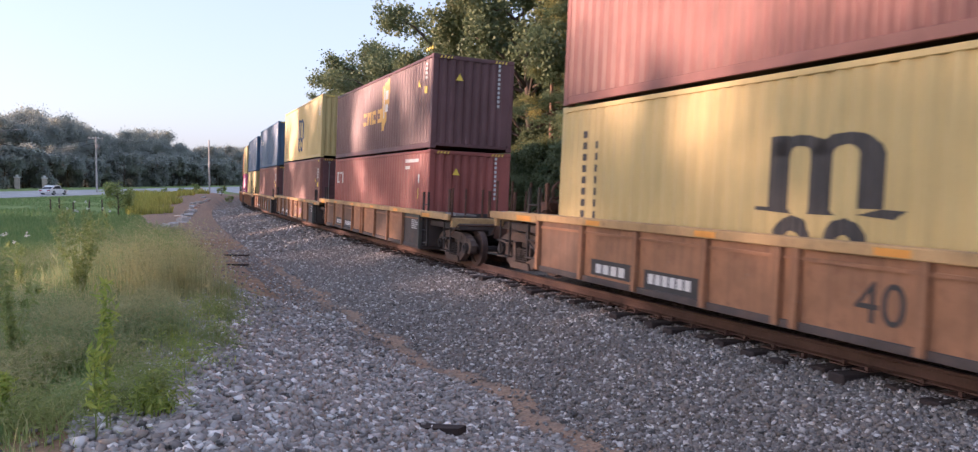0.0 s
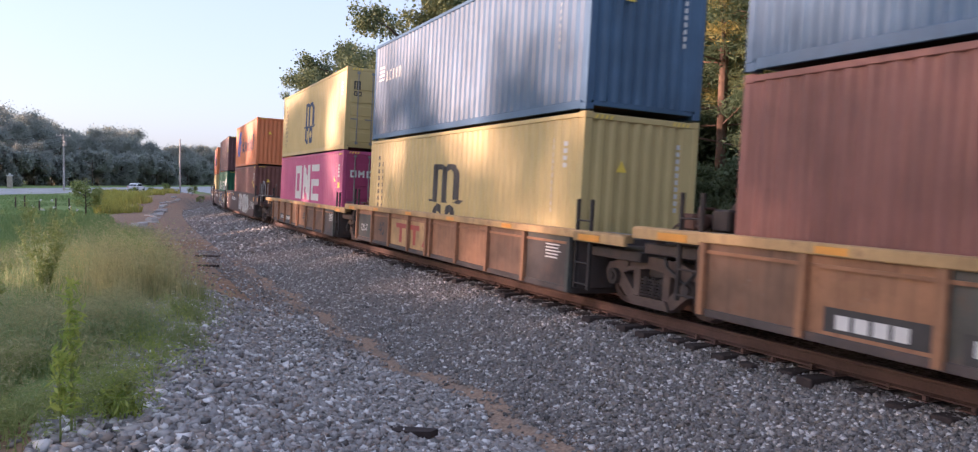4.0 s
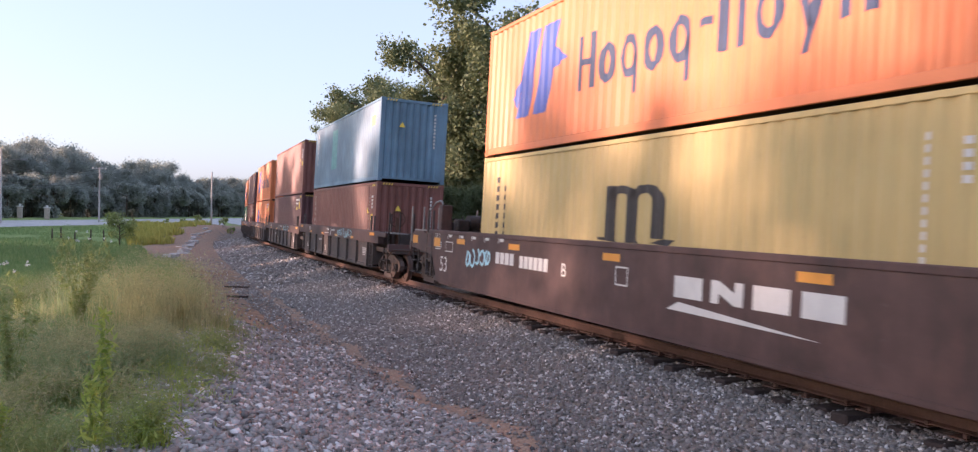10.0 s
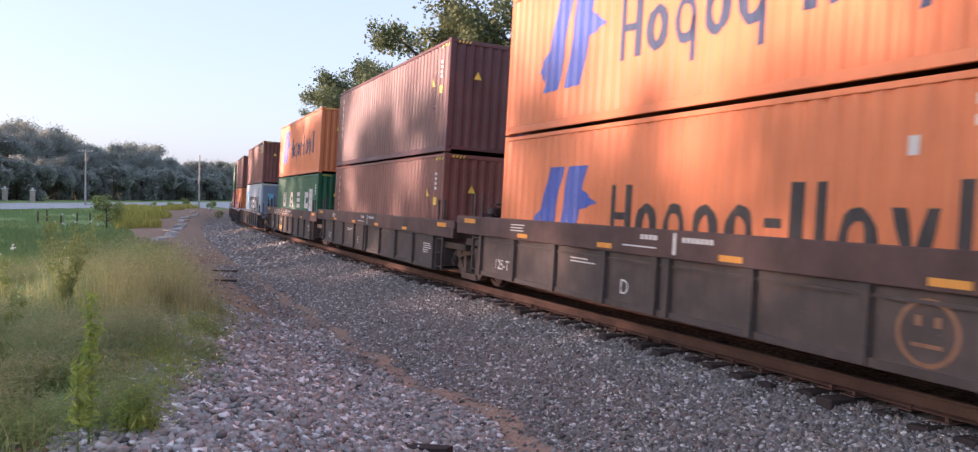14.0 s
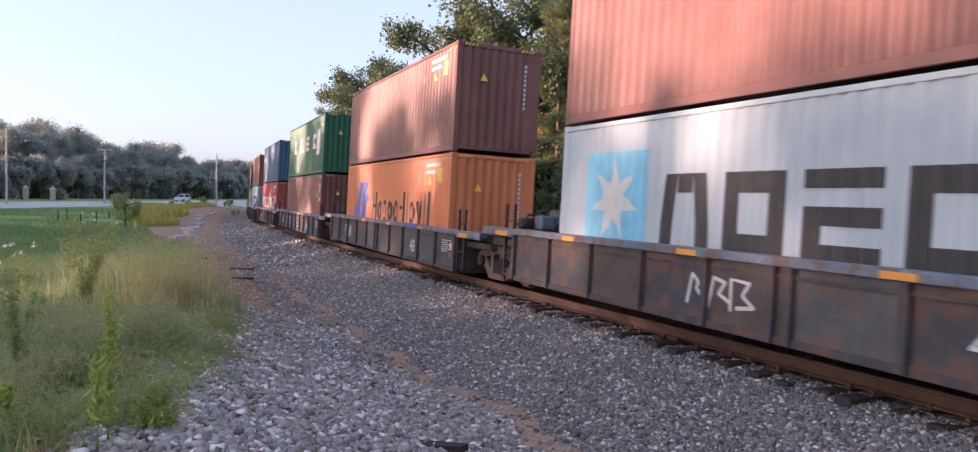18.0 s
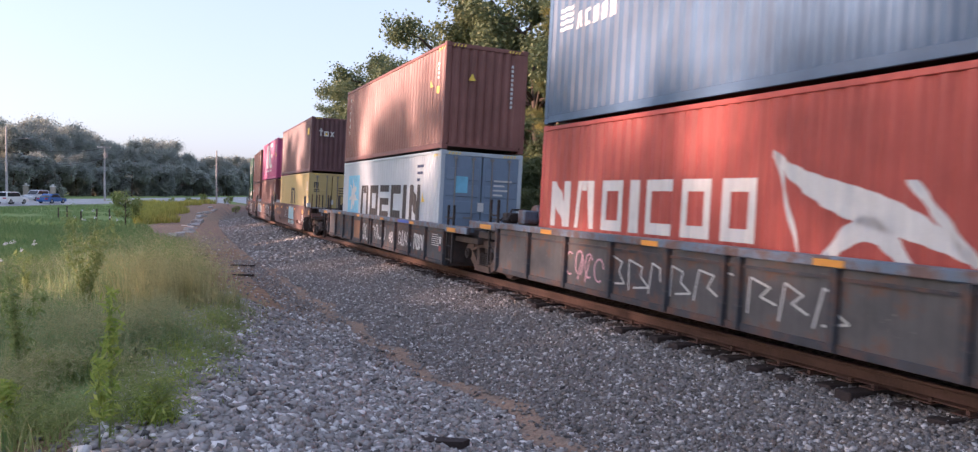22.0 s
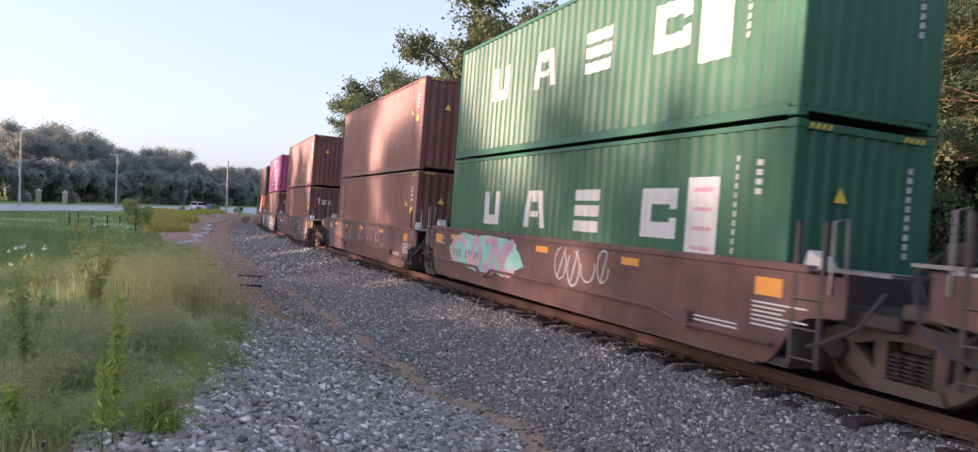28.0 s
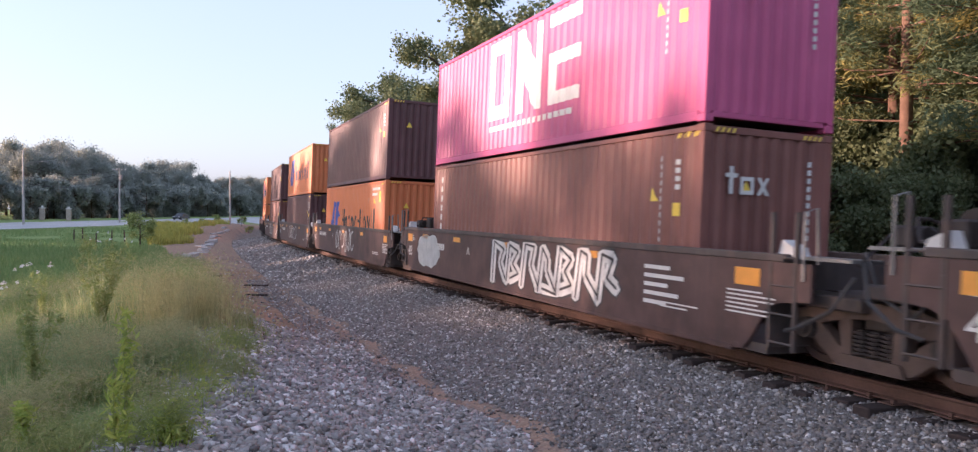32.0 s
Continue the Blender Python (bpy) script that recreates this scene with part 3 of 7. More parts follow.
def container(h, colour, words, doors=None, group=""):
    """One 40-foot box. doors: paint of the door end that faces the camera."""
    box = thing("shipping_container", words, "container", group)
    hk = round(h, 2)
    pm = P[colour]
    part("side_panel", once(("sl", hk), lambda: side_mesh(h, -1)), pm, box)
    part("side_panel", once(("sr", hk), lambda: side_mesh(h, 1)), pm, box)
    part("roof_panel", once(("rf", hk), lambda: roof_mesh(h)), pm, box)
    part("end_panel", once(("e1", hk), lambda: end_mesh(h, 1)), pm, box)
    if doors:
        for k, sg in enumerate((1, -1)):
            dm = once(("door", hk), lambda: door_mesh(h))
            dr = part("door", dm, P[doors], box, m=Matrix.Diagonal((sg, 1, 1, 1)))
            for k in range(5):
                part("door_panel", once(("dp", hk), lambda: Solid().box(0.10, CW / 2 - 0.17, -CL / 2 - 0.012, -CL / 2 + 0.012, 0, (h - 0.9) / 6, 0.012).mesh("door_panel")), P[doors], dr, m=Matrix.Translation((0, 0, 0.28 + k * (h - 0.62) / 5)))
            for x in (0.28, 0.80):
                part("lock_rod", once(("rod", hk, x), lambda: Solid().tube([(x, -CL / 2 - 0.035, 0.18), (x, -CL / 2 - 0.035, h - 0.15)], 0.022, 6).box(x - 0.05, x + 0.05, -CL / 2 - 0.06, -CL / 2, 0.2, 0.27).box(x - 0.05, x + 0.05, -CL / 2 - 0.06, -CL / 2, h - 0.24, h - 0.17).box(x - 0.02, x + 0.24, -CL / 2 - 0.055, -CL / 2 - 0.03, 1.05, 1.09).mesh("lock_rod")), M_GALV, dr)
    else:
        part("end_panel", once(("e0", hk), lambda: end_mesh(h, -1)), pm, box)
    for sx in (-1, 1):
        x = sx * CW / 2
        part("top_rail", once(("tr", hk, sx), lambda: Solid().box(min(x, x - sx * 0.06), max(x, x - sx * 0.06), -CL / 2 + 0.17, CL / 2 - 0.17, h - 0.10, h - 0.02, 0.008).mesh("top_rail")), pm, box)
        part("bottom_rail", once(("br", sx), lambda: Solid().box(min(x, x - sx * 0.06), max(x, x - sx * 0.06), -CL / 2 + 0.17, CL / 2 - 0.17, 0.02, 0.165, 0.008).mesh("bottom_rail")), pm, box)
        for sy in (-1, 1):
            y = sy * CL / 2
            part("corner_post", once(("po", hk, sx, sy), lambda: Solid().box(min(x, x - sx * 0.12), max(x, x - sx * 0.12), min(y, y - sy * 0.14), max(y, y - sy * 0.14), 0.115, h - 0.115, 0.01).mesh("corner_post")), pm, box)
            for z in (0, h - 0.118):
                part("corner_casting", once(("cc", hk, sx, sy, z), lambda: Solid().box(min(x + sx * 0.003, x - sx * 0.16), max(x + sx * 0.003, x - sx * 0.16), min(y + sy * 0.003, y - sy * 0.178), max(y + sy * 0.003, y - sy * 0.178), z, z + 0.118, 0.012).mesh("corner_casting")), pm, box)
    for sy in (-1, 1):
        y = sy * CL / 2
        part("end_sill", once(("es", sy), lambda: Solid().box(-CW / 2 + 0.16, CW / 2 - 0.16, min(y - sy * 0.03, y - sy * 0.09), max(y - sy * 0.03, y - sy * 0.09), 0.075, 0.165, 0.008).mesh("end_sill")), pm, box)
        part("end_header", once(("eh", hk, sy), lambda: Solid().box(-CW / 2 + 0.16, CW / 2 - 0.16, min(y, y - sy * 0.08), max(y, y - sy * 0.08), h - 0.125, h - 0.02, 0.008).mesh("end_header")), pm, box)
    part("floor", once("flo", lambda: Solid().box(-CW / 2 + 0.07, CW / 2 - 0.07, -CL / 2 + 0.1, CL / 2 - 0.1, 0.08, 0.15).mesh("floor")), M_STEEL, box)
    return box


UNITS = []      # (things, place along the train)


def ride(ob, c):
    UNITS.append((ob, c))
    return ob

# ---------------------------------------------------------------- well cars
WHEELS = []


def truck_parts(parent, y):
    """A two-axle truck at y under a car: frames, wheels, axles, springs."""
    base = part("truck", once("bolster", lambda: Solid().box(-1.0, 1.0, -0.18, 0.18, 0.50, 0.68, 0.02).box(-0.35, 0.35, -0.3, 0.3, 0.66, 0.80, 0.03).mesh("truck")), M_STEEL, parent, m=Matrix.Translation((0, y, 0)))

    def frame_mesh():
        so = Solid()
        for sg in (-1, 1):
            g = lambda pts: [(sg * a, b) for a, b in pts]
            so.prism(g([(0.70, 0.40), (0.76, 0.30), (1.04, 0.30), (1.13, 0.36), (1.17, 0.50), (1.10, 0.63), (0.90, 0.68), (0.68, 0.66)]), -0.075, 0.075)
            so.prism(g([(0.28, 0.60), (0.50, 0.56), (0.72, 0.50), (0.92, 0.60), (0.88, 0.70), (0.60, 0.79), (0.0, 0.81), (0.0, 0.63)]), -0.10, 0.10)
            so.prism(g([(0.26, 0.14), (0.40, 0.07), (0.52, 0.10), (0.88, 0.36), (0.84, 0.46), (0.72, 0.52)]), -0.08, 0.08)
            so.prism(g([(0.26, 0.16), (0.40, 0.16), (0.44, 0.64), (0.28, 0.64)]), -0.085, 0.085)
            so.disc((0.0, sg * 0.58, 0.66), 0.05, 0.12, 10, "x")
        so.prism([(-0.46, 0.06), (0.46, 0.06), (0.38, 0.20), (-0.38, 0.20)], -0.12, 0.12)
        return so.mesh("side_frame")

    def spring_mesh():
        so = Solid()
        for yy in (-0.18, 0.0, 0.18):
            for k in range(6):
                so.disc((0, yy, 0.235 + k * 0.046), 0.088, 0.013, 12, "z", 0.05)
            so.disc((0, yy, 0.36), 0.045, 0.14, 8, "z")
        return so.mesh("spring_nest")

    def wheel_mesh():
        so = Solid().disc((0, 0, 0), 0.42, 0.055, 36, "x", 0.33).disc((0, 0, 0), 0.345, 0.02, 28, "x").disc((0, 0, 0), 0.12, 0.08, 16, "x").disc((0.06, 0, 0), 0.45, 0.012, 36, "x", 0.33)
        return so.mesh("wheel")

    for sx in (-1, 1):
        part("side_frame", once("sfr", frame_mesh), M_FRAME, base, m=Matrix.Translation((sx * 1.0, 0, 0)))
        tagged(part("spring_nest", once("spr", spring_mesh), M_STEEL, base, m=Matrix.Translation((sx * 1.02, 0, 0))), kind="stuff")
        for sy in (-1, 1):
            wh = part("wheel", once("whl", wheel_mesh), M_WHEEL, base)
            wh.matrix_parent_inverse = Matrix.Translation((sx * 0.77, sy * 0.89, 0.42)) @ Matrix.Diagonal((-sx, 1, 1, 1))
            WHEELS.append(wh)
            part("bearing_cap", once("cap", lambda: Solid().disc((0, 0, 0), 0.125, 0.10, 14, "x").disc((0, 0, 0), 0.07, 0.13, 8, "x").mesh("bearing_cap")), M_STEEL, base, m=Matrix.Translation((sx * 1.06, sy * 0.89, 0.43)))
    for sy in (-1, 1):
        part("axle", once("axl", lambda: Solid().disc((0, 0, 0), 0.08, 0.95, 10, "x").mesh("axle")), M_STEEL, base, m=Matrix.Translation((0, sy * 0.89, 0.42)))
    return base


STYLE = {
    # half length of the side, chord top, chord depth, bottom, paint of side, paint of chord, ribs, half of the articulated length
    "A": dict(half=6.35, top=1.26, chord=0.13, low=0.20, side="ochre", cap="chrome_yellow", ribs=9, reach=7.86, w=1.47),
    "B": dict(half=8.55, top=1.52, chord=0.10, low=0.21, side="carbrown", cap="carbrown", ribs=0, reach=9.75, w=1.50, cut=0.35),
    "C": dict(half=6.45, top=1.54, chord=0.40, low=0.30, side="cardark", cap="carbrown", ribs=9, reach=7.86, w=1.47),
    "D": dict(half=7.48, top=1.26, chord=0.12, low=0.22, side="carblue", cap="chordblue", ribs=11, reach=9.09, w=1.47),
    "E": dict(half=6.45, top=1.47, chord=0.10, low=0.24, side="carred", cap="carred", ribs=0, reach=7.75, w=1.49, cut=0.2),
    "F": dict(half=7.75, top=1.46, chord=0.10, low=0.22, side="carbrown", cap="cardark", ribs=0, reach=8.95, w=1.49, cut=0.3),
}


def side_shapes(kind, q, sx):
    """The sheet of one side, its top chord and its foot."""
    x1, x0 = sx * q["w"], sx * (q["w"] - 0.05)
    lo, hi = min(x0, x1), max(x0, x1)
    h, t, b, c = q["half"], q["top"], q["low"], q["chord"]
    sheet, chord, foot = Solid(), Solid(), Solid()
    if q["ribs"]:
        bay = (2 * h - 0.1) / (q["ribs"] - 1)
        sheet.box(lo, hi, -bay / 2, bay / 2, b + 0.10, t - c)
        foot.box(min(x0 - sx * 0.1, x1 + sx * 0.03), max(x0 - sx * 0.1, x1 + sx * 0.03), -h, h, b, b + 0.10, 0.01)
        chord.box(min(x0 - sx * 0.12, x1 + sx * 0.06), max(x0 - sx * 0.12, x1 + sx * 0.06), -q["reach"] + 0.1, q["reach"] - 0.1, t - c, t, 0.012)
    else:
        e = q["reach"] - 0.48
        g = h - q["cut"]
        half_way = [(g - 0.22, b), (g - 0.06, b + 0.03), (g + 0.05, b + 0.14), (g + 0.22, 0.62), (g + 0.32, 0.78), (g + 0.50, 0.87), (e, 0.93), (e, t - c)]
        sheet.prism(half_way + [(-y, z) for y, z in half_way[::-1]], lo, hi)
        foot.box(min(x0 - sx * 0.1, x1 + sx * 0.012), max(x0 - sx * 0.1, x1 + sx * 0.012), -g + 0.25, g - 0.25, b - 0.03, b + 0.03)
        chord.box(min(x0 - sx * 0.1, x1 + sx * 0.015), max(x0 - sx * 0.1, x1 + sx * 0.015), -h - 0.3, h + 0.3, t - c, t, 0.015)
    return sheet.mesh("side_sheet"), chord.mesh("top_chord"), foot.mesh("bottom_sill")


def side_marks(polys, q):
    """Flat painted shapes on the car's side that faces the road: (u, v), u from the far end."""
    bm = bmesh.new()
    for poly in polys:
        bm.faces.new([bm.verts.new((-q["w"] - 0.004, q["half"] - u, v)) for u, v in poly])
    bmesh.ops.triangulate(bm, faces=bm.faces[:])
    me = bpy.data.meshes.new("marking")
    bm.to_mesh(me)
    bm.free()
    me.materials.append(None)
    return me


def words_mesh(text, size, q, u, v, out=0.005):
    cu = bpy.data.curves.new("lettering", "FONT")
    cu.body, cu.size, cu.extrude = text, size, 0.0
    ob = bpy.data.objects.new("lettering", cu)
    me = bpy.data.meshes.new_from_object(ob)
    bpy.data.objects.remove(ob)
    me.transform(Matrix(((0, 0, 0, -q["w"] - out), (-1, 0, 0, q["half"] - u), (0, 1, 0, v), (0, 0, 0, 1))))
    me.materials.clear()
    me.materials.append(None)
    return me


bay_r = random.Random(17)


def well_car(kind, words, far_end="joint", near_end="joint", coupler_far=0.0, coupler_near=0.0, group="", fresh=False):
    """One well of a car. Ends: 'joint' shares a truck with its neighbour, 'coupler' has its own."""
    q = STYLE[kind]
    car = thing("well_car", words, "rail car", group)
    side, cap = P[q["side"]], P[q["cap"]]
    ages = ("ochre", "ochre", "oldochre") if fresh else ("oldochre", "oldochre", "ochre", "greengrey")
    for sx in (-1, 1):
        sh, ch, ft = once(("sides", kind, sx), lambda: side_shapes(kind, q, sx))
        if not q["ribs"]:
            part("side_sheet", sh, side, car)
        else:
            n = q["ribs"]
            for i in range(n - 1):
                tone = side
                if kind == "A":
                    tone = P["greengrey"] if i == 0 else P[bay_r.choice(ages)]
                elif kind == "D":
                    tone = P[bay_r.choice(("carblue", "carblue", "carblue", "faded", "faded", "cardark"))]
                part("side_panel", sh, tone, car, m=Matrix.Translation((0, -q["half"] + 0.05 + (i + 0.5) * (2 * q["half"] - 0.1) / (n - 1), 0)))
        part("top_chord", ch, cap, car)
        part("bottom_sill", ft, side if kind != "A" else P["cardark"], car)
        if q["ribs"]:
            n = q["ribs"]
            x = sx * q["w"]
            ys = [-q["half"] + 0.05 + i * (2 * q["half"] - 0.1) / (n - 1) for i in range(n)]
            rib = once(("rib", kind, sx), lambda: Solid().prism([(min(x, x + sx * 0.075), -0.05), (max(x, x + sx * 0.075), -0.05), (max(x, x + sx * 0.075), 0.05), (min(x, x + sx * 0.075), 0.05)], q["low"] + 0.02, q["top"] - q["chord"], "z").mesh("rib"))
            for i, y in enumerate(ys):
                mid = abs(i - (n - 1) / 2) < 0.6
                part("rib", rib, P["greengrey" if i == 0 else "ochre"] if kind == "A" else side, car, m=Matrix.Translation((0, y, 0)))
                if mid:
                    part("rib", rib, P["ochre"] if kind == "A" else side, car, m=Matrix.Translation((0, y + 0.28, 0)))
            part("stiffener", once(("stf", kind, sx), lambda: Solid().box(min(x, x + sx * 0.03), max(x, x + sx * 0.03), -q["half"], q["half"], q["top"] - q["chord"] - 0.13, q["top"] - q["chord"] - 0.09).mesh("stiffener")), side, car)
    part("well_floor", once(("wf", kind), lambda: Solid().box(-q["w"] + 0.06, q["w"] - 0.06, -q["half"], q["half"], q["low"] + 0.0, 0.34).mesh("well_floor")), P["cardark"], car)
    for sy, mode, ext in ((1, far_end, coupler_far), (-1, near_end, coupler_near)):
        yi = sy * q["half"]
        yc = sy * ext                                   # face of the coupler
        yo = sy * q["reach"] if mode == "joint" else yi + sy * 2.25
        a, b = min(yi, yo), max(yi, yo)
        part("bulkhead", once(("bh", kind, sy), lambda: Solid().box(-q["w"] + 0.05, q["w"] - 0.05, min(yi, yi + sy * 0.1), max(yi, yi + sy * 0.1), q["low"] + 0.1, q["top"] - 0.05, 0.01).mesh("bulkhead")), P["cardark"], car)
        deck = once(("dk", kind, sy, mode, round(ext, 2)), lambda: Solid().box(-1.25, 1.25, a, b - 0.0, 0.86, 1.02, 0.02).box(-0.45, 0.45, a, b, 0.72, 0.88, 0.02).mesh("end_platform"))
        part("end_platform", deck, P["cardark"], car)
        for x in (-1.025, 1.025):
            part("walkway", once(("wk", kind, sy, mode, round(ext, 2)), lambda: Solid().box(-0.275, 0.275, a + 0.1, b - 0.1, q["top"] - 0.06, q["top"] - 0.02).mesh("walkway")), M_GALV, car, m=Matrix.Translation((x, 0, 0)))
        if q["ribs"]:
            for x in (-q["w"] - 0.035, q["w"] + 0.035):
                part("end_sill", once(("esl", kind, sy, mode, round(ext, 2)), lambda: Solid().box(-0.035, 0.035, a + 0.02, b - 0.08, q["top"] - 0.17, q["top"] - 0.02, 0.01).mesh("end_sill")), cap, car, m=Matrix.Translation((x, 0, 0)))
            part("reflector", once(("rfp", kind, sy), lambda: Solid().box(-q["w"] - 0.076, -q["w"] - 0.068, min(yi + sy * 0.25, yi + sy * 0.85), max(yi + sy * 0.25, yi + sy * 0.85), q["top"] - 0.155, q["top"] - 0.055).mesh("reflector")), M_REFLECT, car)
        else:
            part("reflector", once(("rfp", kind, sy), lambda: Solid().box(-q["w"] - 0.007, -q["w"] - 0.002, min(yi - sy * 0.1, yi - sy * 0.55), max(yi - sy * 0.1, yi - sy * 0.55), q["top"] - 0.42, q["top"] - 0.20).mesh("reflector")), M_REFLECT, car)
        if not q["ribs"] and mode == "coupler":
            ye, yz = sy * (q["reach"] - 0.48), yi + sy * (1.75 if kind == "B" else 2.15)
            skirt = once(("sk", kind, sy, round(ext, 2)), lambda: Solid().prism([(ye, 0.93), (yz, 1.0), (yz, q["top"] - 0.16), (yz - sy * 0.2, q["top"] - 0.06), (ye, q["top"] - 0.06)], -0.025, 0.025).mesh("end_skirt"))
            for x in (-q["w"] + 0.025, q["w"] - 0.025):
                part("end_skirt", skirt, side, car, m=Matrix.Translation((x, 0, 0)))
            part("reflector", once(("rfe", kind, sy, round(ext, 2)), lambda: Solid().box(-q["w"] - 0.008, -q["w"] - 0.001, min(yz - sy * 0.12, yz - sy * 0.52), max(yz - sy * 0.12, yz - sy * 0.52), q["top"] - 0.40, q["top"] - 0.18).mesh("reflector")), M_REFLECT, car)
        if kind in "EF":
            for x in (-1.28, 1.28):
                part("corner_guide", once(("cg", kind, sy), lambda: Solid().prism([(yi + sy * 0.06, q["top"] - 0.05), (yi + sy * 0.40, q["top"] - 0.05), (yi + sy * 0.34, q["top"] + 0.08), (yi + sy * 0.14, q["top"] + 0.17)], -0.10, 0.10).mesh("corner_guide")), M_WHITE, car, "pale painted corner guide", m=Matrix.Translation((x, 0, 0)))
            part("grab_rail", once(("gr", kind, sy), lambda: Solid().tube([(-q["w"] - 0.02, yi + sy * 0.62, q["top"] - 0.3), (-q["w"] - 0.02, yi + sy * 0.62, q["top"] + 0.5), (-q["w"] + 0.16, yi + sy * 0.62, q["top"] + 0.55), (-q["w"] + 0.2, yi + sy * 0.62, q["top"] - 0.1)], 0.02, 6).mesh("grab_rail")), M_GALV, car)
            part("brake_hose", once(("bh2", kind, sy), lambda: Solid().tube([(-q["w"] + 0.05, yi + sy * 0.3, 0.55), (-q["w"] - 0.03, yi + sy * 0.55, 0.62), (-q["w"] + 0.05, yi + sy * 0.95, 0.85), (-q["w"] + 0.2, yi + sy * 1.15, 1.25)], 0.025, 6).mesh("brake_hose")), M_BLACK, car)
        # ladder and hand rails at the corner
        yl = yi + sy * 0.28
        part("ladder", once(("lad", kind, sy), lambda: ladder_mesh(q, yl)), M_STEEL if kind in "AD" else P["cardark"], car)
        if mode == "coupler":
            truck_parts(car, sy * (q["half"] + (1.25 if kind in "BCD" else 1.5)))
            part("coupler", once(("cp", kind, sy, round(ext, 2)), lambda: Solid().box(-0.11, 0.11, min(yc, yo - sy * 0.4), max(yc, yo - sy * 0.4), 0.74, 0.93, 0.02).box(-0.3, 0.3, min(yo - sy * 0.1, yo + sy * 0.35), max(yo - sy * 0.1, yo + sy * 0.35), 0.66, 1.0, 0.03).prism([(-0.16, yc), (0.16, yc), (0.20, yc + sy * 0.26), (0.02, yc + sy * 0.22), (-0.14, yc + sy * 0.10)], 0.70, 0.98, "z").mesh("coupler")), M_RUSTY, car)
            part("end_platform", once(("ep2", kind, sy, round(ext, 2)), lambda: Solid().box(-1.42, 1.42, min(yo - sy * 0.18, yo - sy * 0.04), max(yo - sy * 0.18, yo - sy * 0.04), 0.92, 1.16, 0.02).mesh("end_platform")), cap, car)
            step = once(("stp", kind, sy, round(ext, 2)), lambda: Solid().tube([(0, yo - sy * 0.75, 1.05), (0, yo - sy * 0.72, 0.32), (0, yo - sy * 0.30, 0.32), (0, yo - sy * 0.27, 1.05)], 0.022, 6).box(-0.09, 0.09, min(yo - sy * 0.72, yo - sy * 0.30), max(yo - sy * 0.72, yo - sy * 0.30), 0.62, 0.65).box(-0.09, 0.09, min(yo - sy * 0.72, yo - sy * 0.30), max(yo - sy * 0.72, yo - sy * 0.30), 0.30, 0.33).mesh("drop_step"))
            for x in (-1.36, 1.36):
                part("drop_step", step, M_STEEL, car, m=Matrix.Translation((x, 0, 0)))
            part("uncoupling_lever", once(("unc", kind, sy, round(ext, 2)), lambda: Solid().tube([(-1.45, yo - sy * 0.02, 0.72), (-1.3, yo + sy * 0.03, 0.98), (-0.3, yo + sy * 0.03, 0.98), (0.0, yo + sy * 0.10, 1.04)], 0.018, 5).mesh("uncoupling_lever")), M_RUSTY, car)
            for x in (-1.4, -1.05, -0.6, 0.6, 1.05, 1.4):
                part("stanchion", once(("stn", kind, sy, round(ext, 2), x), lambda: Solid().tube([(x, yo - sy * 0.12, 0.95), (x, yo - sy * 0.12, q["top"] + 0.62)], 0.024, 6).mesh("stanchion")), M_RUSTY if kind in "AE" else M_STEEL if kind in "DCF" else M_GALV, car)
            for x in (-0.95, 0.2, 0.95):
                part("stanchion", once(("stm", kind, sy, x), lambda: Solid().box(x - 0.03, x + 0.03, yi + sy * 0.72 - 0.05, yi + sy * 0.72 + 0.05, 1.0, q["top"] + 0.6, 0.01).mesh("stanchion")), M_RUSTY if kind in "AB" else P["cardark"], car)
            if kind == "B":
                part("end_railing", once(("rl", kind, sy), lambda: Solid().tube([(-1.1, yi + sy * 0.5, 1.0), (-1.1, yi + sy * 0.5, q["top"] + 0.72), (-1.1, yi + sy * 0.62, q["top"] + 0.78), (-1.1, yi + sy * 1.0, q["top"] + 0.74), (-1.1, yi + sy * 1.5, q["top"] + 0.5), (-1.1, yi + sy * 1.55, 1.0)], 0.026, 6).mesh("end_railing")), M_GALV, car)
                part("end_post", once(("eps", kind, sy), lambda: Solid().box(-1.25, -0.95, min(yi + sy * 0.12, yi + sy * 0.36), max(yi + sy * 0.12, yi + sy * 0.36), 1.0, q["top"] + 0.66, 0.02).mesh("end_post")), P["carbrown"], car)
            elif sy > 0 or kind == "C":
                yw = yo - sy * 0.3 if sy > 0 else yi + sy * 0.75
                part("brake_wheel", once(("bw", kind, sy), lambda: wheel_ring((-0.75 if sy < 0 else 0.1, yw, q["top"] + 0.42))), M_RUSTY, car)
        elif sy > 0:
            truck_parts(car, yo)
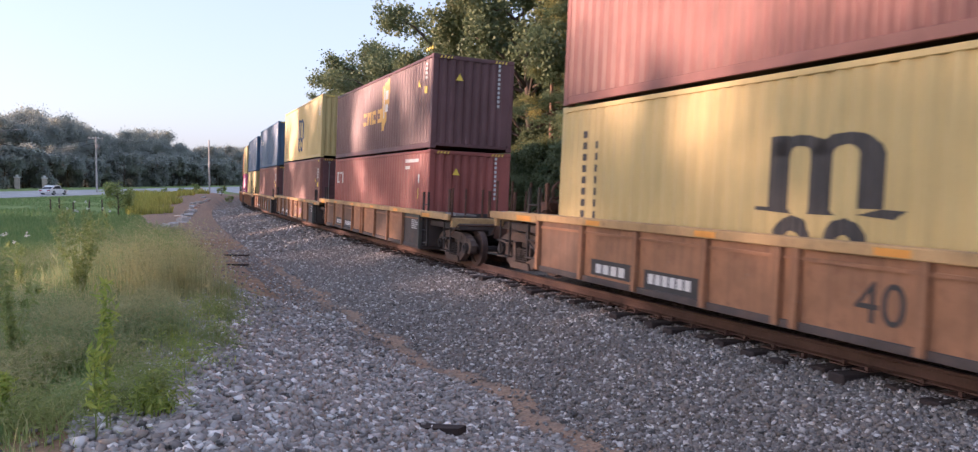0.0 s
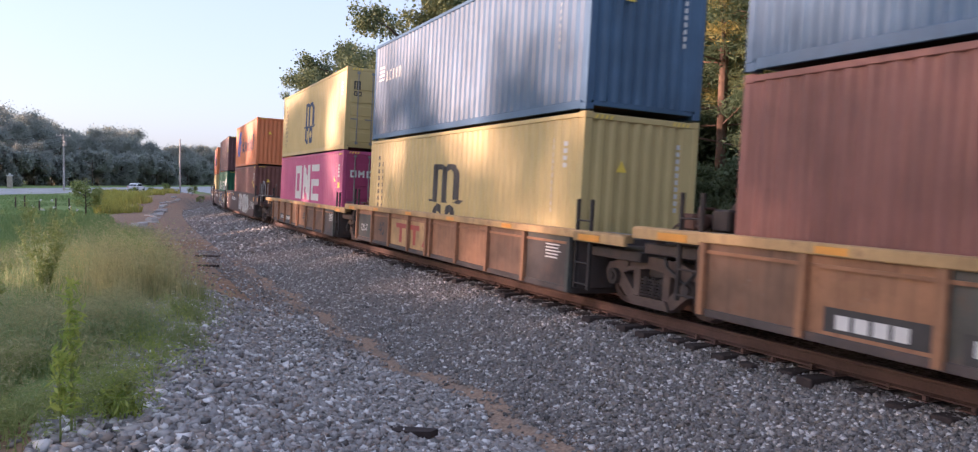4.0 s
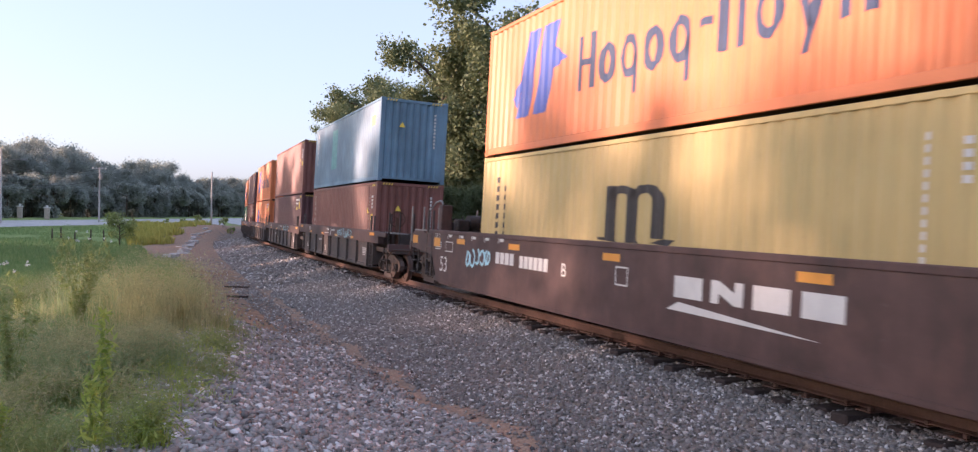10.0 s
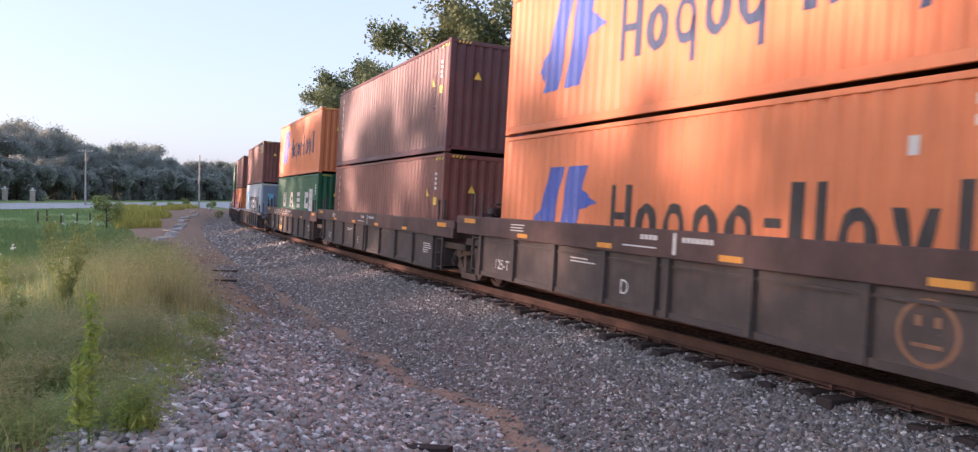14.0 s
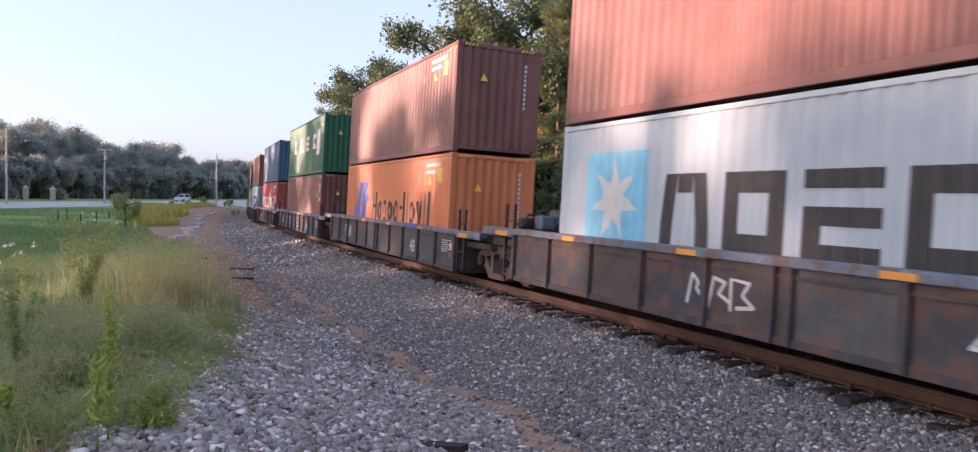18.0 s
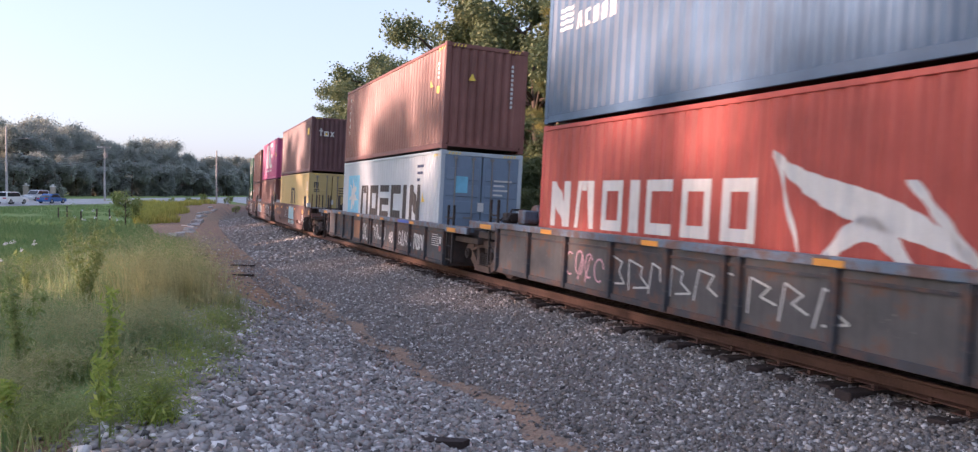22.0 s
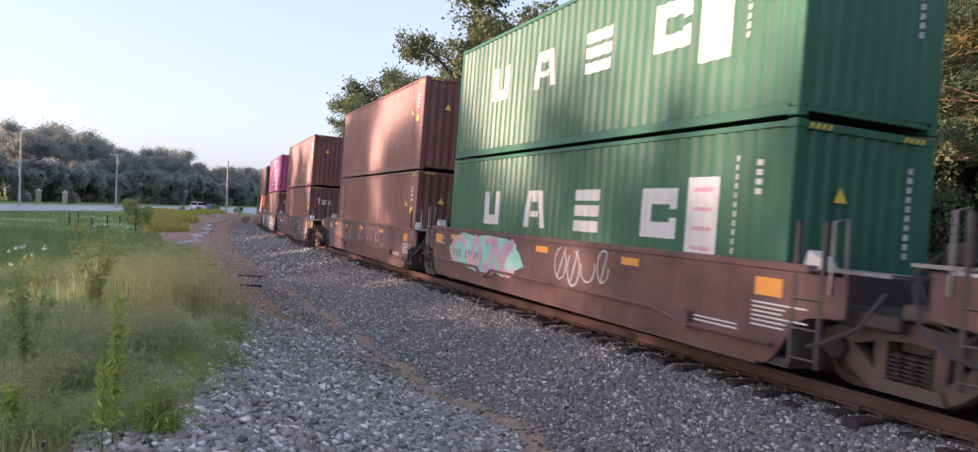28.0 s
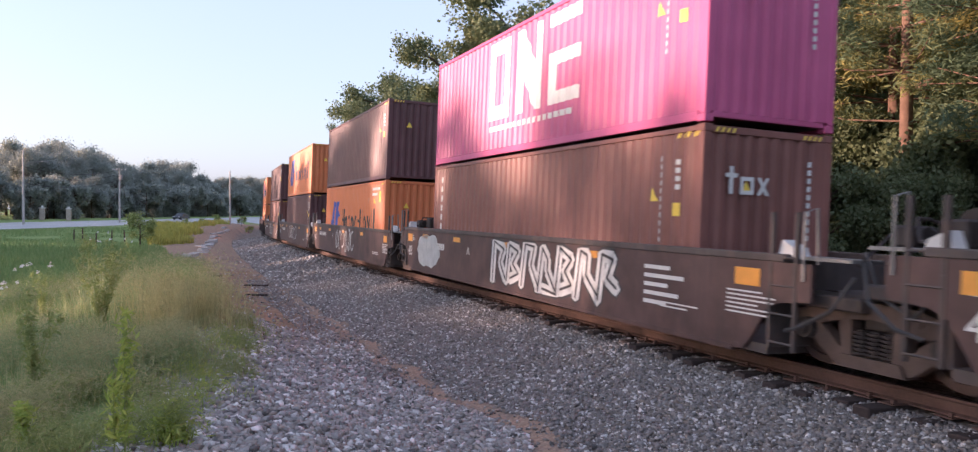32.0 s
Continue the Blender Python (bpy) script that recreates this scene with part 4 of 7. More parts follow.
        if sy > 0:
            part("brake_valve", once(("bv", kind), lambda: Solid().box(-0.85, -0.55, yi + 0.95, yi + 1.2, q["top"] - 0.02, q["top"] + 0.22, 0.03).disc((-0.7, yi + 0.93, q["top"] + 0.12), 0.09, 0.06, 12, "y").disc((-0.45, yi + 1.08, q["top"] + 0.12), 0.1, 0.08, 12, "x").tube([(-1.15, yi + 0.5, q["top"] + 0.04), (-0.9, yi + 0.8, q["top"] + 0.05), (-0.7, yi + 1.0, q["top"] + 0.3), (-0.3, yi + 1.15, q["top"] + 0.3), (0.3, yi + 0.9, q["top"] + 0.05)], 0.022, 6).tube([(-1.2, yi + 1.3, q["top"] - 0.25), (-0.8, yi + 1.25, q["top"] + 0.1), (0.6, yi + 1.25, q["top"] + 0.12)], 0.02, 6).mesh("brake_valve")), M_RUSTY if kind == "A" else M_STEEL, car)
            part("air_reservoir", once(("ar", kind), lambda: Solid().disc((0.25, yi + 0.62, q["top"] + 0.22), 0.21, 0.55, 18, "x").box(-0.2, 0.7, yi + 0.5, yi + 0.74, q["top"] - 0.1, q["top"] + 0.04).box(-0.65, -0.3, yi + 0.45, yi + 0.8, q["top"] - 0.02, q["top"] + 0.3, 0.03).mesh("air_reservoir")), M_STEEL if kind != "D" else P["chordblue"], car)
            part("air_hose", once(("ah", kind), lambda: Solid().tube([(-1.2, yi + 0.2, q["top"] - 0.35), (-1.22, yi + 0.6, q["top"] - 0.75), (-1.22, yi + 1.0, q["top"] - 0.55), (-1.1, yi + 1.3, q["top"] - 0.1)], 0.025, 5).mesh("air_hose")), M_BLACK, car)
    return car


def ladder_mesh(q, y):
    so = Solid()
    x = -q["w"] + 0.02
    for yy in (y - 0.2, y + 0.2):
        so.box(x - 0.03, x + 0.02, yy - 0.025, yy + 0.025, 0.32, q["top"] + 0.5)
    for k in range(4):
        so.tube([(x - 0.02, y - 0.2, 0.40 + k * 0.34), (x - 0.02, y + 0.2, 0.40 + k * 0.34)], 0.015, 5)
    return so.mesh("ladder")


def wheel_ring(c):
    so = Solid().disc(c, 0.28, 0.02, 24, "y", 0.24).disc(c, 0.06, 0.03, 10, "y")
    for k in range(5):
        a = 6.28319 * k / 5
        so.tube([(c[0] + 0.05 * math.cos(a), c[1], c[2] + 0.05 * math.sin(a)), (c[0] + 0.25 * math.cos(a), c[1], c[2] + 0.25 * math.sin(a))], 0.014, 4)
    so.box(c[0] - 0.05, c[0] + 0.05, c[1] - 0.05, c[1] + 0.05, 1.0, c[2])
    return so.mesh("brake_wheel")

# ---------------------------------------------------------------- painted shapes of the boxes
def three_legs(u, v, w, h):
    """A three-legged emblem with round shoulders and feet."""
    t = w * 0.19
    p = (w - t) / 2
    out = [rect(u, u + t, v, v + h), rect(u + p, u + p + t, v, v + 0.72 * h), rect(u + 2 * p, u + 2 * p + t, v + 0.04 * h, v + 0.72 * h)]
    for i in range(2):
        c, ro, ri, top = u + t + i * p + (p - t) / 2, (p + t) / 2, (p - t) / 2, v + 0.72 * h
        for k in range(8):
            a, b = math.pi * k / 8, math.pi * (k + 1) / 8
            out.append([(c + ro * math.cos(a), top + 0.28 * h * math.sin(a)), (c + ro * math.cos(b), top + 0.28 * h * math.sin(b)), (c + ri * math.cos(b), top + 0.13 * h * math.sin(b)), (c + ri * math.cos(a), top + 0.13 * h * math.sin(a))])
    out += [[(u - w * 0.14, v - 0.03 * h), (u + w * 0.26, v - 0.07 * h), (u + t, v), (u - w * 0.12, v + 0.02 * h)], [(u + p - 0.03 * w, v - 0.06 * h), (u + p + t + 0.04 * w, v - 0.06 * h), (u + p + t, v), (u + p, v)], [(u + w * 0.80, v - 0.04 * h), (u + w * 1.10, v - 0.08 * h), (u + w * 1.17, v + 0.03 * h), (u + w, v + 0.04 * h)]]
    return out


def two_blobs(u, v, w, h):
    out = []
    for a in (u, u + w * 0.54):
        c, r1, r2 = (a + w * 0.23, v + h / 2), w * 0.23, h / 2
        for k in range(12):
            p, q = 6.28319 * k / 12, 6.28319 * (k + 1) / 12
            out.append([(c[0] + r1 * math.cos(p), c[1] + r2 * math.sin(p)), (c[0] + r1 * math.cos(q), c[1] + r2 * math.sin(q)), (c[0] + 0.5 * r1 * math.cos(q), c[1] + 0.5 * r2 * math.sin(q)), (c[0] + 0.5 * r1 * math.cos(p), c[1] + 0.5 * r2 * math.sin(p))])
    return out


def oval(u0, u1, v0, v1, w, n=16):
    """A round band."""
    c, d, a, b = (u0 + u1) / 2, (v0 + v1) / 2, (u1 - u0) / 2, (v1 - v0) / 2
    p = [(math.cos(6.28319 * k / n), math.sin(6.28319 * k / n)) for k in range(n + 1)]
    return [[(c + a * p[k][0], d + b * p[k][1]), (c + a * p[k + 1][0], d + b * p[k + 1][1]), (c + (a - w) * p[k + 1][0], d + (b - w) * p[k + 1][1]), (c + (a - w) * p[k][0], d + (b - w) * p[k][1])] for k in range(n)]


def run(u0, u1, v0, v1, pattern):
    """A row of plain blocks, rings and bars in place of a trade name."""
    width = {"e": 0.9, "g": 0.9, "l": 0.3, "I": 0.35, "o": 1.0, "b": 1.0, "=": 1.0, "-": 0.5, "A": 1.05, "H": 1.0, "h": 1.0, "y": 0.95}
    tot = sum(width[c] for c in pattern) + 0.28 * (len(pattern) - 1)
    k, u, out = (u1 - u0) / tot, u0, []
    for c in pattern:
        w = width[c] * k
        t = min(0.26 * k, 0.34)
        if c == "I":
            out.append(rect(u, u + w, v0, v1))
        elif c == "o":
            out += ring(u, u + w, v0, v1, t)
        elif c == "e":
            out += oval(u, u + w, v0, v0 + 0.72 * (v1 - v0), t)
        elif c == "g":
            out += oval(u, u + w, v0, v0 + 0.72 * (v1 - v0), t) + [rect(u + w - t, u + w, v0 - 0.28 * (v1 - v0), v0 + 0.36 * (v1 - v0))]
        elif c == "l":
            out.append(rect(u, u + w, v0, v1))
        elif c == "b":
            out += [rect(u, u + t, v0, v1), rect(u + t, u + w, v1 - t, v1), rect(u + t, u + w, v0, v0 + t)]
        elif c == "=":
            out += [rect(u, u + w, v1 - t * 0.8, v1), rect(u, u + w, (v0 + v1) / 2 - t * 0.4, (v0 + v1) / 2 + t * 0.4), rect(u, u + w, v0, v0 + t * 0.8), rect(u, u + t, v0 + t * 0.8, (v0 + v1) / 2 - t * 0.4)]
        elif c == "A":
            out += [rect(u, u + t, v0, v1 - 0.0, 0.12 * k), rect(u + w - t, u + w, v0, v1, -0.12 * k), rect(u + t + 0.12 * k, u + w - t - 0.12 * k, v1 - t, v1)]
        elif c == "H":
            out += [rect(u, u + t, v0, v1), rect(u + w - t, u + w, v0, v1), [(u + t, v1), (u + t, v1 - 0.55 * (v1 - v0)), (u + w - t, v0), (u + w - t, v0 + 0.55 * (v1 - v0))]]
        elif c == "h":
            out += [rect(u, u + t, v0, v1), rect(u + w - t, u + w, v0, v1), rect(u + t, u + w - t, (v0 + v1) / 2 - t * 0.4, (v0 + v1) / 2 + t * 0.4)]
        elif c == "y":
            d = 0.72 * (v1 - v0)
            out += [[(u, v0 + d), (u + t, v0 + d), (u + w / 2 + t / 2, v0), (u + w / 2 - t / 2, v0)], [(u + w, v0 + d), (u + w - t, v0 + d), (u + w / 2 - 0.9 * t, v0 - 0.3 * (v1 - v0)), (u + w / 2 + 0.1 * t, v0 - 0.3 * (v1 - v0))]]
        elif c == "-":
            out.append(rect(u, u + w, (v0 + v1) / 2 - t * 0.4, (v0 + v1) / 2 + t * 0.4))
        u += w + 0.28 * k
    return out


def slanted_emblem(u, v, w, h):
    """A broken slanted block emblem."""
    return [[(u, v), (u + 0.30 * w, v), (u + 0.50 * w, v + h), (u + 0.22 * w, v + h)], [(u + 0.42 * w, v), (u + 0.72 * w, v), (u + 0.92 * w, v + h), (u + 0.60 * w, v + h)],
            [(u - 0.12 * w, v + 0.25 * h), (u + 0.02 * w, v + 0.12 * h), (u + 0.1 * w, v + 0.5 * h)], [(u + 0.8 * w, v + 0.45 * h), (u + 1.1 * w, v + 0.55 * h), (u + 0.85 * w, v + 0.72 * h)]]


def star(u, v, r, n=7, inner=0.42):
    pts = [(u + (r if k % 2 == 0 else r * inner) * math.sin(math.pi * k / n), v + (r if k % 2 == 0 else r * inner) * math.cos(math.pi * k / n)) for k in range(2 * n)]
    return [[(u, v), pts[k], pts[(k + 1) % (2 * n)]] for k in range(2 * n)]


def bird():
    """Two curved bands, like a flag in the wind."""
    out = []
    for k in range(10):
        a, b = k / 10, (k + 1) / 10
        f = lambda q: (6.25 + 2.7 * q, 2.15 - 1.15 * q ** 0.8 + 0.35 * math.sin(3.1416 * q) * q)
        g = lambda q: 0.10 + 0.30 * math.sin(3.1416 * q)
        (x0, y0), (x1, y1) = f(a), f(b)
        out.append([(x0, y0 - g(a)), (x1, y1 - g(b)), (x1, y1), (x0, y0)])
        h = lambda q: (6.9 + 1.55 * q, 0.62 + 0.75 * math.sin(3.1416 * q))
        (x0, y0), (x1, y1) = h(a), h(b)
        out.append([(x0, y0 - 0.28), (x1, y1 - 0.28), (x1, y1), (x0, y0)])
    out.append([(6.25, 2.1), (6.33, 2.1), (6.75, 0.9), (6.69, 0.9)])
    out.append([(8.1, 1.75), (8.25, 1.75), (8.98, 0.95), (8.88, 0.9)])
    return out


def tri(u, v, s=0.2):
    return [[(u, v), (u + s, v), (u + s / 2, v + s)]]


PLATE = [(M_WHITE, column(11.12, 1.15, 2.45, 0.075, 0.125)), (M_WHITE, column(11.55, 1.95, 2.45, 0.075, 0.125))]
WARN = [(M_HAZARD, tri(10.85, 1.78, 0.22), "yellow warning triangle"), (M_HAZARD, [rect(11.5, 11.64, 1.55, 1.75)])]
STRIPES = [(M_HAZARD, [rect(11.55 + k * 0.12, 11.6 + k * 0.12, 2.72, 2.80, 0.03) for k in range(5)], "yellow height stripes")]
TAGS = PLATE + WARN + STRIPES
PALE = [(M_WHITE, bars(10.1, 2.55, (1.0, 0.7), 1.2, 0.10, 0.2)), (M_HAZARD, [rect(11.1, 11.45, 2.1, 2.5)]), (M_HAZARD, tri(10.3, 2.05, 0.25)), (M_WHITE, [rect(9.4, 9.55, 2.1, 2.3)])] + STRIPES
DOTS = [(M_WHITE, column(0.5, 1.1, 2.5, 0.22, 0.26))]
SHIP = [(M_BLACK, column(0.75, 0.5, 2.4, 0.12, 0.2)), (M_BLACK, column(1.15, 0.7, 2.1, 0.12, 0.2))]
EMBLEM = [(M_BLACK, three_legs(5.25, 1.22, 1.65, 0.88)), (M_BLACK, two_blobs(5.35, 0.4, 1.4, 0.75))] + SHIP + PLATE
NAVYEMBLEM = [(M_NAVYSPRAY, three_legs(5.25, 1.15, 1.65, 1.0)), (M_NAVYSPRAY, two_blobs(5.35, 0.4, 1.4, 0.8))] + SHIP + PLATE
THREE = [(M_WHITE, run(3.6, 8.3, 1.0, 2.45, "oH="))] + TAGS
BIG3 = [(M_WHITE, run(3.85, 8.35, 0.85, 2.7, "oH=")), (M_WHITE, [rect(4.0 + k * 0.26, 4.2 + k * 0.26, 0.58, 0.70) for k in range(16)])] + TAGS
NAVYROW = [(M_NAVY, slanted_emblem(1.55, 0.72, 1.9, 1.75)), (M_NAVYSPRAY, run(4.1, 10.5, 0.95, 1.95, "hegeg-IleylI"))]
NAVYROWLOW = [(M_NAVY, slanted_emblem(1.55, 0.75, 1.9, 1.45)), (M_BLACK, run(4.1, 10.5, 0.85, 1.85, "hegeg-IleylI"))] + PALE
FOUR = [(M_WHITE, q) for q in ([rect(2.3, 2.55, 1.28, 2.05), rect(2.95, 3.2, 1.28, 2.05), rect(2.55, 2.95, 1.28, 1.50)], run(4.55, 5.5, 1.28, 2.05, "A") + [rect(4.85, 5.2, 1.5, 1.62)], [rect(6.7, 7.65, 1.28 + 0.285 * k, 1.48 + 0.285 * k) for k in range(3)], run(8.95, 9.9, 1.28, 2.05, "b") + [rect(9.68, 9.9, 1.5, 1.6), rect(9.68, 9.9, 1.73, 1.83)])]
STRIP = [(M_WHITE, [rect(10.15, 10.8, 0.95, 2.2)], "white panel"), (M_PINKSPRAY, [rect(10.25, 10.72, 1.15 + 0.28 * k, 1.21 + 0.28 * k) for k in range(4)])]
FOURS = FOUR + STRIP + PLATE
STARROW = [(M_CYAN, ring(0.85, 2.7, 0.75, 2.35, 0.12) + [rect(0.97, 2.58, 0.87, 2.23)], "pale blue panel"), (M_WHITE, star(1.78, 1.55, 0.72), "white star"), (M_BLACK, run(3.1, 10.45, 0.85, 1.95, "Ao=bIH")), (M_NAVYSPRAY, bars(10.0, 2.45, (1.0, 0.8, 0.5), 0.7, 0.082, 0.2)), (M_HAZARD, tri(10.5, 1.45, 0.3), "yellow warning triangle")] + STRIPES
BANDROW = [(M_WHITE, run(0.45, 6.0, 0.95, 1.8, "HAoIboo")), (M_WHITE, bird(), "white curved bands"), (M_WHITE, run(9.2, 11.3, 0.95, 1.85, "=oo")), (M_WHITE, bars(9.5, 2.45, (1.0, 0.4), 1.7, 0.16, 0.28))] + STRIPES
GOLDROW = [(M_GOLD, run(4.4, 6.9, 1.05, 1.5, "bAoo")), (M_GOLD, [[(6.9, 0.75), (7.3, 0.75), (7.95, 2.0), (7.8, 2.45), (7.0, 2.2)]]), (M_WHITE, [rect(7.15, 7.3, 1.15, 2.15), rect(7.4, 7.7, 1.35, 1.6), rect(7.4, 7.7, 1.75, 2.05)])] + TAGS
SMALLROW = [(M_WHITE, run(0.4, 1.4, 1.6, 2.05, "bAI")), (M_WHITE, bars(9.9, 2.25, (1.0, 0.4), 1.2, 0.1, 0.2)), (M_HAZARD, [rect(11.1, 11.25, 1.2, 1.5)]), (M_WHITE, [rect(11.1, 11.3, 1.65, 1.9)])]
SMALLLOGO = [(M_WHITE, [rect(0.45, 0.95, 1.75 + 0.12 * k, 1.82 + 0.12 * k) for k in range(4)]), (M_WHITE, run(1.05, 2.4, 1.7, 2.0, "AbHoo"))] + PLATE
STICKER_A = [(M_NAVYSPRAY, [rect(0.5, 2.0, 1.95, 2.6)], "dark blue sticker"), (M_GOLD, ring(0.5, 2.0, 1.95, 2.6, 0.04))]
STICKER_B = [(M_GOLD, [[(0.9, 2.28), (1.95, 2.32), (1.95, 2.36), (0.9, 2.3)], [(0.9, 2.32), (1.95, 2.40), (1.95, 2.45), (0.9, 2.34)], [(0.9, 2.36), (1.95, 2.5), (1.95, 2.56), (0.9, 2.38)]]), (M_WHITE, run(0.7, 1.9, 2.02, 2.22, "oAboo"))]
COLN = DOTS + TAGS
RED = [(M_WHITE, [rect(0.55, 0.85, 1.2, 2.3)]), (M_NAVY, [rect(0.55, 0.85, 1.0, 1.2)])] + TAGS
YMARK = [(M_HAZARD, [rect(10.95, 11.4, 2.0, 2.35)], "yellow sticker")] + DOTS

M_TEAL = plain("teal_touch_up_paint", (0.13, 0.34, 0.37), 0.5, 0, 0.2)
PATCHY = YMARK + [(M_TEAL, [rect(4.0, 4.95, 0.75, 2.45)], "teal touched-up patch")]

HC, STD = 2.896, 2.59
MAKEUP = [
    # place, car, (upper: paint, shapes, doors, height), (lower: the same), words for the two
    (-214.72, "A", ("brown", TAGS, None, HC), ("yellow", EMBLEM, None, HC), "scuffed oxide-brown", "yellow"),
    (-195.11, "A", ("maroon", GOLDROW, None, STD), ("rust", SMALLROW, None, STD), "dark maroon, gold-marked", "faded red"),
    (-179.46, "A", ("yellow", NAVYEMBLEM, None, HC), ("brown", TAGS, "maroon", HC), "yellow", "brown, door-end"),
    (-163.70, "A", ("blue", SMALLLOGO, None, HC), ("brown", TAGS, "maroon", HC), "navy blue", "brown, door-end"),
    (-147.90, "A", ("blue", SMALLLOGO, None, HC), ("yellow", EMBLEM, None, HC), "navy blue", "yellow"),
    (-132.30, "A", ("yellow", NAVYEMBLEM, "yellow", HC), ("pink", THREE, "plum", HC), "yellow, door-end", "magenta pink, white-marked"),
    (-110.52, "B", ("orange", NAVYROW, None, HC), ("brown", TAGS, None, HC), "orange, navy-marked", "brown"),
    (-91.00, "B", ("maroon", TAGS, None, HC), ("green", FOURS, None, HC), "dark maroon", "green, white-marked"),
    (-71.50, "B", ("orange", NAVYROW, None, HC), ("yellow", EMBLEM, "yellow", HC), "orange, navy-marked", "yellow, door-end"),
    (-49.88, "C", ("steel", PATCHY, None, HC), ("brown", COLN, None, HC), "patchy faded blue", "brown"),
    (-34.08, "C", ("brown", COLN, None, HC), ("maroon", PALE, None, HC), "reddish brown", "dark maroon"),
    (-18.50, "C", ("orange", NAVYROW, None, HC), ("orange", NAVYROWLOW, None, HC), "orange, navy-marked", "orange, navy-marked"),
    (-2.77, "C", ("maroon", COLN, None, HC), ("brown", COLN, None, HC), "dark maroon", "brown"),
    (12.95, "C", ("orange", NAVYROW, None, HC), ("green", FOURS, None, HC), "orange, navy-marked", "green, white-marked"),
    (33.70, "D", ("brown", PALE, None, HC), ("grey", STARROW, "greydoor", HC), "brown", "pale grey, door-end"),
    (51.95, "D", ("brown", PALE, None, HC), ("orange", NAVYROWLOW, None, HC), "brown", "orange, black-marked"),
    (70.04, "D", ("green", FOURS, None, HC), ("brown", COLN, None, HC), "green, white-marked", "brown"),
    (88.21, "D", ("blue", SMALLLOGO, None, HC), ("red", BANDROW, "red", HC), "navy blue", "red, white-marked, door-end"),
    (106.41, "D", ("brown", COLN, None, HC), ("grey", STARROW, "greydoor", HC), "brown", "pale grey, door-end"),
    (127.49, "E", ("maroon", YMARK, None, HC), ("yellow", EMBLEM, "yellow", HC), "dark maroon", "yellow, door-end"),
    (143.03, "E", ("pink", BIG3, None, HC), ("brown", TAGS, None, HC), "magenta pink, white-marked", "brown"),
    (158.15, "E", ("brown", RED, None, HC), ("brown", STICKER_A + STICKER_B + PLATE, None, HC), "brown", "brown, yellow-stickered"),
    (173.66, "E", ("green", FOURS, None, HC), ("green", FOURS, None, HC), "green, white-marked", "green, white-marked"),
    (189.10, "E", ("brown", TAGS, None, HC), ("brown", COLN, None, HC), "brown", "brown"),
    (210.20, "F", ("brown", TAGS, None, HC), ("brown", TAGS + DOTS, None, HC), "brown", "brown"),
    (228.10, "F", ("pink", BIG3, None, HC), ("brown", TAGS + DOTS, None, HC), "magenta pink, white-marked", "brown"),
    (246.00, "F", ("maroon", TAGS, None, HC), ("orange", NAVYROWLOW, None, HC), "dark maroon", "orange, black-marked"),
    (263.90, "F", ("orange", NAVYROW, None, HC), ("maroon", TAGS, None, HC), "orange, navy-marked", "dark maroon"),
    (281.80, "F", ("maroon", TAGS, None, HC), ("brown", TAGS, None, HC), "dark maroon", "brown"),
    (302.80, "C", ("orange", NAVYROW, None, HC), ("orange", (), None, HC), "orange", "orange"),
    (318.50, "C", ("rust", (), None, HC), ("brown", (), None, HC), "faded red", "brown"),
    (334.20, "C", ("orange", (), None, HC), ("brown", (), None, HC), "orange", "brown"),
    (349.90, "C", ("brown", (), None, HC), ("blue", (), None, HC), "brown", "navy blue"),
    (365.60, "C", ("orange", (), None, HC), ("maroon", (), None, HC), "orange", "dark maroon"),
    (386.60, "A", ("maroon", (), None, HC), ("brown", (), None, HC), "dark maroon", "brown"),
    (402.30, "A", ("orange", (), None, HC), ("brown", (), None, HC), "orange", "brown"),
]
CARWORDS = {
    "A": "rust-streaked ochre well car with a yellow top chord and ribbed sides",
    "B": "smooth dark brown well car with white lettering on the rails",
    "C": "grimy brown ribbed well car with a tall top chord",
    "D": "grimy blue-black ribbed well car with a blue-grey chord",
    "E": "smooth reddish brown well car with spray-painted sides",
    "F": "smooth dark grimy brown well car with spray-painted sides",
}
EXT = {"A": 9.8, "B": 11.85, "C": 9.8, "D": 10.95, "E": 10.1, "F": 11.0}
FAR_COUPLED = {0, 5, 8, 13, 18, 23, 28, 33}
FLOOR = 0.355
CARS = []
_mk = {}


def shared_marks(box, marks):
    for j, entry in enumerate(marks):
        key = id(entry[1])
        if key not in _mk:
            _mk[key] = flat_marks(entry[1])
            _mk[key].transform(Matrix.Translation((-0.002 * j, 0, 0)))
        ob = part("marking", _mk[key], entry[0], box, entry[2] if len(entry) > 2 else "")
        if len(entry[1]) > 1:
            tagged(ob, kind="stuff")


def endcol(z0, z1):
    v, f, z = [], [], z0
    while z < z1:
        o = len(v)
        v += [(0.72, -CL / 2 - 0.016, z), (0.79, -CL / 2 - 0.016, z), (0.79, -CL / 2 - 0.016, z + 0.08), (0.72, -CL / 2 - 0.016, z + 0.08)]
        f.append((o, o + 1, o + 2, o + 3))
        z += 0.125
    return v, f


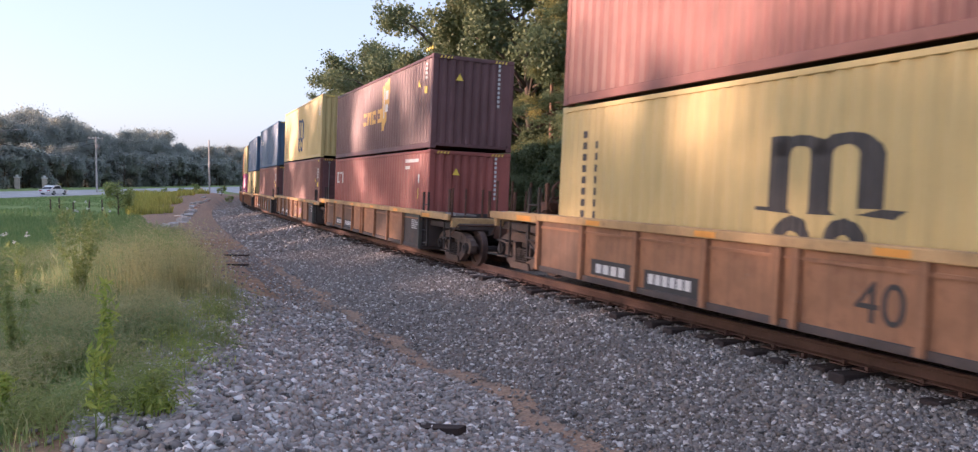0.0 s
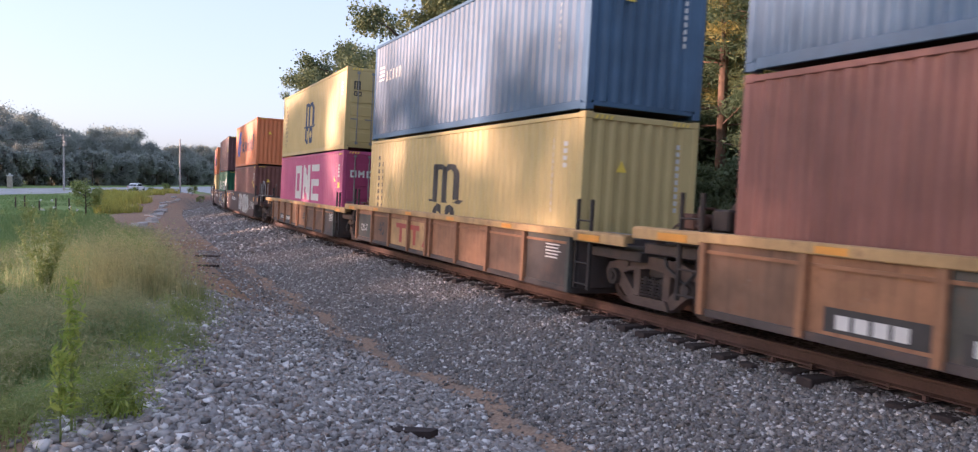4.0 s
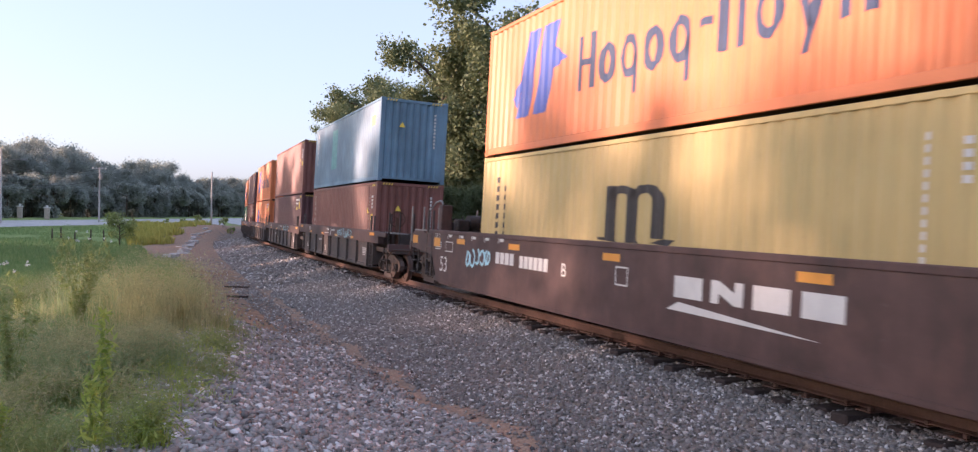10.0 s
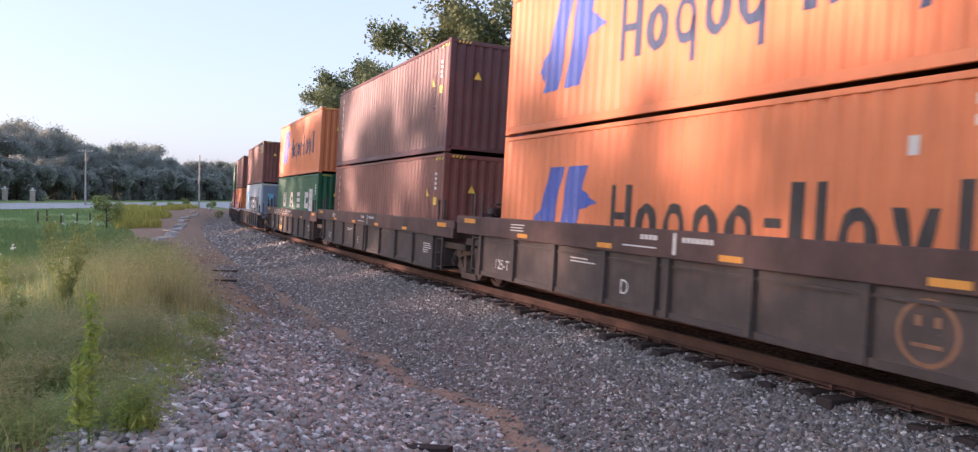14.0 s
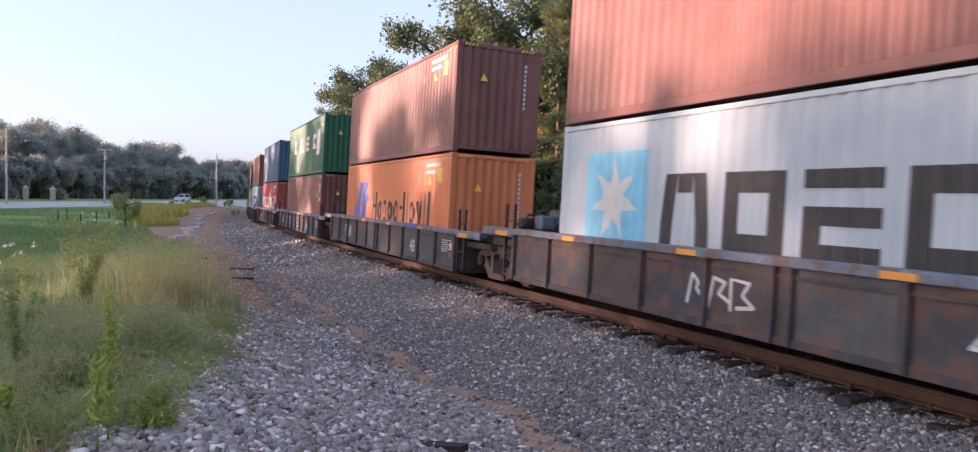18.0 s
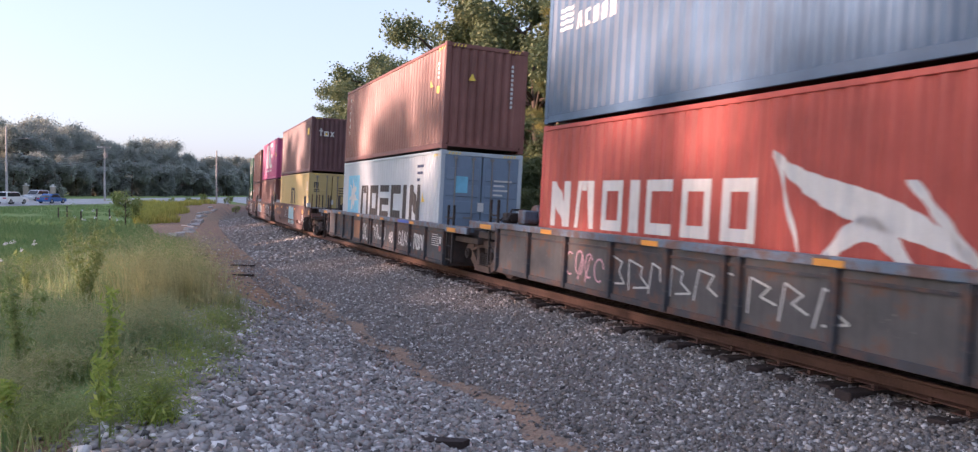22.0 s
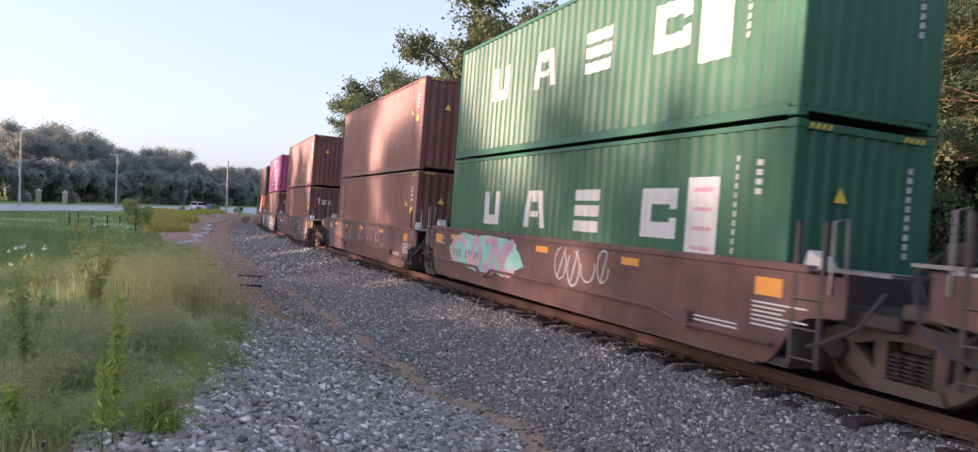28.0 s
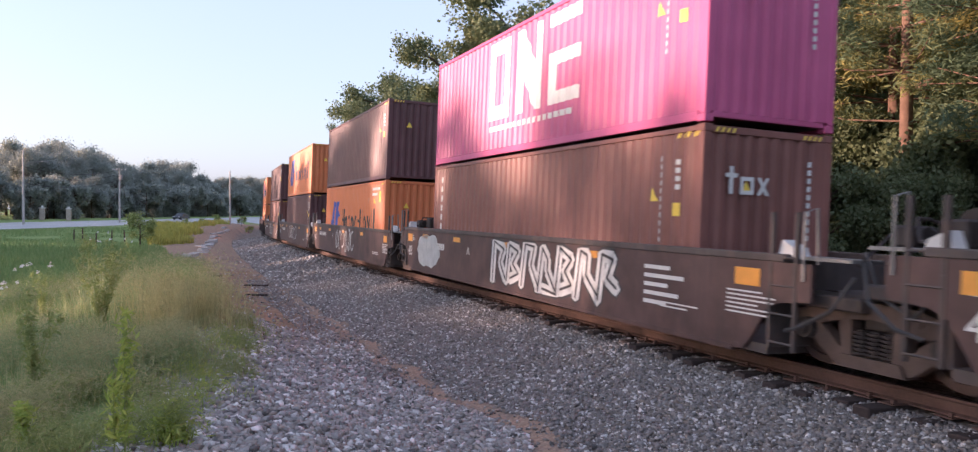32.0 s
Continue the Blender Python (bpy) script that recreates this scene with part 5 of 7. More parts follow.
def endstripes(h):
    v, f = [], []
    for x in (-1.02, 0.62):
        for k in range(4):
            o, a = len(v), x + k * 0.1
            v += [(a, -CL / 2 - 0.004, h - 0.11), (a + 0.045, -CL / 2 - 0.004, h - 0.11), (a + 0.075, -CL / 2 - 0.004, h - 0.04), (a + 0.03, -CL / 2 - 0.004, h - 0.04)]
            f.append((o, o + 1, o + 2, o + 3))
    return v, f


for i, (c, kind, up, low, wu, wl) in enumerate(MAKEUP):
    far = "coupler" if i in FAR_COUPLED else "joint"
    near = "coupler" if i - 1 in FAR_COUPLED else "joint"
    car = well_car(kind, CARWORDS[kind], far, near, EXT[kind], EXT[kind], "well cars of the train", fresh=i in (0, 1, 2, 4))
    CARS.append((car, kind))
    ride(car, c)
    z = FLOOR
    for (colour, marks, doors, h), words, where in ((low, wl, "sunk in a well car"), (up, wu, "stacked on another box")):
        b = container(h, colour, "%s corrugated steel shipping container %s" % (words, where), doors, group="stacked shipping containers")
        shared_marks(b, marks)
        b["rise"] = z
        ride(b, c)
        z += h + 0.028
    # white numbers and stickers on the end that faces the road
    for b, (colour, marks, doors, h) in ((UNITS[-2][0], low), (UNITS[-1][0], up)):
        if not doors and marks:
            tagged(part("marking", once("endcol", lambda: Solid().add(*endcol(1.25, 2.5)).mesh("marking")), M_WHITE, b), kind="stuff")
            part("marking", once("endtri", lambda: Solid().add([(-0.55, -CL / 2 - 0.016, 1.9), (-0.33, -CL / 2 - 0.016, 1.9), (-0.44, -CL / 2 - 0.016, 2.1)], [(0, 1, 2)]).mesh("marking")), M_HAZARD, b, "yellow warning triangle")
        tagged(part("marking", once(("endst", round(h, 2)), lambda: Solid().add(*endstripes(h)).mesh("marking")), M_HAZARD, b, "yellow height stripes"), kind="stuff")


def end_marks(box, polys, material, words=""):
    """Flat painted shapes on the end of a box that faces the road: (x, z)."""
    v, f = [], []
    for poly in polys:
        f.append(tuple(range(len(v), len(v) + len(poly))))
        v += [(a, -CL / 2 - 0.018, b) for a, b in poly]
    tagged(part("marking", Solid().add(v, f).mesh("marking"), material, box, words), kind="stuff")


for i in (19, 24, 25):
    b = UNITS[3 * i + (2 if i == 19 else 1)][0]
    end_marks(b, [rect(-0.75, -0.68, 1.9, 2.3), rect(-0.82, -0.6, 2.14, 2.2)] + ring(-0.55, -0.3, 1.9, 2.16, 0.06) + [rect(-0.24, -0.17, 1.9, 2.16, 0.16), rect(-0.08, -0.01, 1.9, 2.16, -0.16)], M_WHITE, "white block emblem")
for i, (c, kind, up, low, wu, wl) in enumerate(MAKEUP):
    for b, spec in ((UNITS[3 * i + 1][0], low), (UNITS[3 * i + 2][0], up)):
        if spec[2]:
            end_marks(b, bars(0.35, 2.1, (1.0, 0.6, 0.8, 0.5), 0.55, 0.05, 0.13), M_WHITE if spec[2] != "yellow" else M_BLACK)
            end_marks(b, [rect(-0.10, 0.08, 1.25, 1.5), rect(0.45, 0.62, 0.85, 1.02)], M_WHITE, "white paper sticker")
            if spec[2] == "yellow":
                end_marks(b, [rect(-0.95 + 0.09 * k, -0.90 + 0.09 * k, 2.1, 2.36) for k in range(3)] + [rect(-0.95, -0.72, 2.36, 2.4)] + ring(-0.95, -0.82, 1.88, 2.04, 0.035) + ring(-0.80, -0.67, 1.88, 2.04, 0.035), M_BLACK, "black block emblem")
            if spec[2] == "greydoor":
                end_marks(b, [rect(-0.78, -0.42, 1.75, 2.2)], M_CYAN, "blue square emblem")
            if spec[2] == "plum":
                end_marks(b, ring(-0.95, -0.72, 1.95, 2.2, 0.06) + [rect(-0.66, -0.6, 1.95, 2.2), rect(-0.5, -0.44, 1.95, 2.2), rect(-0.6, -0.5, 2.05, 2.14), rect(-0.36, -0.3, 1.95, 2.2), rect(-0.3, -0.16, 2.14, 2.2), rect(-0.3, -0.16, 1.95, 2.01)], M_WHITE, "white block emblem")


# ---------------------------------------------------------------- paint and lettering on the cars' sides
def stroke(pts, w):
    """A brush stroke along points, as quads."""
    out = []
    for (a, b), (c, d) in zip(pts[:-1], pts[1:]):
        l = math.hypot(c - a, d - b) or 1.0
        nx_, ny_ = -(d - b) / l * w / 2, (c - a) / l * w / 2
        out.append([(a - nx_, b - ny_), (c - nx_, d - ny_), (c + nx_, d + ny_), (a + nx_, b + ny_)])
    return out


def scrawl(u0, u1, v0, v1, n, w, seed):
    """Looping spray strokes that spell nothing."""
    r = random.Random(seed)
    out, step = [], (u1 - u0) / n
    for k in range(n):
        u = u0 + k * step
        cx, cy, ru, rv = u + step / 2, (v0 + v1) / 2 + r.uniform(-0.06, 0.06), step * r.uniform(0.36, 0.5), (v1 - v0) / 2 * r.uniform(0.75, 0.98)
        a0, turn = r.uniform(0, 6.28), r.choice((-1, 1)) * r.uniform(3.6, 5.6)
        out += stroke([(cx + ru * math.cos(a0 + turn * j / 9), cy + rv * math.sin(a0 + turn * j / 9)) for j in range(10)], w)
        if r.random() < 0.6:
            out += stroke([(u + step * r.uniform(0.1, 0.4), v0 + r.uniform(0, 0.1)), (u + step * r.uniform(0.5, 0.9), v1 - r.uniform(0, 0.1))], w)
    return out


def blocks(u0, u1, v0, v1, n, w, seed, grow=0.0):
    """Thick angular spray shapes that lean on one another and spell nothing."""
    r = random.Random(seed)
    out, step, h = [], (u1 - u0) / n, v1 - v0
    for k in range(n):
        u, lean = u0 + k * step, r.uniform(-0.18, 0.18) * h
        a, b = v0 + r.uniform(0.0, 0.12) * h, v1 - r.uniform(0.0, 0.10) * h
        pts = [(u, a), (u + lean + 0.12 * step, b), (u + step * r.uniform(0.5, 0.8), b - r.uniform(0.05, 0.25) * h), (u + step * r.uniform(0.35, 0.6), (a + b) / 2), (u + step * r.uniform(0.75, 1.05), a + r.uniform(0.0, 0.3) * h)]
        if r.random() < 0.5:
            pts.append((u + step * 0.25, a + 0.08 * h))
        out += stroke(pts, w + 2 * grow)
        for p in pts:
            q = (w + 2 * grow) * 0.5
            out.append([(p[0] - q, p[1]), (p[0], p[1] - q), (p[0] + q, p[1]), (p[0], p[1] + q)])
    return [[(x, min(max(y, v0 - grow), v1 + grow)) for x, y in poly] for poly in out]


def blob(u0, u1, v0, v1, seed, n=26):
    r = random.Random(seed)
    c = ((u0 + u1) / 2, (v0 + v1) / 2)
    pts = [(c[0] + (u1 - u0) / 2 * r.uniform(0.82, 1.0) * math.cos(6.28319 * k / n), c[1] + (v1 - v0) / 2 * r.uniform(0.78, 1.0) * max(-1, min(1, 1.25 * math.sin(6.28319 * k / n)))) for k in range(n)]
    return [[c, pts[k], pts[(k + 1) % n]] for k in range(n)]


def lines(u, v, n, w, seed, hh=0.022, gap=0.055):
    r = random.Random(seed)
    return [rect(u, u + w * r.uniform(0.55, 1.0), v - k * gap, v - k * gap + hh) for k in range(n)]


def on_car(i, material, polys, label="", out=0.0):
    car, kind = CARS[i]
    q = dict(STYLE[kind])
    q["w"] += out
    ob = part("marking", side_marks(polys, q), material, car, label)
    if len(polys) > 1:
        tagged(ob, kind="stuff")


def word_on_car(i, text, size, u, v, material=None, out=0.006):
    car, kind = CARS[i]
    part("lettering", words_mesh(text, size, STYLE[kind], u, v, out), material or M_WHITE, car)


def digits(u, v, n, w, hh, gap=0.3):
    return [rect(u + k * w * (1 + gap), u + k * w * (1 + gap) + w, v, v + hh) for k in range(n)]


for i, (car, kind) in enumerate(CARS):
    if i > 28:
        continue
    q = STYLE[kind]
    L2 = 2 * q["half"]
    r = random.Random(40 + i)
    if kind in "ACD":
        n = q["ribs"]
        # reflectors along the chord
        tt = q["top"] - (0.02 if kind != "C" else 0.26)
        on_car(i, M_REFLECT, [rect(L2 * f, L2 * f + 0.42, tt - 0.09, tt - 0.01) for f in (0.14, 0.36, 0.58, 0.80)], "yellow reflector strips", 0.065)
        on_car(i, M_WHITE, lines(L2 * 0.93, 0.95 if kind != "C" else 0.9, 5, 0.7, i))
        if kind == "A":
            if i == 4:
                word_on_car(i, "125-T", 0.30, 0.35, 0.5)
                word_on_car(i, "40", 0.55, 2.15, 0.48, M_BLACK)
                on_car(i, P["greengrey"], [rect(0.10, 1.50, 0.31, 1.0)], "grimy green-grey end panel", -0.0025)
                on_car(i, P["chrome_yellow"], [rect(3.30, 4.68, 0.31, 1.0), rect(4.84, 6.20, 0.31, 1.0)], "yellow repainted panels", -0.0025)
                on_car(i, P["red"], [rect(3.7, 4.5, 0.78, 0.90), rect(4.0, 4.2, 0.40, 0.78), rect(4.75, 5.5, 0.78, 0.90), rect(5.05, 5.25, 0.40, 0.78), rect(5.7, 5.9, 0.40, 0.90, 0.4)], "faded red block emblem")
                on_car(i, P["cardark"], [rect(L2 - 1.55, L2 - 0.12, 0.31, 1.0)], "blackened end panel", -0.0025)
                continue
            on_car(i, M_BLACK, [rect(1.9, 3.25, 0.34, 0.60), rect(3.4, 4.75, 0.30, 0.58)], "black number panels", -0.0025)
            on_car(i, M_WHITE, digits(2.05, 0.38, 4, 0.17, 0.15) + digits(3.5, 0.38, 6, 0.13, 0.15))
            on_car(i, P["cardark"], [rect(L2 - 1.55, L2 - 0.12, 0.31, 1.0)], "blackened end panel", -0.0025)
            if i != 1:
                word_on_car(i, "40", 0.62, 7.12, 0.45, M_BLACK)
            if i in (2, 4, 3):
                on_car(i, P["chrome_yellow"], [rect(6.9, 8.05, 0.31, 0.86), rect(8.25, 9.4, 0.31, 0.86)], "yellow repainted panels", -0.0025)
                on_car(i, M_PINKSPRAY, run(7.15, 9.2, 0.45, 0.78, "IIA"))
        if kind == "C":
            word_on_car(i, "125-T", 0.28, 0.72, 0.5)
            word_on_car(i, "BCDEA"[i - 9] if 9 <= i <= 13 else "C", 0.32, 5.25, 0.52)
            on_car(i, M_WHITE, [rect(6.55, 6.62, 1.2, 1.5)] + digits(5.8, 1.38, 4, 0.08, 0.07) + digits(6.75, 1.38, 7, 0.07, 0.07) + lines(5.35, 1.26, 1, 1.1, i), "", 0.062)
            on_car(i, M_WHITE, lines(1.5, 1.42, 3, 0.6, i + 9), "", 0.062)
            on_car(i, M_WHITE, lines(3.75, 0.95, 2, 0.9, i + 3))
            if i == 13:
                on_car(i, M_SILVER, scrawl(2.3, 5.3, 1.2, 1.46, 9, 0.03, 3), "silver spray strokes", 0.064)
                on_car(i, M_GOLD, digits(2.6, 0.42, 9, 0.17, 0.2, 0.25), "rusty gold number bars")
            if i == 11:
                face = [[(10.3 + ro * math.cos(6.28319 * (k + e) / 20), 0.74 + ro * math.sin(6.28319 * (k + e) / 20)) for ro, e in ((0.33, 0), (0.33, 1), (0.285, 1), (0.285, 0))] for k in range(20)]
                face += [rect(10.17, 10.23, 0.80, 0.90), rect(10.37, 10.43, 0.80, 0.90), rect(10.14, 10.46, 0.60, 0.64)]
                on_car(i, P["ochre"], face, "faded orange round spray drawing")
            if i in (10, 9):
                on_car(i, M_SKYPAINT, scrawl(7.9, 10.4, 1.2, 1.48, 8, 0.035, 5 + i), "pale spray strokes", 0.064)
        if kind == "D":
            word_on_car(i, "48", 0.5, {15: 11.1, 16: 10.9, 17: 11.3}.get(i, 9.6), 0.48)
            on_car(i, M_WHITE, lines(L2 - 1.1, 0.95, 6, 0.75, i))
            on_car(i, P["red"], [rect(L2 - 0.5, L2 - 0.34, 0.55, 0.68)])
            on_car(i, M_WHITE, [rect(L2 - 0.5, L2 - 0.34, 0.74, 0.92)])
            gu = {14: (5.6, 6.9), 15: (2.5, 3.6), 16: (1.2, 3.2), 17: (12.2, 13.5), 18: (10.75, 12.1)}[i]
            on_car(i, M_WHITE, blocks(gu[0], gu[1], 0.46, 0.92, 3 if i == 14 else 5, 0.05, 70 + i), "white spray strokes")
            if i == 18:
                on_car(i, M_WHITE, blocks(12.3, 13.35, 0.45, 0.9, 4, 0.075, 9), "white spray strokes")
                on_car(i, P["ochre"], [rect(4.75, 6.0, 0.36, 1.0)], "rusted patch", -0.003)
                on_car(i, M_SILVER, scrawl(6.1, 9.2, 0.4, 1.0, 7, 0.07, 21), "faded grey spray strokes")
            if i in (16, 17):
                on_car(i, M_SILVER, blocks(4.5, 9.2, 0.42, 0.95, 9, 0.03, 30 + i), "faded grey spray strokes")
                on_car(i, M_PINKSPRAY, scrawl(3.0, 4.3, 0.4, 0.9, 4, 0.03, 60 + i))
            on_car(i, M_NAVY, [rect(L2 * 0.72, L2 * 0.80, 1.16, 1.24)], "blue repainted chord", 0.066)
    else:
        on_car(i, M_REFLECT, [rect(L2 * f, L2 * f + 0.5, q["top"] - 0.30, q["top"] - 0.18) for f in (0.10, 0.27, 0.48, 0.72)], "yellow reflector strips")
        on_car(i, M_WHITE, lines(L2 * 0.955, 0.95, 6, 0.9, i) + lines(L2 * 0.86, 0.62, 2, 1.0, i + 1) + lines(0.2, 1.2, 4, 0.6, i + 2))
        if kind == "B":
            word_on_car(i, "53", 0.54, 0.6 if i == 8 else 0.2, 0.50)
            word_on_car(i, {6: "A", 7: "C", 8: "B"}[i], 0.34, 6.85, 0.85)
            on_car(i, M_WHITE, digits(4.0, 0.9, 4, 0.19, 0.24, 0.22) + digits(5.15, 0.88, 6, 0.17, 0.24, 0.2))
            on_car(i, M_WHITE, ring(0.95, 1.45, 1.0, 1.25, 0.02) + ring(8.6, 8.95, 0.85, 1.15, 0.025))
            on_car(i, M_WHITE, sum([[rect(1.1 + 0.75 * k, 1.13 + 0.75 * k, 1.32, 1.46), rect(1.17 + 0.75 * k, 1.36 + 0.75 * k, 1.36, 1.46)] for k in range(5)], []))
            word_on_car(i, "125 T", 0.16, 0.15, 1.32)
            if i == 8:
                on_car(i, M_WHITE, run(10.1, 13.0, 0.82, 1.12, "oHbo") + [[(9.95, 0.64), (12.7, 0.58), (10.2, 0.76)]], "white emblem")
                on_car(i, M_SKYPAINT, scrawl(2.3, 3.7, 0.75, 1.15, 5, 0.07, 4), "turquoise spray strokes")
            if i == 7:
                on_car(i, M_GOLD, blob(8.2, 14.6, 0.28, 1.5, 5), "gold spray-painted patch", -0.001)
                on_car(i, M_WHITE, blocks(9.0, 13.9, 0.34, 1.40, 6, 0.24, 15, 0.07), "white spray outline", 0.001)
                on_car(i, M_NAVYSPRAY, blocks(9.0, 13.9, 0.34, 1.40, 6, 0.24, 15), "navy spray blocks", 0.004)
                on_car(i, M_WHITE, [rect(15.0, 16.6, 0.95 - 0.09 * k, 1.0 - 0.09 * k) for k in range(4)])
            if i == 6:
                on_car(i, M_WHITE, blocks(8.9, 14.3, 0.34, 1.42, 5, 0.32, 24, 0.06), "white spray outline", 0.0)
                on_car(i, M_BLACK, blocks(8.9, 14.3, 0.34, 1.42, 5, 0.32, 24), "black spray edge", 0.002)
                on_car(i, M_SILVER, blocks(8.9, 14.3, 0.36, 1.40, 5, 0.24, 24), "silver spray blocks", 0.004)
                on_car(i, M_WHITE, scrawl(14.9, 16.6, 0.7, 1.1, 6, 0.035, 2), "white spray strokes")
        if kind == "E":
            on_car(i, P["chrome_yellow"] if i == 20 else P["ochre"], digits(1.3, 0.75, 4, 0.12, 0.2, 0.7) + digits(2.35, 0.75, 6, 0.11, 0.2, 0.7), "faded ochre number bars")
            part("air_pipe", once("epipe", lambda: Solid().tube([(-1.56, 6.2, 0.62), (-1.56, 3.2, 0.62), (-1.56, 2.9, 0.45), (-1.56, 2.6, 0.45), (-1.56, 2.3, 0.62), (-1.56, -3.9, 0.62), (-1.56, -4.6, 0.5), (-1.56, -6.3, 0.5)], 0.03, 6).box(-1.6, -1.5, -4.75, -4.55, 0.45, 0.68).mesh("air_pipe")), P["carred"], car)
            if i == 21:
                on_car(i, M_SILVER, scrawl(1.4, 6.5, 0.42, 1.3, 7, 0.17, 33), "pale grey spray strokes")
                word_on_car(i, "D", 0.3, 3.4, 0.85)
            if i == 22:
                on_car(i, M_MINT, blob(0.9, 5.9, 0.5, 1.40, 8), "mint spray-painted patch")
                on_car(i, M_PINKSPRAY, scrawl(1.4, 5.4, 0.55, 1.35, 4, 0.16, 8), "pink spray strokes", 0.003)
                on_car(i, M_SILVER, scrawl(7.0, 9.0, 0.7, 1.35, 4, 0.03, 12))
            if i == 20:
                on_car(i, M_SILVER, blob(0.3, 4.8, 0.5, 1.38, 3), "grey painted-over patch")
                on_car(i, M_SILVER, scrawl(7.2, 11.5, 0.45, 1.3, 6, 0.08, 5), "grey spray strokes")
            if i == 19:
                on_car(i, M_WHITE, blocks(7.3, 9.2, 0.40, 1.30, 3, 0.36, 4, 0.07), "white spray outline")
                on_car(i, M_SKYPAINT, blocks(7.3, 9.2, 0.40, 1.30, 3, 0.36, 4), "sky-blue spray blocks", 0.003)
                on_car(i, M_WHITE, blocks(7.3, 9.2, 0.42, 1.28, 3, 0.04, 4), "white spray creases", 0.006)
                on_car(i, M_SILVER, scrawl(5.2, 6.9, 0.6, 1.3, 4, 0.025, 7))
            if i == 23:
                on_car(i, M_PINKSPRAY, scrawl(6.0, 10.0, 0.75, 1.4, 6, 0.03, 9), "pale spray strokes")
                on_car(i, M_SILVER, scrawl(0.6, 4.8, 0.7, 1.35, 8, 0.018, 19))
        if kind == "F":
            word_on_car(i, "48", 0.42, 0.15, 0.62)
            on_car(i, M_WHITE, digits(1.6, 0.9, 4, 0.15, 0.17) + digits(2.5, 0.9, 6, 0.13, 0.17))
            word_on_car(i, "EABCD"[i - 24] if i != 24 else "A", 0.28, 5.2, 0.88)
            if i == 25:
                on_car(i, M_SILVER, blob(1.0, 3.2, 0.35, 1.3, 6), "grey painted-over patch")
                on_car(i, M_BLACK, blocks(6.9, 12.3, 0.34, 1.32, 7, 0.26, 41, 0.05), "black spray outline")
                on_car(i, M_WHITE, blocks(6.9, 12.3, 0.34, 1.32, 7, 0.26, 41), "white spray blocks", 0.003)
                on_car(i, M_BLACK, blocks(6.9, 12.3, 0.36, 1.30, 7, 0.05, 41), "dark spray creases", 0.006)
                on_car(i, M_WHITE, lines(12.9, 1.1, 5, 1.0, 8, 0.06, 0.13))
            if i == 24:
                on_car(i, M_WHITE, blocks(8.75, 11.5, 0.36, 1.34, 4, 0.30, 44, 0.035), "white spray outline", 0.003)
                on_car(i, M_BLACK, blocks(8.75, 11.5, 0.36, 1.34, 4, 0.30, 44), "black spray blocks", 0.006)
                for text, u, v in (("INDUSTRY", 11.85, 1.10), ("NATURE", 12.5, 0.90), ("LIKE SOME", 11.95, 0.70), ("KINDA", 12.15, 0.47)):
                    word_on_car(i, text, 0.19, 11.8 + (u - 11.85) * 0.75, v)
            if i > 25:
                on_car(i, M_SILVER, scrawl(6.0, 10.0, 0.4, 1.3, 6, 0.08, 50 + i), "grey spray strokes")

# ================================================================ the road and what drives on it
def road_point(a, q, lift=0.0):
    x, y = ROAD_AT[0] + a * ROAD_TO[0] - q * ROAD_TO[1], ROAD_AT[1] + a * ROAD_TO[1] + q * ROAD_TO[0]
    return Vector((x, y, height1(x, y) + lift))


so = Solid()
qs, aa = [-3.2, -0.2, 3.0, 6.2, 9.5], list(np.arange(-110, 260, 4.0))
v = [road_point(a, q, 0.05) for a in aa for q in qs]
nq = len(qs)
f = [(i * nq + j, i * nq + j + 1, (i + 1) * nq + j + 1, (i + 1) * nq + j) for i in range(len(aa) - 1) for j in range(nq - 1)]
rd = part("road", so.add(v, f), M_ROAD, None)
tagged(rd, "pale worn asphalt road beyond the meadow", "road", kind="structure")
M_LINE = plain("road_line_paint", (0.62, 0.60, 0.52), 0.7)
for q in (-2.9, 3.0, 9.2):
    so = Solid()
    v = [road_point(a, q + e, 0.065) for a in aa for e in (-0.07, 0.07)]
    part("lane_line", so.add(v, [(2 * i, 2 * i + 1, 2 * i + 3, 2 * i + 2) for i in range(len(aa) - 1)]), M_LINE, rd)

M_TYRE = plain("tyre_rubber", (0.02, 0.02, 0.02), 0.85)
M_GLASS = plain("dark_car_glass", (0.03, 0.035, 0.04), 0.1, 0.0, 0.1, 4.0, 0)
M_LAMP = plain("tail_lamp_red", (0.35, 0.02, 0.02), 0.3, 0, 0.1, 4.0, 0)
M_HEADLAMP = plain("clear_lamp", (0.7, 0.7, 0.68), 0.15, 0, 0.1, 4.0, 0)


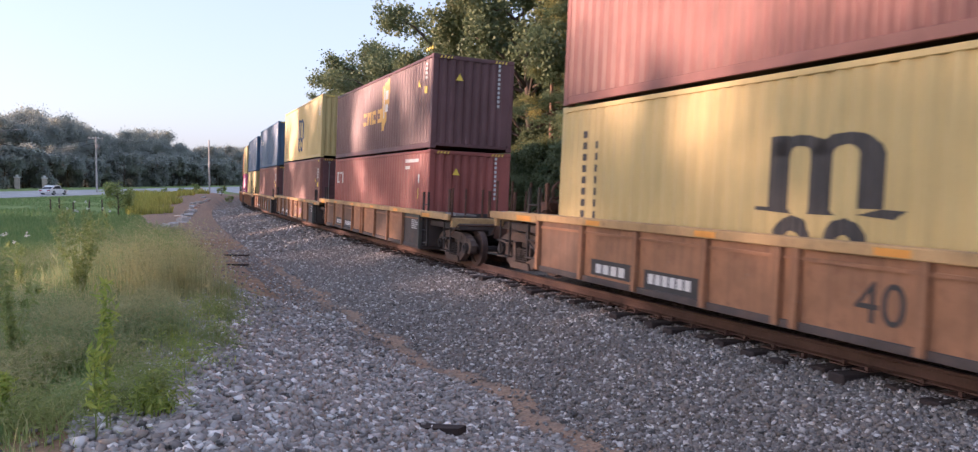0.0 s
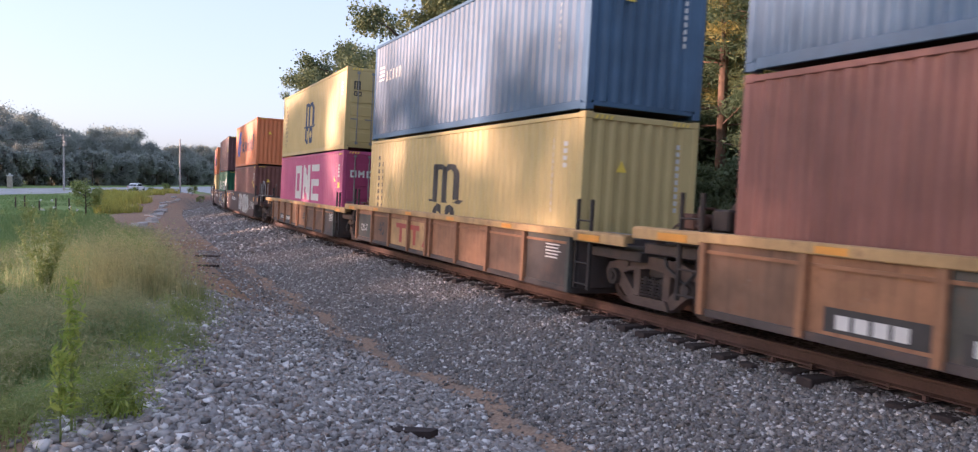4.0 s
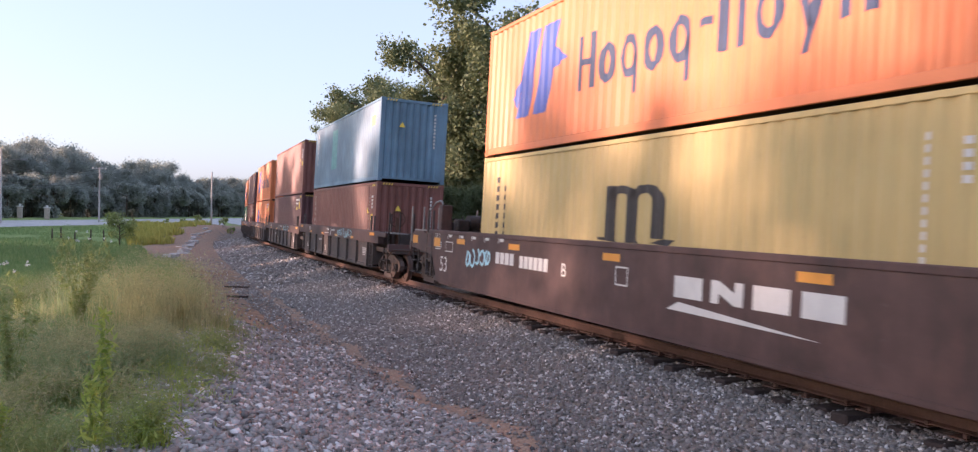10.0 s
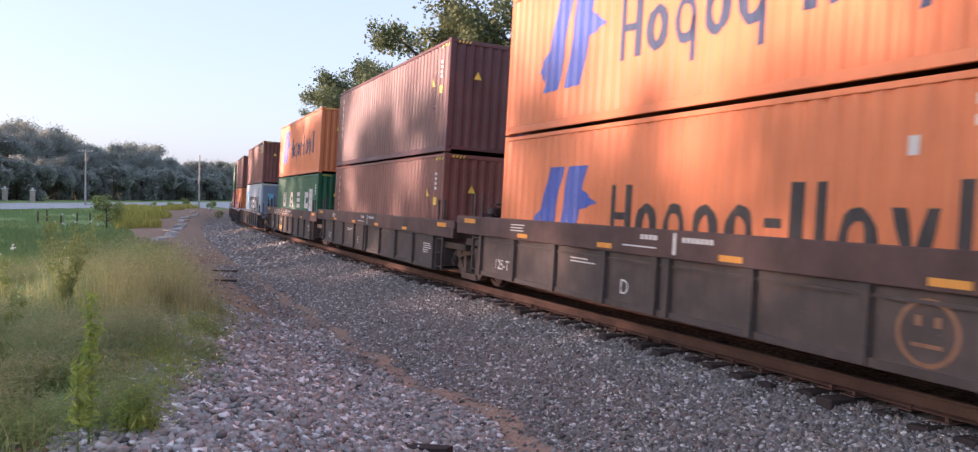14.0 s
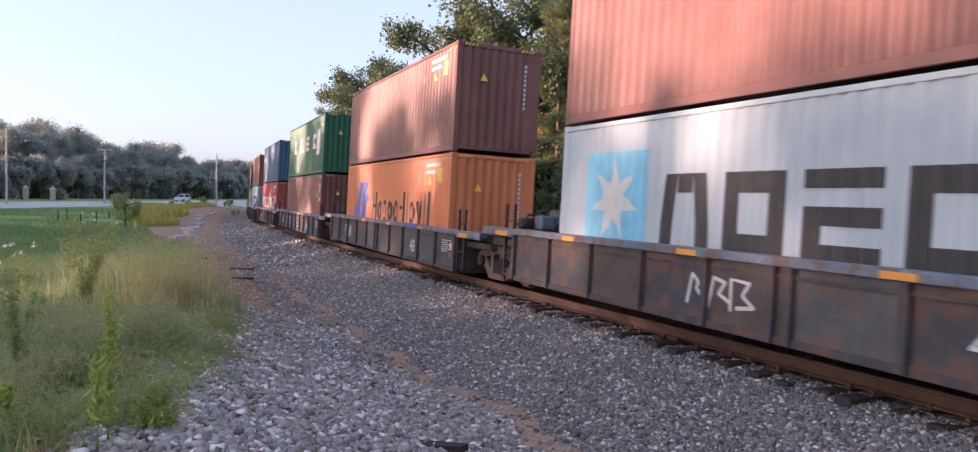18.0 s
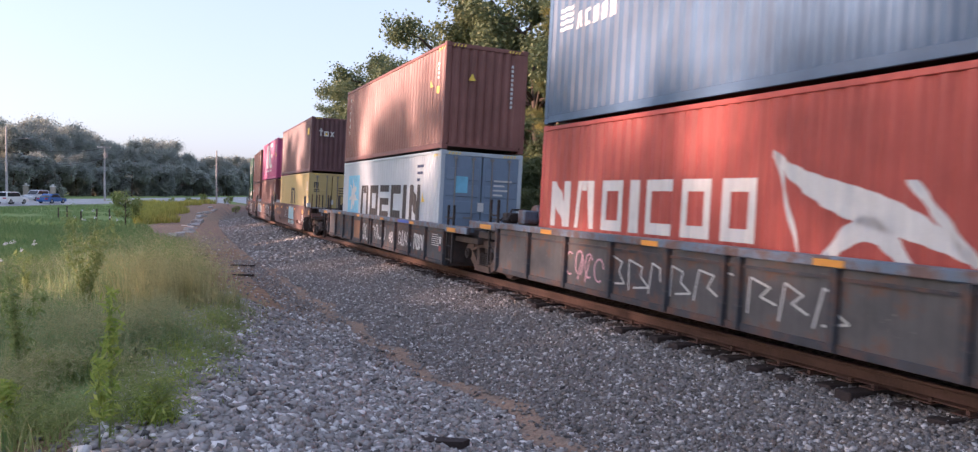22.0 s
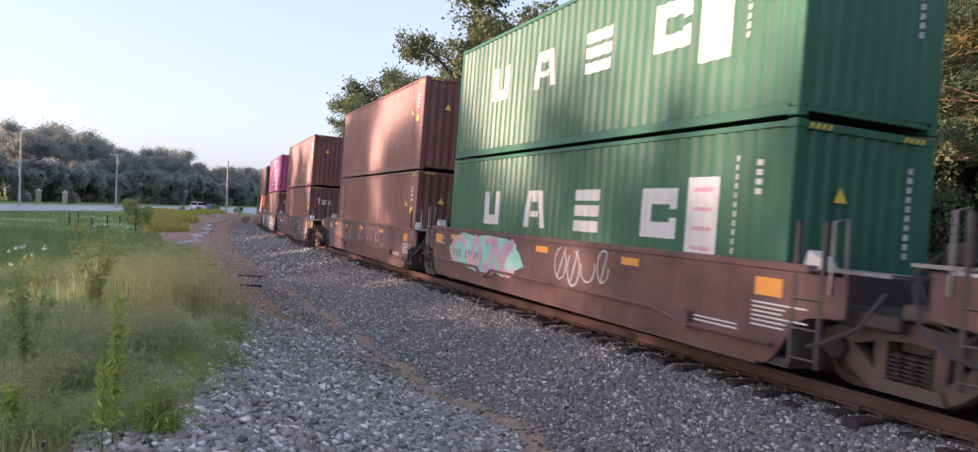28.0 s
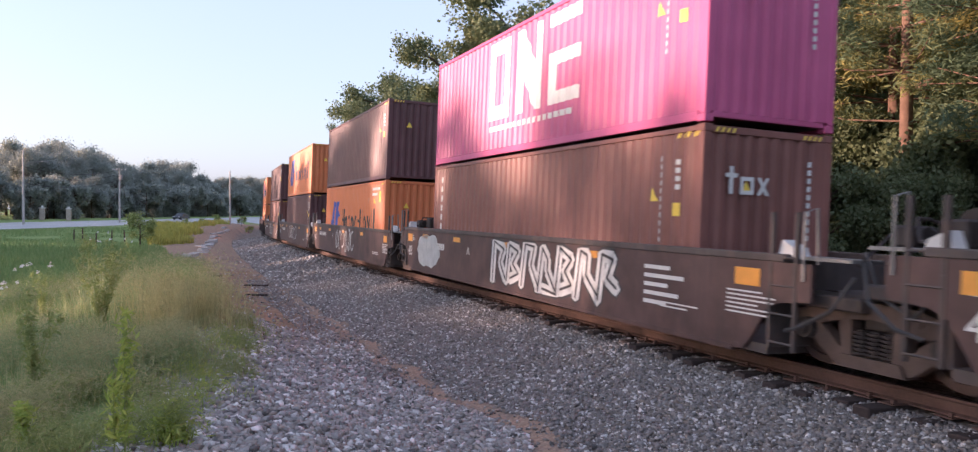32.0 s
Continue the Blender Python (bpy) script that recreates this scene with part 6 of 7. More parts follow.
def road_car(colour, words, suv=False):
    """A parked-size car: y ahead."""
    c = thing("car", words, "car", "cars on the road")
    pm = plain("car_paint", colour, 0.25, 0.1, 0.08, 4.0, 0)
    hood, roof = (0.95, 1.68) if suv else (0.82, 1.45)
    so = Solid().prism([(-2.25, 0.28), (2.25, 0.28), (2.3, 0.55), (2.2, hood - 0.12), (1.2, hood), (-1.7, hood + 0.06), (-2.25, hood), (-2.32, 0.5)], -0.9, 0.9)
    body = part("body", so, pm, c)
    if suv:
        cab = [(-2.1, hood), (1.15, hood), (0.45, roof - 0.04), (0.1, roof), (-1.7, roof), (-2.05, roof - 0.1)]
    else:
        cab = [(-1.8, hood + 0.04), (1.15, hood), (0.35, roof - 0.03), (-0.1, roof), (-0.9, roof - 0.02)]
    part("cabin", Solid().prism(cab, -0.76, 0.76), pm, c)
    g = [(cab[0][0] + 0.25, hood + 0.08), (cab[1][0] - 0.2, hood + 0.08), (cab[2][0] - 0.05, roof - 0.12), (cab[-1][0] + 0.15, roof - 0.14)]
    for x in (-0.765, 0.765):
        part("side_window", Solid().prism(g, min(x, x * 1.01), max(x, x * 1.01)), M_GLASS, c)
    part("rear_window", Solid().prism([(cab[0][0] - 0.03, hood + 0.1), (cab[0][0] + 0.04, hood + 0.08), (cab[-1][0] + 0.0, roof - 0.1), (cab[-1][0] - 0.06, roof - 0.1)], -0.66, 0.66), M_GLASS, c)
    part("windscreen", Solid().prism([(cab[1][0] - 0.02, hood + 0.05), (cab[1][0] + 0.04, hood + 0.05), (cab[2][0] + 0.05, roof - 0.09), (cab[2][0] - 0.02, roof - 0.09)], -0.68, 0.68), M_GLASS, c)
    for x in (-0.62, 0.62):
        part("tail_lamp", Solid().box(x - 0.2, x + 0.2, -2.34, -2.26, hood - 0.22, hood - 0.06), M_LAMP, c)
        part("headlamp", Solid().box(x - 0.2, x + 0.2, 2.2, 2.29, 0.6, 0.72), M_HEADLAMP, c)
        for y in (-1.4, 1.42):
            w = part("wheel", Solid().disc((0, 0, 0), 0.33, 0.11, 20, "x"), M_TYRE, c, m=Matrix.Translation((math.copysign(0.8, x), y, 0.33)))
            part("rim", Solid().disc((math.copysign(0.112, x), 0, 0), 0.2, 0.006, 14, "x"), M_GALV, w)
    return c


# each car: paint, build, lane, and how far along the road it is at given seconds
LANE_A, LANE_B = -0.2, 6.0


def drive(c, q, keys, back=False):
    ts = [k[0] for k in keys]
    ps = [k[1] for k in keys]
    rows = []
    for t in range(0, 33):
        if t <= ts[0]:
            a = ps[0] + (ps[1] - ps[0]) / (ts[1] - ts[0]) * (t - ts[0])
        elif t >= ts[-1]:
            a = ps[-1] + (ps[-1] - ps[-2]) / (ts[-1] - ts[-2]) * (t - ts[-1])
        else:
            a = float(np.interp(t, ts, ps))
        a = max(-2000.0, min(2000.0, a))
        p = road_point(a, q, 0.06)
        p.z = float(np.interp(a, [-110, 256], [p.z, p.z]))
        way = math.degrees(math.atan2(-ROAD_TO[0], ROAD_TO[1])) + (180 if back else 0)
        rows.append((float(t), pose(p.x, p.y, p.z, 0, 0, way)))
    return rows


TRAFFIC = [
    (road_car((0.75, 0.75, 0.74), "white saloon car driving away on the road"), LANE_A, [(0, 11.4), (1, 20.5), (4.5, 54.8)], False),
    (road_car((0.62, 0.64, 0.66), "silver sport utility car coming along the road", True), LANE_B, [(16.5, 89.5), (18, 67.9), (19, 54.3), (21, 28.3), (22, 14.9)], True),
    (road_car((0.06, 0.14, 0.36), "blue saloon car driving away on the road"), LANE_A, [(21, 0.0), (22, 8.9), (23, 17.5), (24, 26.4), (25.5, 40.4)], False),
    (road_car((0.78, 0.78, 0.77), "white sport utility car driving away on the road", True), LANE_A, [(22, -0.3), (23, 8.4), (24, 17.2), (25, 25.7), (28, 56.4)], False),
    (road_car((0.04, 0.045, 0.05), "dark saloon car coming along the road"), LANE_B, [(31, 73.4), (32, 60.0)], True),
]


# ================================================================ poles, wires, posts
def place_px(az_deg, dist):
    """A place on the ground in a direction from the camera, degrees to the right of the line's heading."""
    a = radians(az_deg)
    x, y = math.sin(a) * dist, math.cos(a) * dist
    return Vector((x, y, height1(x, y)))


def utility_pole(at, h, words, arm=None, transformer=False):
    p = thing("utility_pole", words, "utility pole", m=Matrix.Translation(at))
    part("shaft", Solid().tube([(0, 0, -0.3), (0, 0, h * 0.5), (0.04, 0, h)], 0.17, 10, 0.11), M_POLE, p)
    if arm == "cross":
        part("crossarm", Solid().box(-1.1, 1.1, -0.06, 0.06, h - 0.35, h - 0.22, 0.01), M_POLE, p)
        for x in (-1.0, -0.4, 0.4, 1.0):
            part("insulator", Solid().disc((x, 0, h - 0.13), 0.06, 0.09, 8, "z"), M_WHITE, p)
    if arm == "lamp":
        part("lamp_arm", Solid().tube([(0, 0, h - 2.2), (1.2, -0.2, h - 1.75), (2.6, -0.4, h - 1.65)], 0.05, 6), M_GALV, p)
        part("lamp_head", Solid().box(2.5, 3.4, -0.55, -0.25, h - 1.72, h - 1.56, 0.05), M_GALV, p)
    if transformer:
        part("transformer", Solid().disc((0.32, 0, h - 1.6), 0.22, 0.42, 14, "z"), M_GALV, p)
    return p


POLE_A = place_px(4.13, 150)
POLE_B = place_px(-2.9, 150)
POLE_C = place_px(-8.43, 133)
utility_pole(POLE_A, 9.6, "bare weathered wooden utility pole by the road")
utility_pole(POLE_B, 9.6, "weathered utility pole with a transformer by the road", "cross", True)
utility_pole(POLE_C, 11.0, "utility pole carrying a street lamp beside the road", "lamp")
for za, zb in ((7.4, 8.6), (6.2, 7.6), (8.6, 9.3)):
    pts = []
    a, b = POLE_C + Vector((0, 0, za)), POLE_B + Vector((0, 0, zb))
    for k in range(13):
        u = k / 12
        p = a.lerp(b, u)
        p.z -= 1.0 * 4 * u * (1 - u)
        pts.append(p)
    w = part("overhead_wire", Solid().tube(pts, 0.035, 4), M_BLACK, None)
    tagged(w, "black sagging overhead wire strung between utility poles", "wire", "overhead wires")
for az, dist, h, lean in ((-5.6, 80, 1.1, 0), (-5.1, 80, 1.2, 0), (-4.3, 76, 1.0, 0), (-3.4, 78, 1.15, 0.05), (-2.6, 80, 1.1, -0.04)):
    at = place_px(az, dist)
    p = thing("fence_post", "weathered wooden fence post standing in the meadow", "fence post", "fence posts", m=Matrix.Translation(at))
    part("post", Solid().tube([(0, 0, -0.2), (lean, 0, h)], 0.07, 7, 0.06), M_BARK, p)
for az, dist in ((-5.9, 158), (-7.4, 160)):
    at = place_px(az, dist)
    p = thing("gate_pillar", "pale masonry gate pillar with a cap beyond the road", "gate pillar", "gate pillars", m=Matrix.Translation(at))
    part("pillar", Solid().box(-0.4, 0.4, -0.4, 0.4, -0.2, 2.0, 0.03), plain("pale_masonry", (0.42, 0.36, 0.30), 0.9), p)
    part("cap", Solid().box(-0.5, 0.5, -0.5, 0.5, 2.0, 2.16, 0.03).disc((0, 0, 2.35), 0.2, 0.16, 10, "z"), M_WHITE, p)

# ================================================================ white concrete rubble and debris beside the line
M_RUBBLE = plain("pale_concrete_rubble", (0.40, 0.38, 0.36), 0.9, 0, 0.25)
r = random.Random(5)
for k in range(34):
    u = k / 33
    s_, d_ = 50 + 62 * u + r.uniform(-1, 1), 7.3 - 1.2 * u + r.uniform(-0.5, 0.5)
    p = beside(s_, d_)
    p.z = height1(p.x, p.y) - 0.05
    a, b, c = r.uniform(0.22, 0.5), r.uniform(0.18, 0.4), r.uniform(0.12, 0.24)
    blk = part("rubble_block", Solid().prism([(-a, -b * 0.7), (a * 0.6, -b), (a, b * 0.3), (a * 0.2, b), (-a * 0.9, b * 0.6)], 0, c, "z"), M_RUBBLE, None, m=Matrix.Translation(p) @ Matrix.Rotation(r.uniform(0, 6), 4, "Z") @ Matrix.Rotation(r.uniform(-0.2, 0.2), 4, "X"))
    tagged(blk, "pale broken slab of concrete rubble on red soil", "rubble", "concrete rubble")
for x, y, l, w in ((2.66, 7.29, 0.32, 0.09), (3.1, 30.0, 0.45, 0.1), (1.7, 34.0, 0.5, 0.12), (2.7, 26, 0.35, 0.08)):
    z = height1(x, y)
    lg = part("wood_scrap", Solid().prism([(-l, -w), (l * 0.8, -w * 0.8), (l, w * 0.5), (-l * 0.7, w)], 0, 0.07, "z"), M_TIE, None, m=Matrix.Translation((x, y, z - 0.005)) @ Matrix.Rotation(-0.5, 4, "Z"))
    tagged(lg, "dark splintered scrap of tie wood on the gravel", "wood scrap", "wood scraps")
WEST = (18.0, 24.5)      # heights of the trees to the west, through which the low sun shines

# ================================================================ leaves and trees
def leaf_cards(centres, size, spread_, per, seed, thin=1.0, droop=0.0):
    """Arrays of small bent leaf sprays round the centres: verts and quads."""
    g = np.random.default_rng(seed)
    n = len(centres) * per
    c = np.repeat(centres, per, 0) + g.normal(0, 1, (n, 3)) * spread_
    a = g.normal(0, 1, (n, 3))
    a /= np.linalg.norm(a, axis=1)[:, None]
    a[:, 2] = a[:, 2] * 0.6 - droop
    a /= np.linalg.norm(a, axis=1)[:, None]
    b = np.cross(a, g.normal(0, 1, (n, 3)))
    b /= np.linalg.norm(b, axis=1)[:, None] + 1e-9
    s = size * g.uniform(0.55, 1.3, (n, 1))
    v = np.stack([c - a * s * 0.5, c + b * s * 0.5 * thin, c + a * s * 0.6, c - b * s * 0.5 * thin], 1).reshape(-1, 3)
    f = np.arange(4 * n).reshape(n, 4)
    return v, f


def broad_tree_meshes(h, seed, leaf=0.34, clumps=150, per=70, wide=0.36, low=0.18, puff=0.026):
    """Trunk with limbs, and a ragged crown in lobes."""
    g = np.random.default_rng(seed)
    wood = Solid()
    top = np.array([g.normal(0, 0.03) * h, g.normal(0, 0.03) * h, h * 0.82])
    trunk = [(0, 0, -0.4), (top[0] * 0.2, top[1] * 0.2, h * 0.3), (top[0] * 0.6, top[1] * 0.6, h * 0.6), tuple(top)]
    wood.tube(trunk, 0.022 * h, 9, 0.004 * h)
    tips = [top + np.array([0, 0, h * 0.06])]
    for k in range(15):
        z = h * g.uniform(low + 0.05, 0.78)
        a = g.uniform(0, 6.283)
        rad = h * wide * (1.0 - 0.75 * abs(z / h - 0.48)) * g.uniform(0.55, 1.05)
        st = np.array([top[0] * z / h, top[1] * z / h, z])
        en = st + np.array([math.cos(a) * rad, math.sin(a) * rad, h * g.uniform(0.04, 0.20)])
        mid = (st + en) / 2 + np.array([0, 0, h * 0.03])
        wood.tube([tuple(st), tuple(mid), tuple(en)], 0.008 * h, 6, 0.002 * h)
        tips += [en, mid * 0.35 + en * 0.65]
    tips = np.array(tips)
    idx = g.integers(0, len(tips), clumps)
    off = g.normal(0, 1, (clumps, 3))
    off /= np.linalg.norm(off, axis=1)[:, None]
    cc = tips[idx] + off * h * np.array([0.085, 0.085, 0.06]) * g.uniform(0.4, 1.25, (clumps, 1))
    cc[:, 2] = np.clip(cc[:, 2], h * low, h * 1.02)
    v, f = leaf_cards(cc, leaf, h * puff, per, seed + 1)
    me = mesh_np("crown", v, f)
    me.materials.append(None)
    me.attributes.new("tone", "FLOAT", "POINT").data.foreach_set("value", np.repeat(g.random(clumps), per * 4).astype(np.float32))
    return wood.mesh("trunk", True), me


def pine_tree_meshes(h, seed, per=300, low=0.2):
    g = np.random.default_rng(seed)
    wood = Solid()
    lean = g.normal(0, 0.02, 2) * h
    wood.tube([(0, 0, -0.4), (lean[0] * 0.4, lean[1] * 0.4, h * 0.5), (lean[0], lean[1], h * 0.98)], 0.013 * h, 9, 0.003 * h)
    cc = [np.array([lean[0], lean[1], h])]
    z = h * low
    while z < h * 0.97:
        u = (z / h - low) / (1 - low)
        rad = h * (0.20 * (1 - u) ** 0.7 + 0.03) * g.uniform(0.6, 1.1)
        for k in range(int(g.integers(3, 6))):
            if g.random() < 0.25:
                continue
            a = g.uniform(0, 6.283)
            st = np.array([lean[0] * z / h, lean[1] * z / h, z])
            en = st + np.array([math.cos(a) * rad, math.sin(a) * rad, rad * g.uniform(-0.05, 0.35)])
            wood.tube([tuple(st), tuple((st + en) / 2 - np.array([0, 0, 0.04 * rad])), tuple(en)], 0.0022 * h, 5, 0.0006 * h)
            for q in (0.45, 0.75, 1.0):
                cc.append(st + (en - st) * q + np.array([0, 0, 0.12]) + g.normal(0, 0.12, 3))
        z += h * g.uniform(0.03, 0.055)
    v, f = leaf_cards(np.array(cc), 0.28, np.array([0.34, 0.34, 0.20]), per, seed + 1, 0.16, -0.15)
    me = mesh_np("crown", v, f)
    me.materials.append(None)
    # cubed, so only a few clumps reach the painted-in sunlit gold
    me.attributes.new("tone", "FLOAT", "POINT").data.foreach_set("value", np.repeat(g.random(len(cc)) ** 3, per * 4).astype(np.float32))
    return wood.mesh("trunk", True), me


def plant_tree(meshes, at, turn, scale, words, bark, leaves, name="tree", category="tree", group=""):
    t = thing(name, words, category, group, m=Matrix.Translation(at) @ Matrix.Rotation(turn, 4, "Z") @ Matrix.Scale(scale, 4))
    part("trunk", meshes[0], bark, t)
    part("crown", meshes[1], leaves, t)
    return t


def base_at(s, d):
    p = beside(s, d)
    p.z = height1(p.x, p.y) - 0.05
    return p


BROAD = [broad_tree_meshes(20.0, 11 + k, 0.25, 230, 100, 0.38, 0.18, 0.021) for k in range(3)]
PINES = [pine_tree_meshes(20.0, 31 + k) for k in range(3)]
# behind the train
r = random.Random(3)
for s_, d_, h, k in ((99, -13.2, 17.6, 2), (93, -14.0, 20.2, 0), (86, -13.5, 17.6, 1), (79, -12.5, 15.8, 2), (71, -14.5, 17.2, 0), (63, -14.0, 17.6, 1), (56, -15.5, 18.6, 2), (82, -22, 16.5, 1), (68, -24, 18, 2), (49, -16, 17.5, 0), (110, -13, 15.0, 2), (100, -24, 15, 1), (128, -16, 13, 0), (140, -20, 14, 1)):
    plant_tree(BROAD[k], base_at(s_, d_), r.uniform(0, 6), h / 20.0, "tall leafy hardwood tree behind the railway track", M_BARK, M_LEAF, "hardwood_tree", "tree", "trees behind the track")
for s_, d_, h, k in ((44, -15, 15.5, 0), (40, -18, 16, 1), (36, -14.5, 14.0, 2), (33, -19, 19, 0), (30, -15, 18.5, 1), (27, -19, 21, 2), (24.5, -14, 19.5, 0), (21.5, -17.5, 22, 1), (18.5, -14.5, 20, 2), (16, -19, 22, 0), (13, -15, 21, 1), (10, -18, 21, 2), (7, -14.5, 20, 0), (3.5, -17, 21, 1), (47, -23, 20, 2), (37, -25, 21, 0), (29, -26, 22, 1), (20, -26, 22, 2), (12, -26, 22, 0), (52, -21, 19, 1), (0, -20, 21, 2)):
    plant_tree(PINES[k], base_at(s_, d_), r.uniform(0, 6), h / 20.0, "tall pine tree with a bare lower trunk behind the track", M_PINEBARK, M_PINE, "pine_tree", "tree", "pines behind the track")
SHRUB = [broad_tree_meshes(5.0, 51 + k, 0.14, 170, 150, 0.48, 0.02, 0.055) for k in range(2)]
for k in range(120):
    s_, d_ = -8 + 118 * (k + r.random()) / 120, -(9.5 + 9 * ((k * 0.618) % 1))
    plant_tree(SHRUB[k % 2], base_at(s_, d_), r.uniform(0, 6), r.uniform(0.4, 0.95) if d_ > -15 else r.uniform(0.7, 1.3), "dark leafy undergrowth shrub below the trees", M_BARK, M_LEAF, "shrub", "shrub", "undergrowth behind the track")

# the wood beyond the road, and on round to the west
FAR = [broad_tree_meshes(16.0, 71 + k, 0.30, 260, 120, 0.40, 0.0, 0.046) for k in range(3)]
SPARSE = [broad_tree_meshes(16.0, 101 + k, 0.4, 78, 50, 0.42, 0.05, 0.03) for k in range(2)]
for k in range(176):
    row = k % 4
    a = -200 + k * 3.2 + r.uniform(-1.5, 1.5)
    q = 27 + 11 * row + r.uniform(-4, 4)
    x, y = ROAD_AT[0] + a * ROAD_TO[0] - q * ROAD_TO[1], ROAD_AT[1] + a * ROAD_TO[1] + q * ROAD_TO[0]
    az = math.degrees(math.atan2(x, y))
    dist = math.hypot(x, y)
    if az < -10.5:
        h = r.uniform(*WEST) * float(np.interp(az, [-58, -42, -25, -12], [1.0, 0.88, 0.72, 0.6]))
        if row == 2:
            h = r.uniform(13.2, 15.2) * float(np.interp(az, [-50, -35, -20], [1.0, 0.85, 0.6]))
        if row > 2:
            continue
    else:
        el = 1.07 * float(np.interp(az, [-10.5, -8.5, -6, -4.4, -3, -1.5, 0.2, 1.5, 2.7, 4.6, 6.2, 12], [4.0, 4.0, 4.1, 3.8, 2.85, 2.8, 3.3, 2.7, 2.0, 2.4, 2.1, 1.8]))
        h = (dist * math.tan(radians(el)) + 1.9 - height1(x, y)) * (0.62, 0.9, 0.97, 1.0)[row] * r.uniform(0.88, 1.03)
    # crowns take the leaf colour that has haze mixed in
    plant_tree(FAR[k % 3] if az > -10.5 or row == 2 else SPARSE[k % 2], Vector((x, y, height1(x, y) - 0.2)), r.uniform(0, 6), h / 16.0, "leafy tree in the wood beyond the road", M_BARK, M_HAZELEAF, "tree", "tree", "wood beyond the road")
UNDER = broad_tree_meshes(6.0, 97, 0.32, 190, 75, 0.55, 0.0, 0.05)
for k in range(92):
    a = -60 + k * 3.2 + r.uniform(-1.5, 1.5)
    q = r.uniform(18, 27)
    x, y = ROAD_AT[0] + a * ROAD_TO[0] - q * ROAD_TO[1], ROAD_AT[1] + a * ROAD_TO[1] + q * ROAD_TO[0]
    plant_tree(UNDER, Vector((x, y, height1(x, y) - 0.6)), r.uniform(0, 6), r.uniform(0.85, 1.45), "dark leafy undergrowth at the foot of the wood", M_BARK, M_HAZELEAF, "shrub", "shrub", "undergrowth beyond the road")
for k in range(44):
    s_, d_ = -12 + 3.6 * k + r.uniform(-1, 1), -r.uniform(28, 40)
    plant_tree(FAR[k % 3], base_at(s_, d_), r.uniform(0, 6), r.uniform(13, 18) / 16.0, "dense leafy tree deep in the wood behind the track", M_BARK, M_LEAF, "hardwood_tree", "tree", "trees behind the track")
SMALL = broad_tree_meshes(3.0, 91, 0.10, 95, 42, 0.46, 0.03, 0.06)
p = place_px(-1.65, 72)
plant_tree(SMALL, p, 0.4, 1.0, "small round green sapling in the meadow", M_BARK, M_WEED, "sapling", "sapling")
for az, dist, sc in ((3.2, 150, 0.9), (2.4, 148, 0.7), (4.9, 140, 0.8), (5.4, 120, 0.6), (1.2, 150, 0.6)):
    plant_tree(SMALL, place_px(az, dist), r.uniform(0, 6), sc * 0.7, "low green bush at the edge of the road", M_BARK, M_WEED, "bush", "bush", "roadside bushes")

# ================================================================ weeds and grass
def blades(roots, hmin, hmax, width, seed, bend=0.35):
    """Bent grass blades of two quads from roots (n, 3)."""
    g = np.random.default_rng(seed)
    n = len(roots)
    h = g.uniform(hmin, hmax, (n, 1)) if np.isscalar(hmin) and np.isscalar(hmax) else (hmin + (hmax - hmin) * g.random(n))[:, None]
    a = g.uniform(0, 6.283, n)
    side = np.stack([np.cos(a), np.sin(a), np.zeros(n)], 1) * np.reshape(width, (-1, 1))
    b = g.uniform(0, 6.283, n)
    lean = np.stack([np.cos(b), np.sin(b), np.zeros(n)], 1) * h * bend * g.random((n, 1))
    up = np.array([0, 0, 1.0])
    m = roots + up * h * 0.55 + lean * 0.35
    t = roots + up * h * 0.95 + lean
    v = np.stack([roots - side, roots + side, m + side * 0.8, m - side * 0.8, t + side * 0.15, t - side * 0.15], 1).reshape(-1, 3)
    o = (np.arange(n) * 6)[:, None]
    f = np.concatenate([o + np.array([[0, 1, 2, 3]]), o + np.array([[3, 2, 4, 5]])], 0)
    return v, f


def on_ground(x, y):
    return np.stack([x, y, height(x, y) - 0.01], 1)


def stuff(name, v, f, material, words, category):
    me = mesh_np(name, v, f)
    me.materials.append(material)
    return tagged(new(name, me), words, category, kind="stuff")


g = np.random.default_rng(21)
# low meadow sward near the bank and out to the road
n = 110000
y = 4 + 62 * g.random(n) ** 1.6
s_, d_ = y, 7.0 + 21 * g.random(n) ** 1.1
x = np.interp(s_, _s, _x) - d_
patch = np.array([noise.noise(Vector((a * 0.45, b * 0.3, 3))) for a, b in zip(x, y)])
edge = sward(y) + 0.35 + 0.35 * np.sin(y * 1.1)
keep = (d_ > edge) & (patch > -0.42)
x, y, patch = x[keep], y[keep], patch[keep]
hh = 0.08 + 0.22 * np.clip(patch + 0.4, 0, 1) + 0.003 * y
v, f = blades(on_ground(x, y), hh * 0.6, hh * 1.3, 0.0022 + 0.00045 * y, 5)
stuff("meadow_grass", v, f, M_GRASS, "uneven green meadow grass beside the railway", "grass")

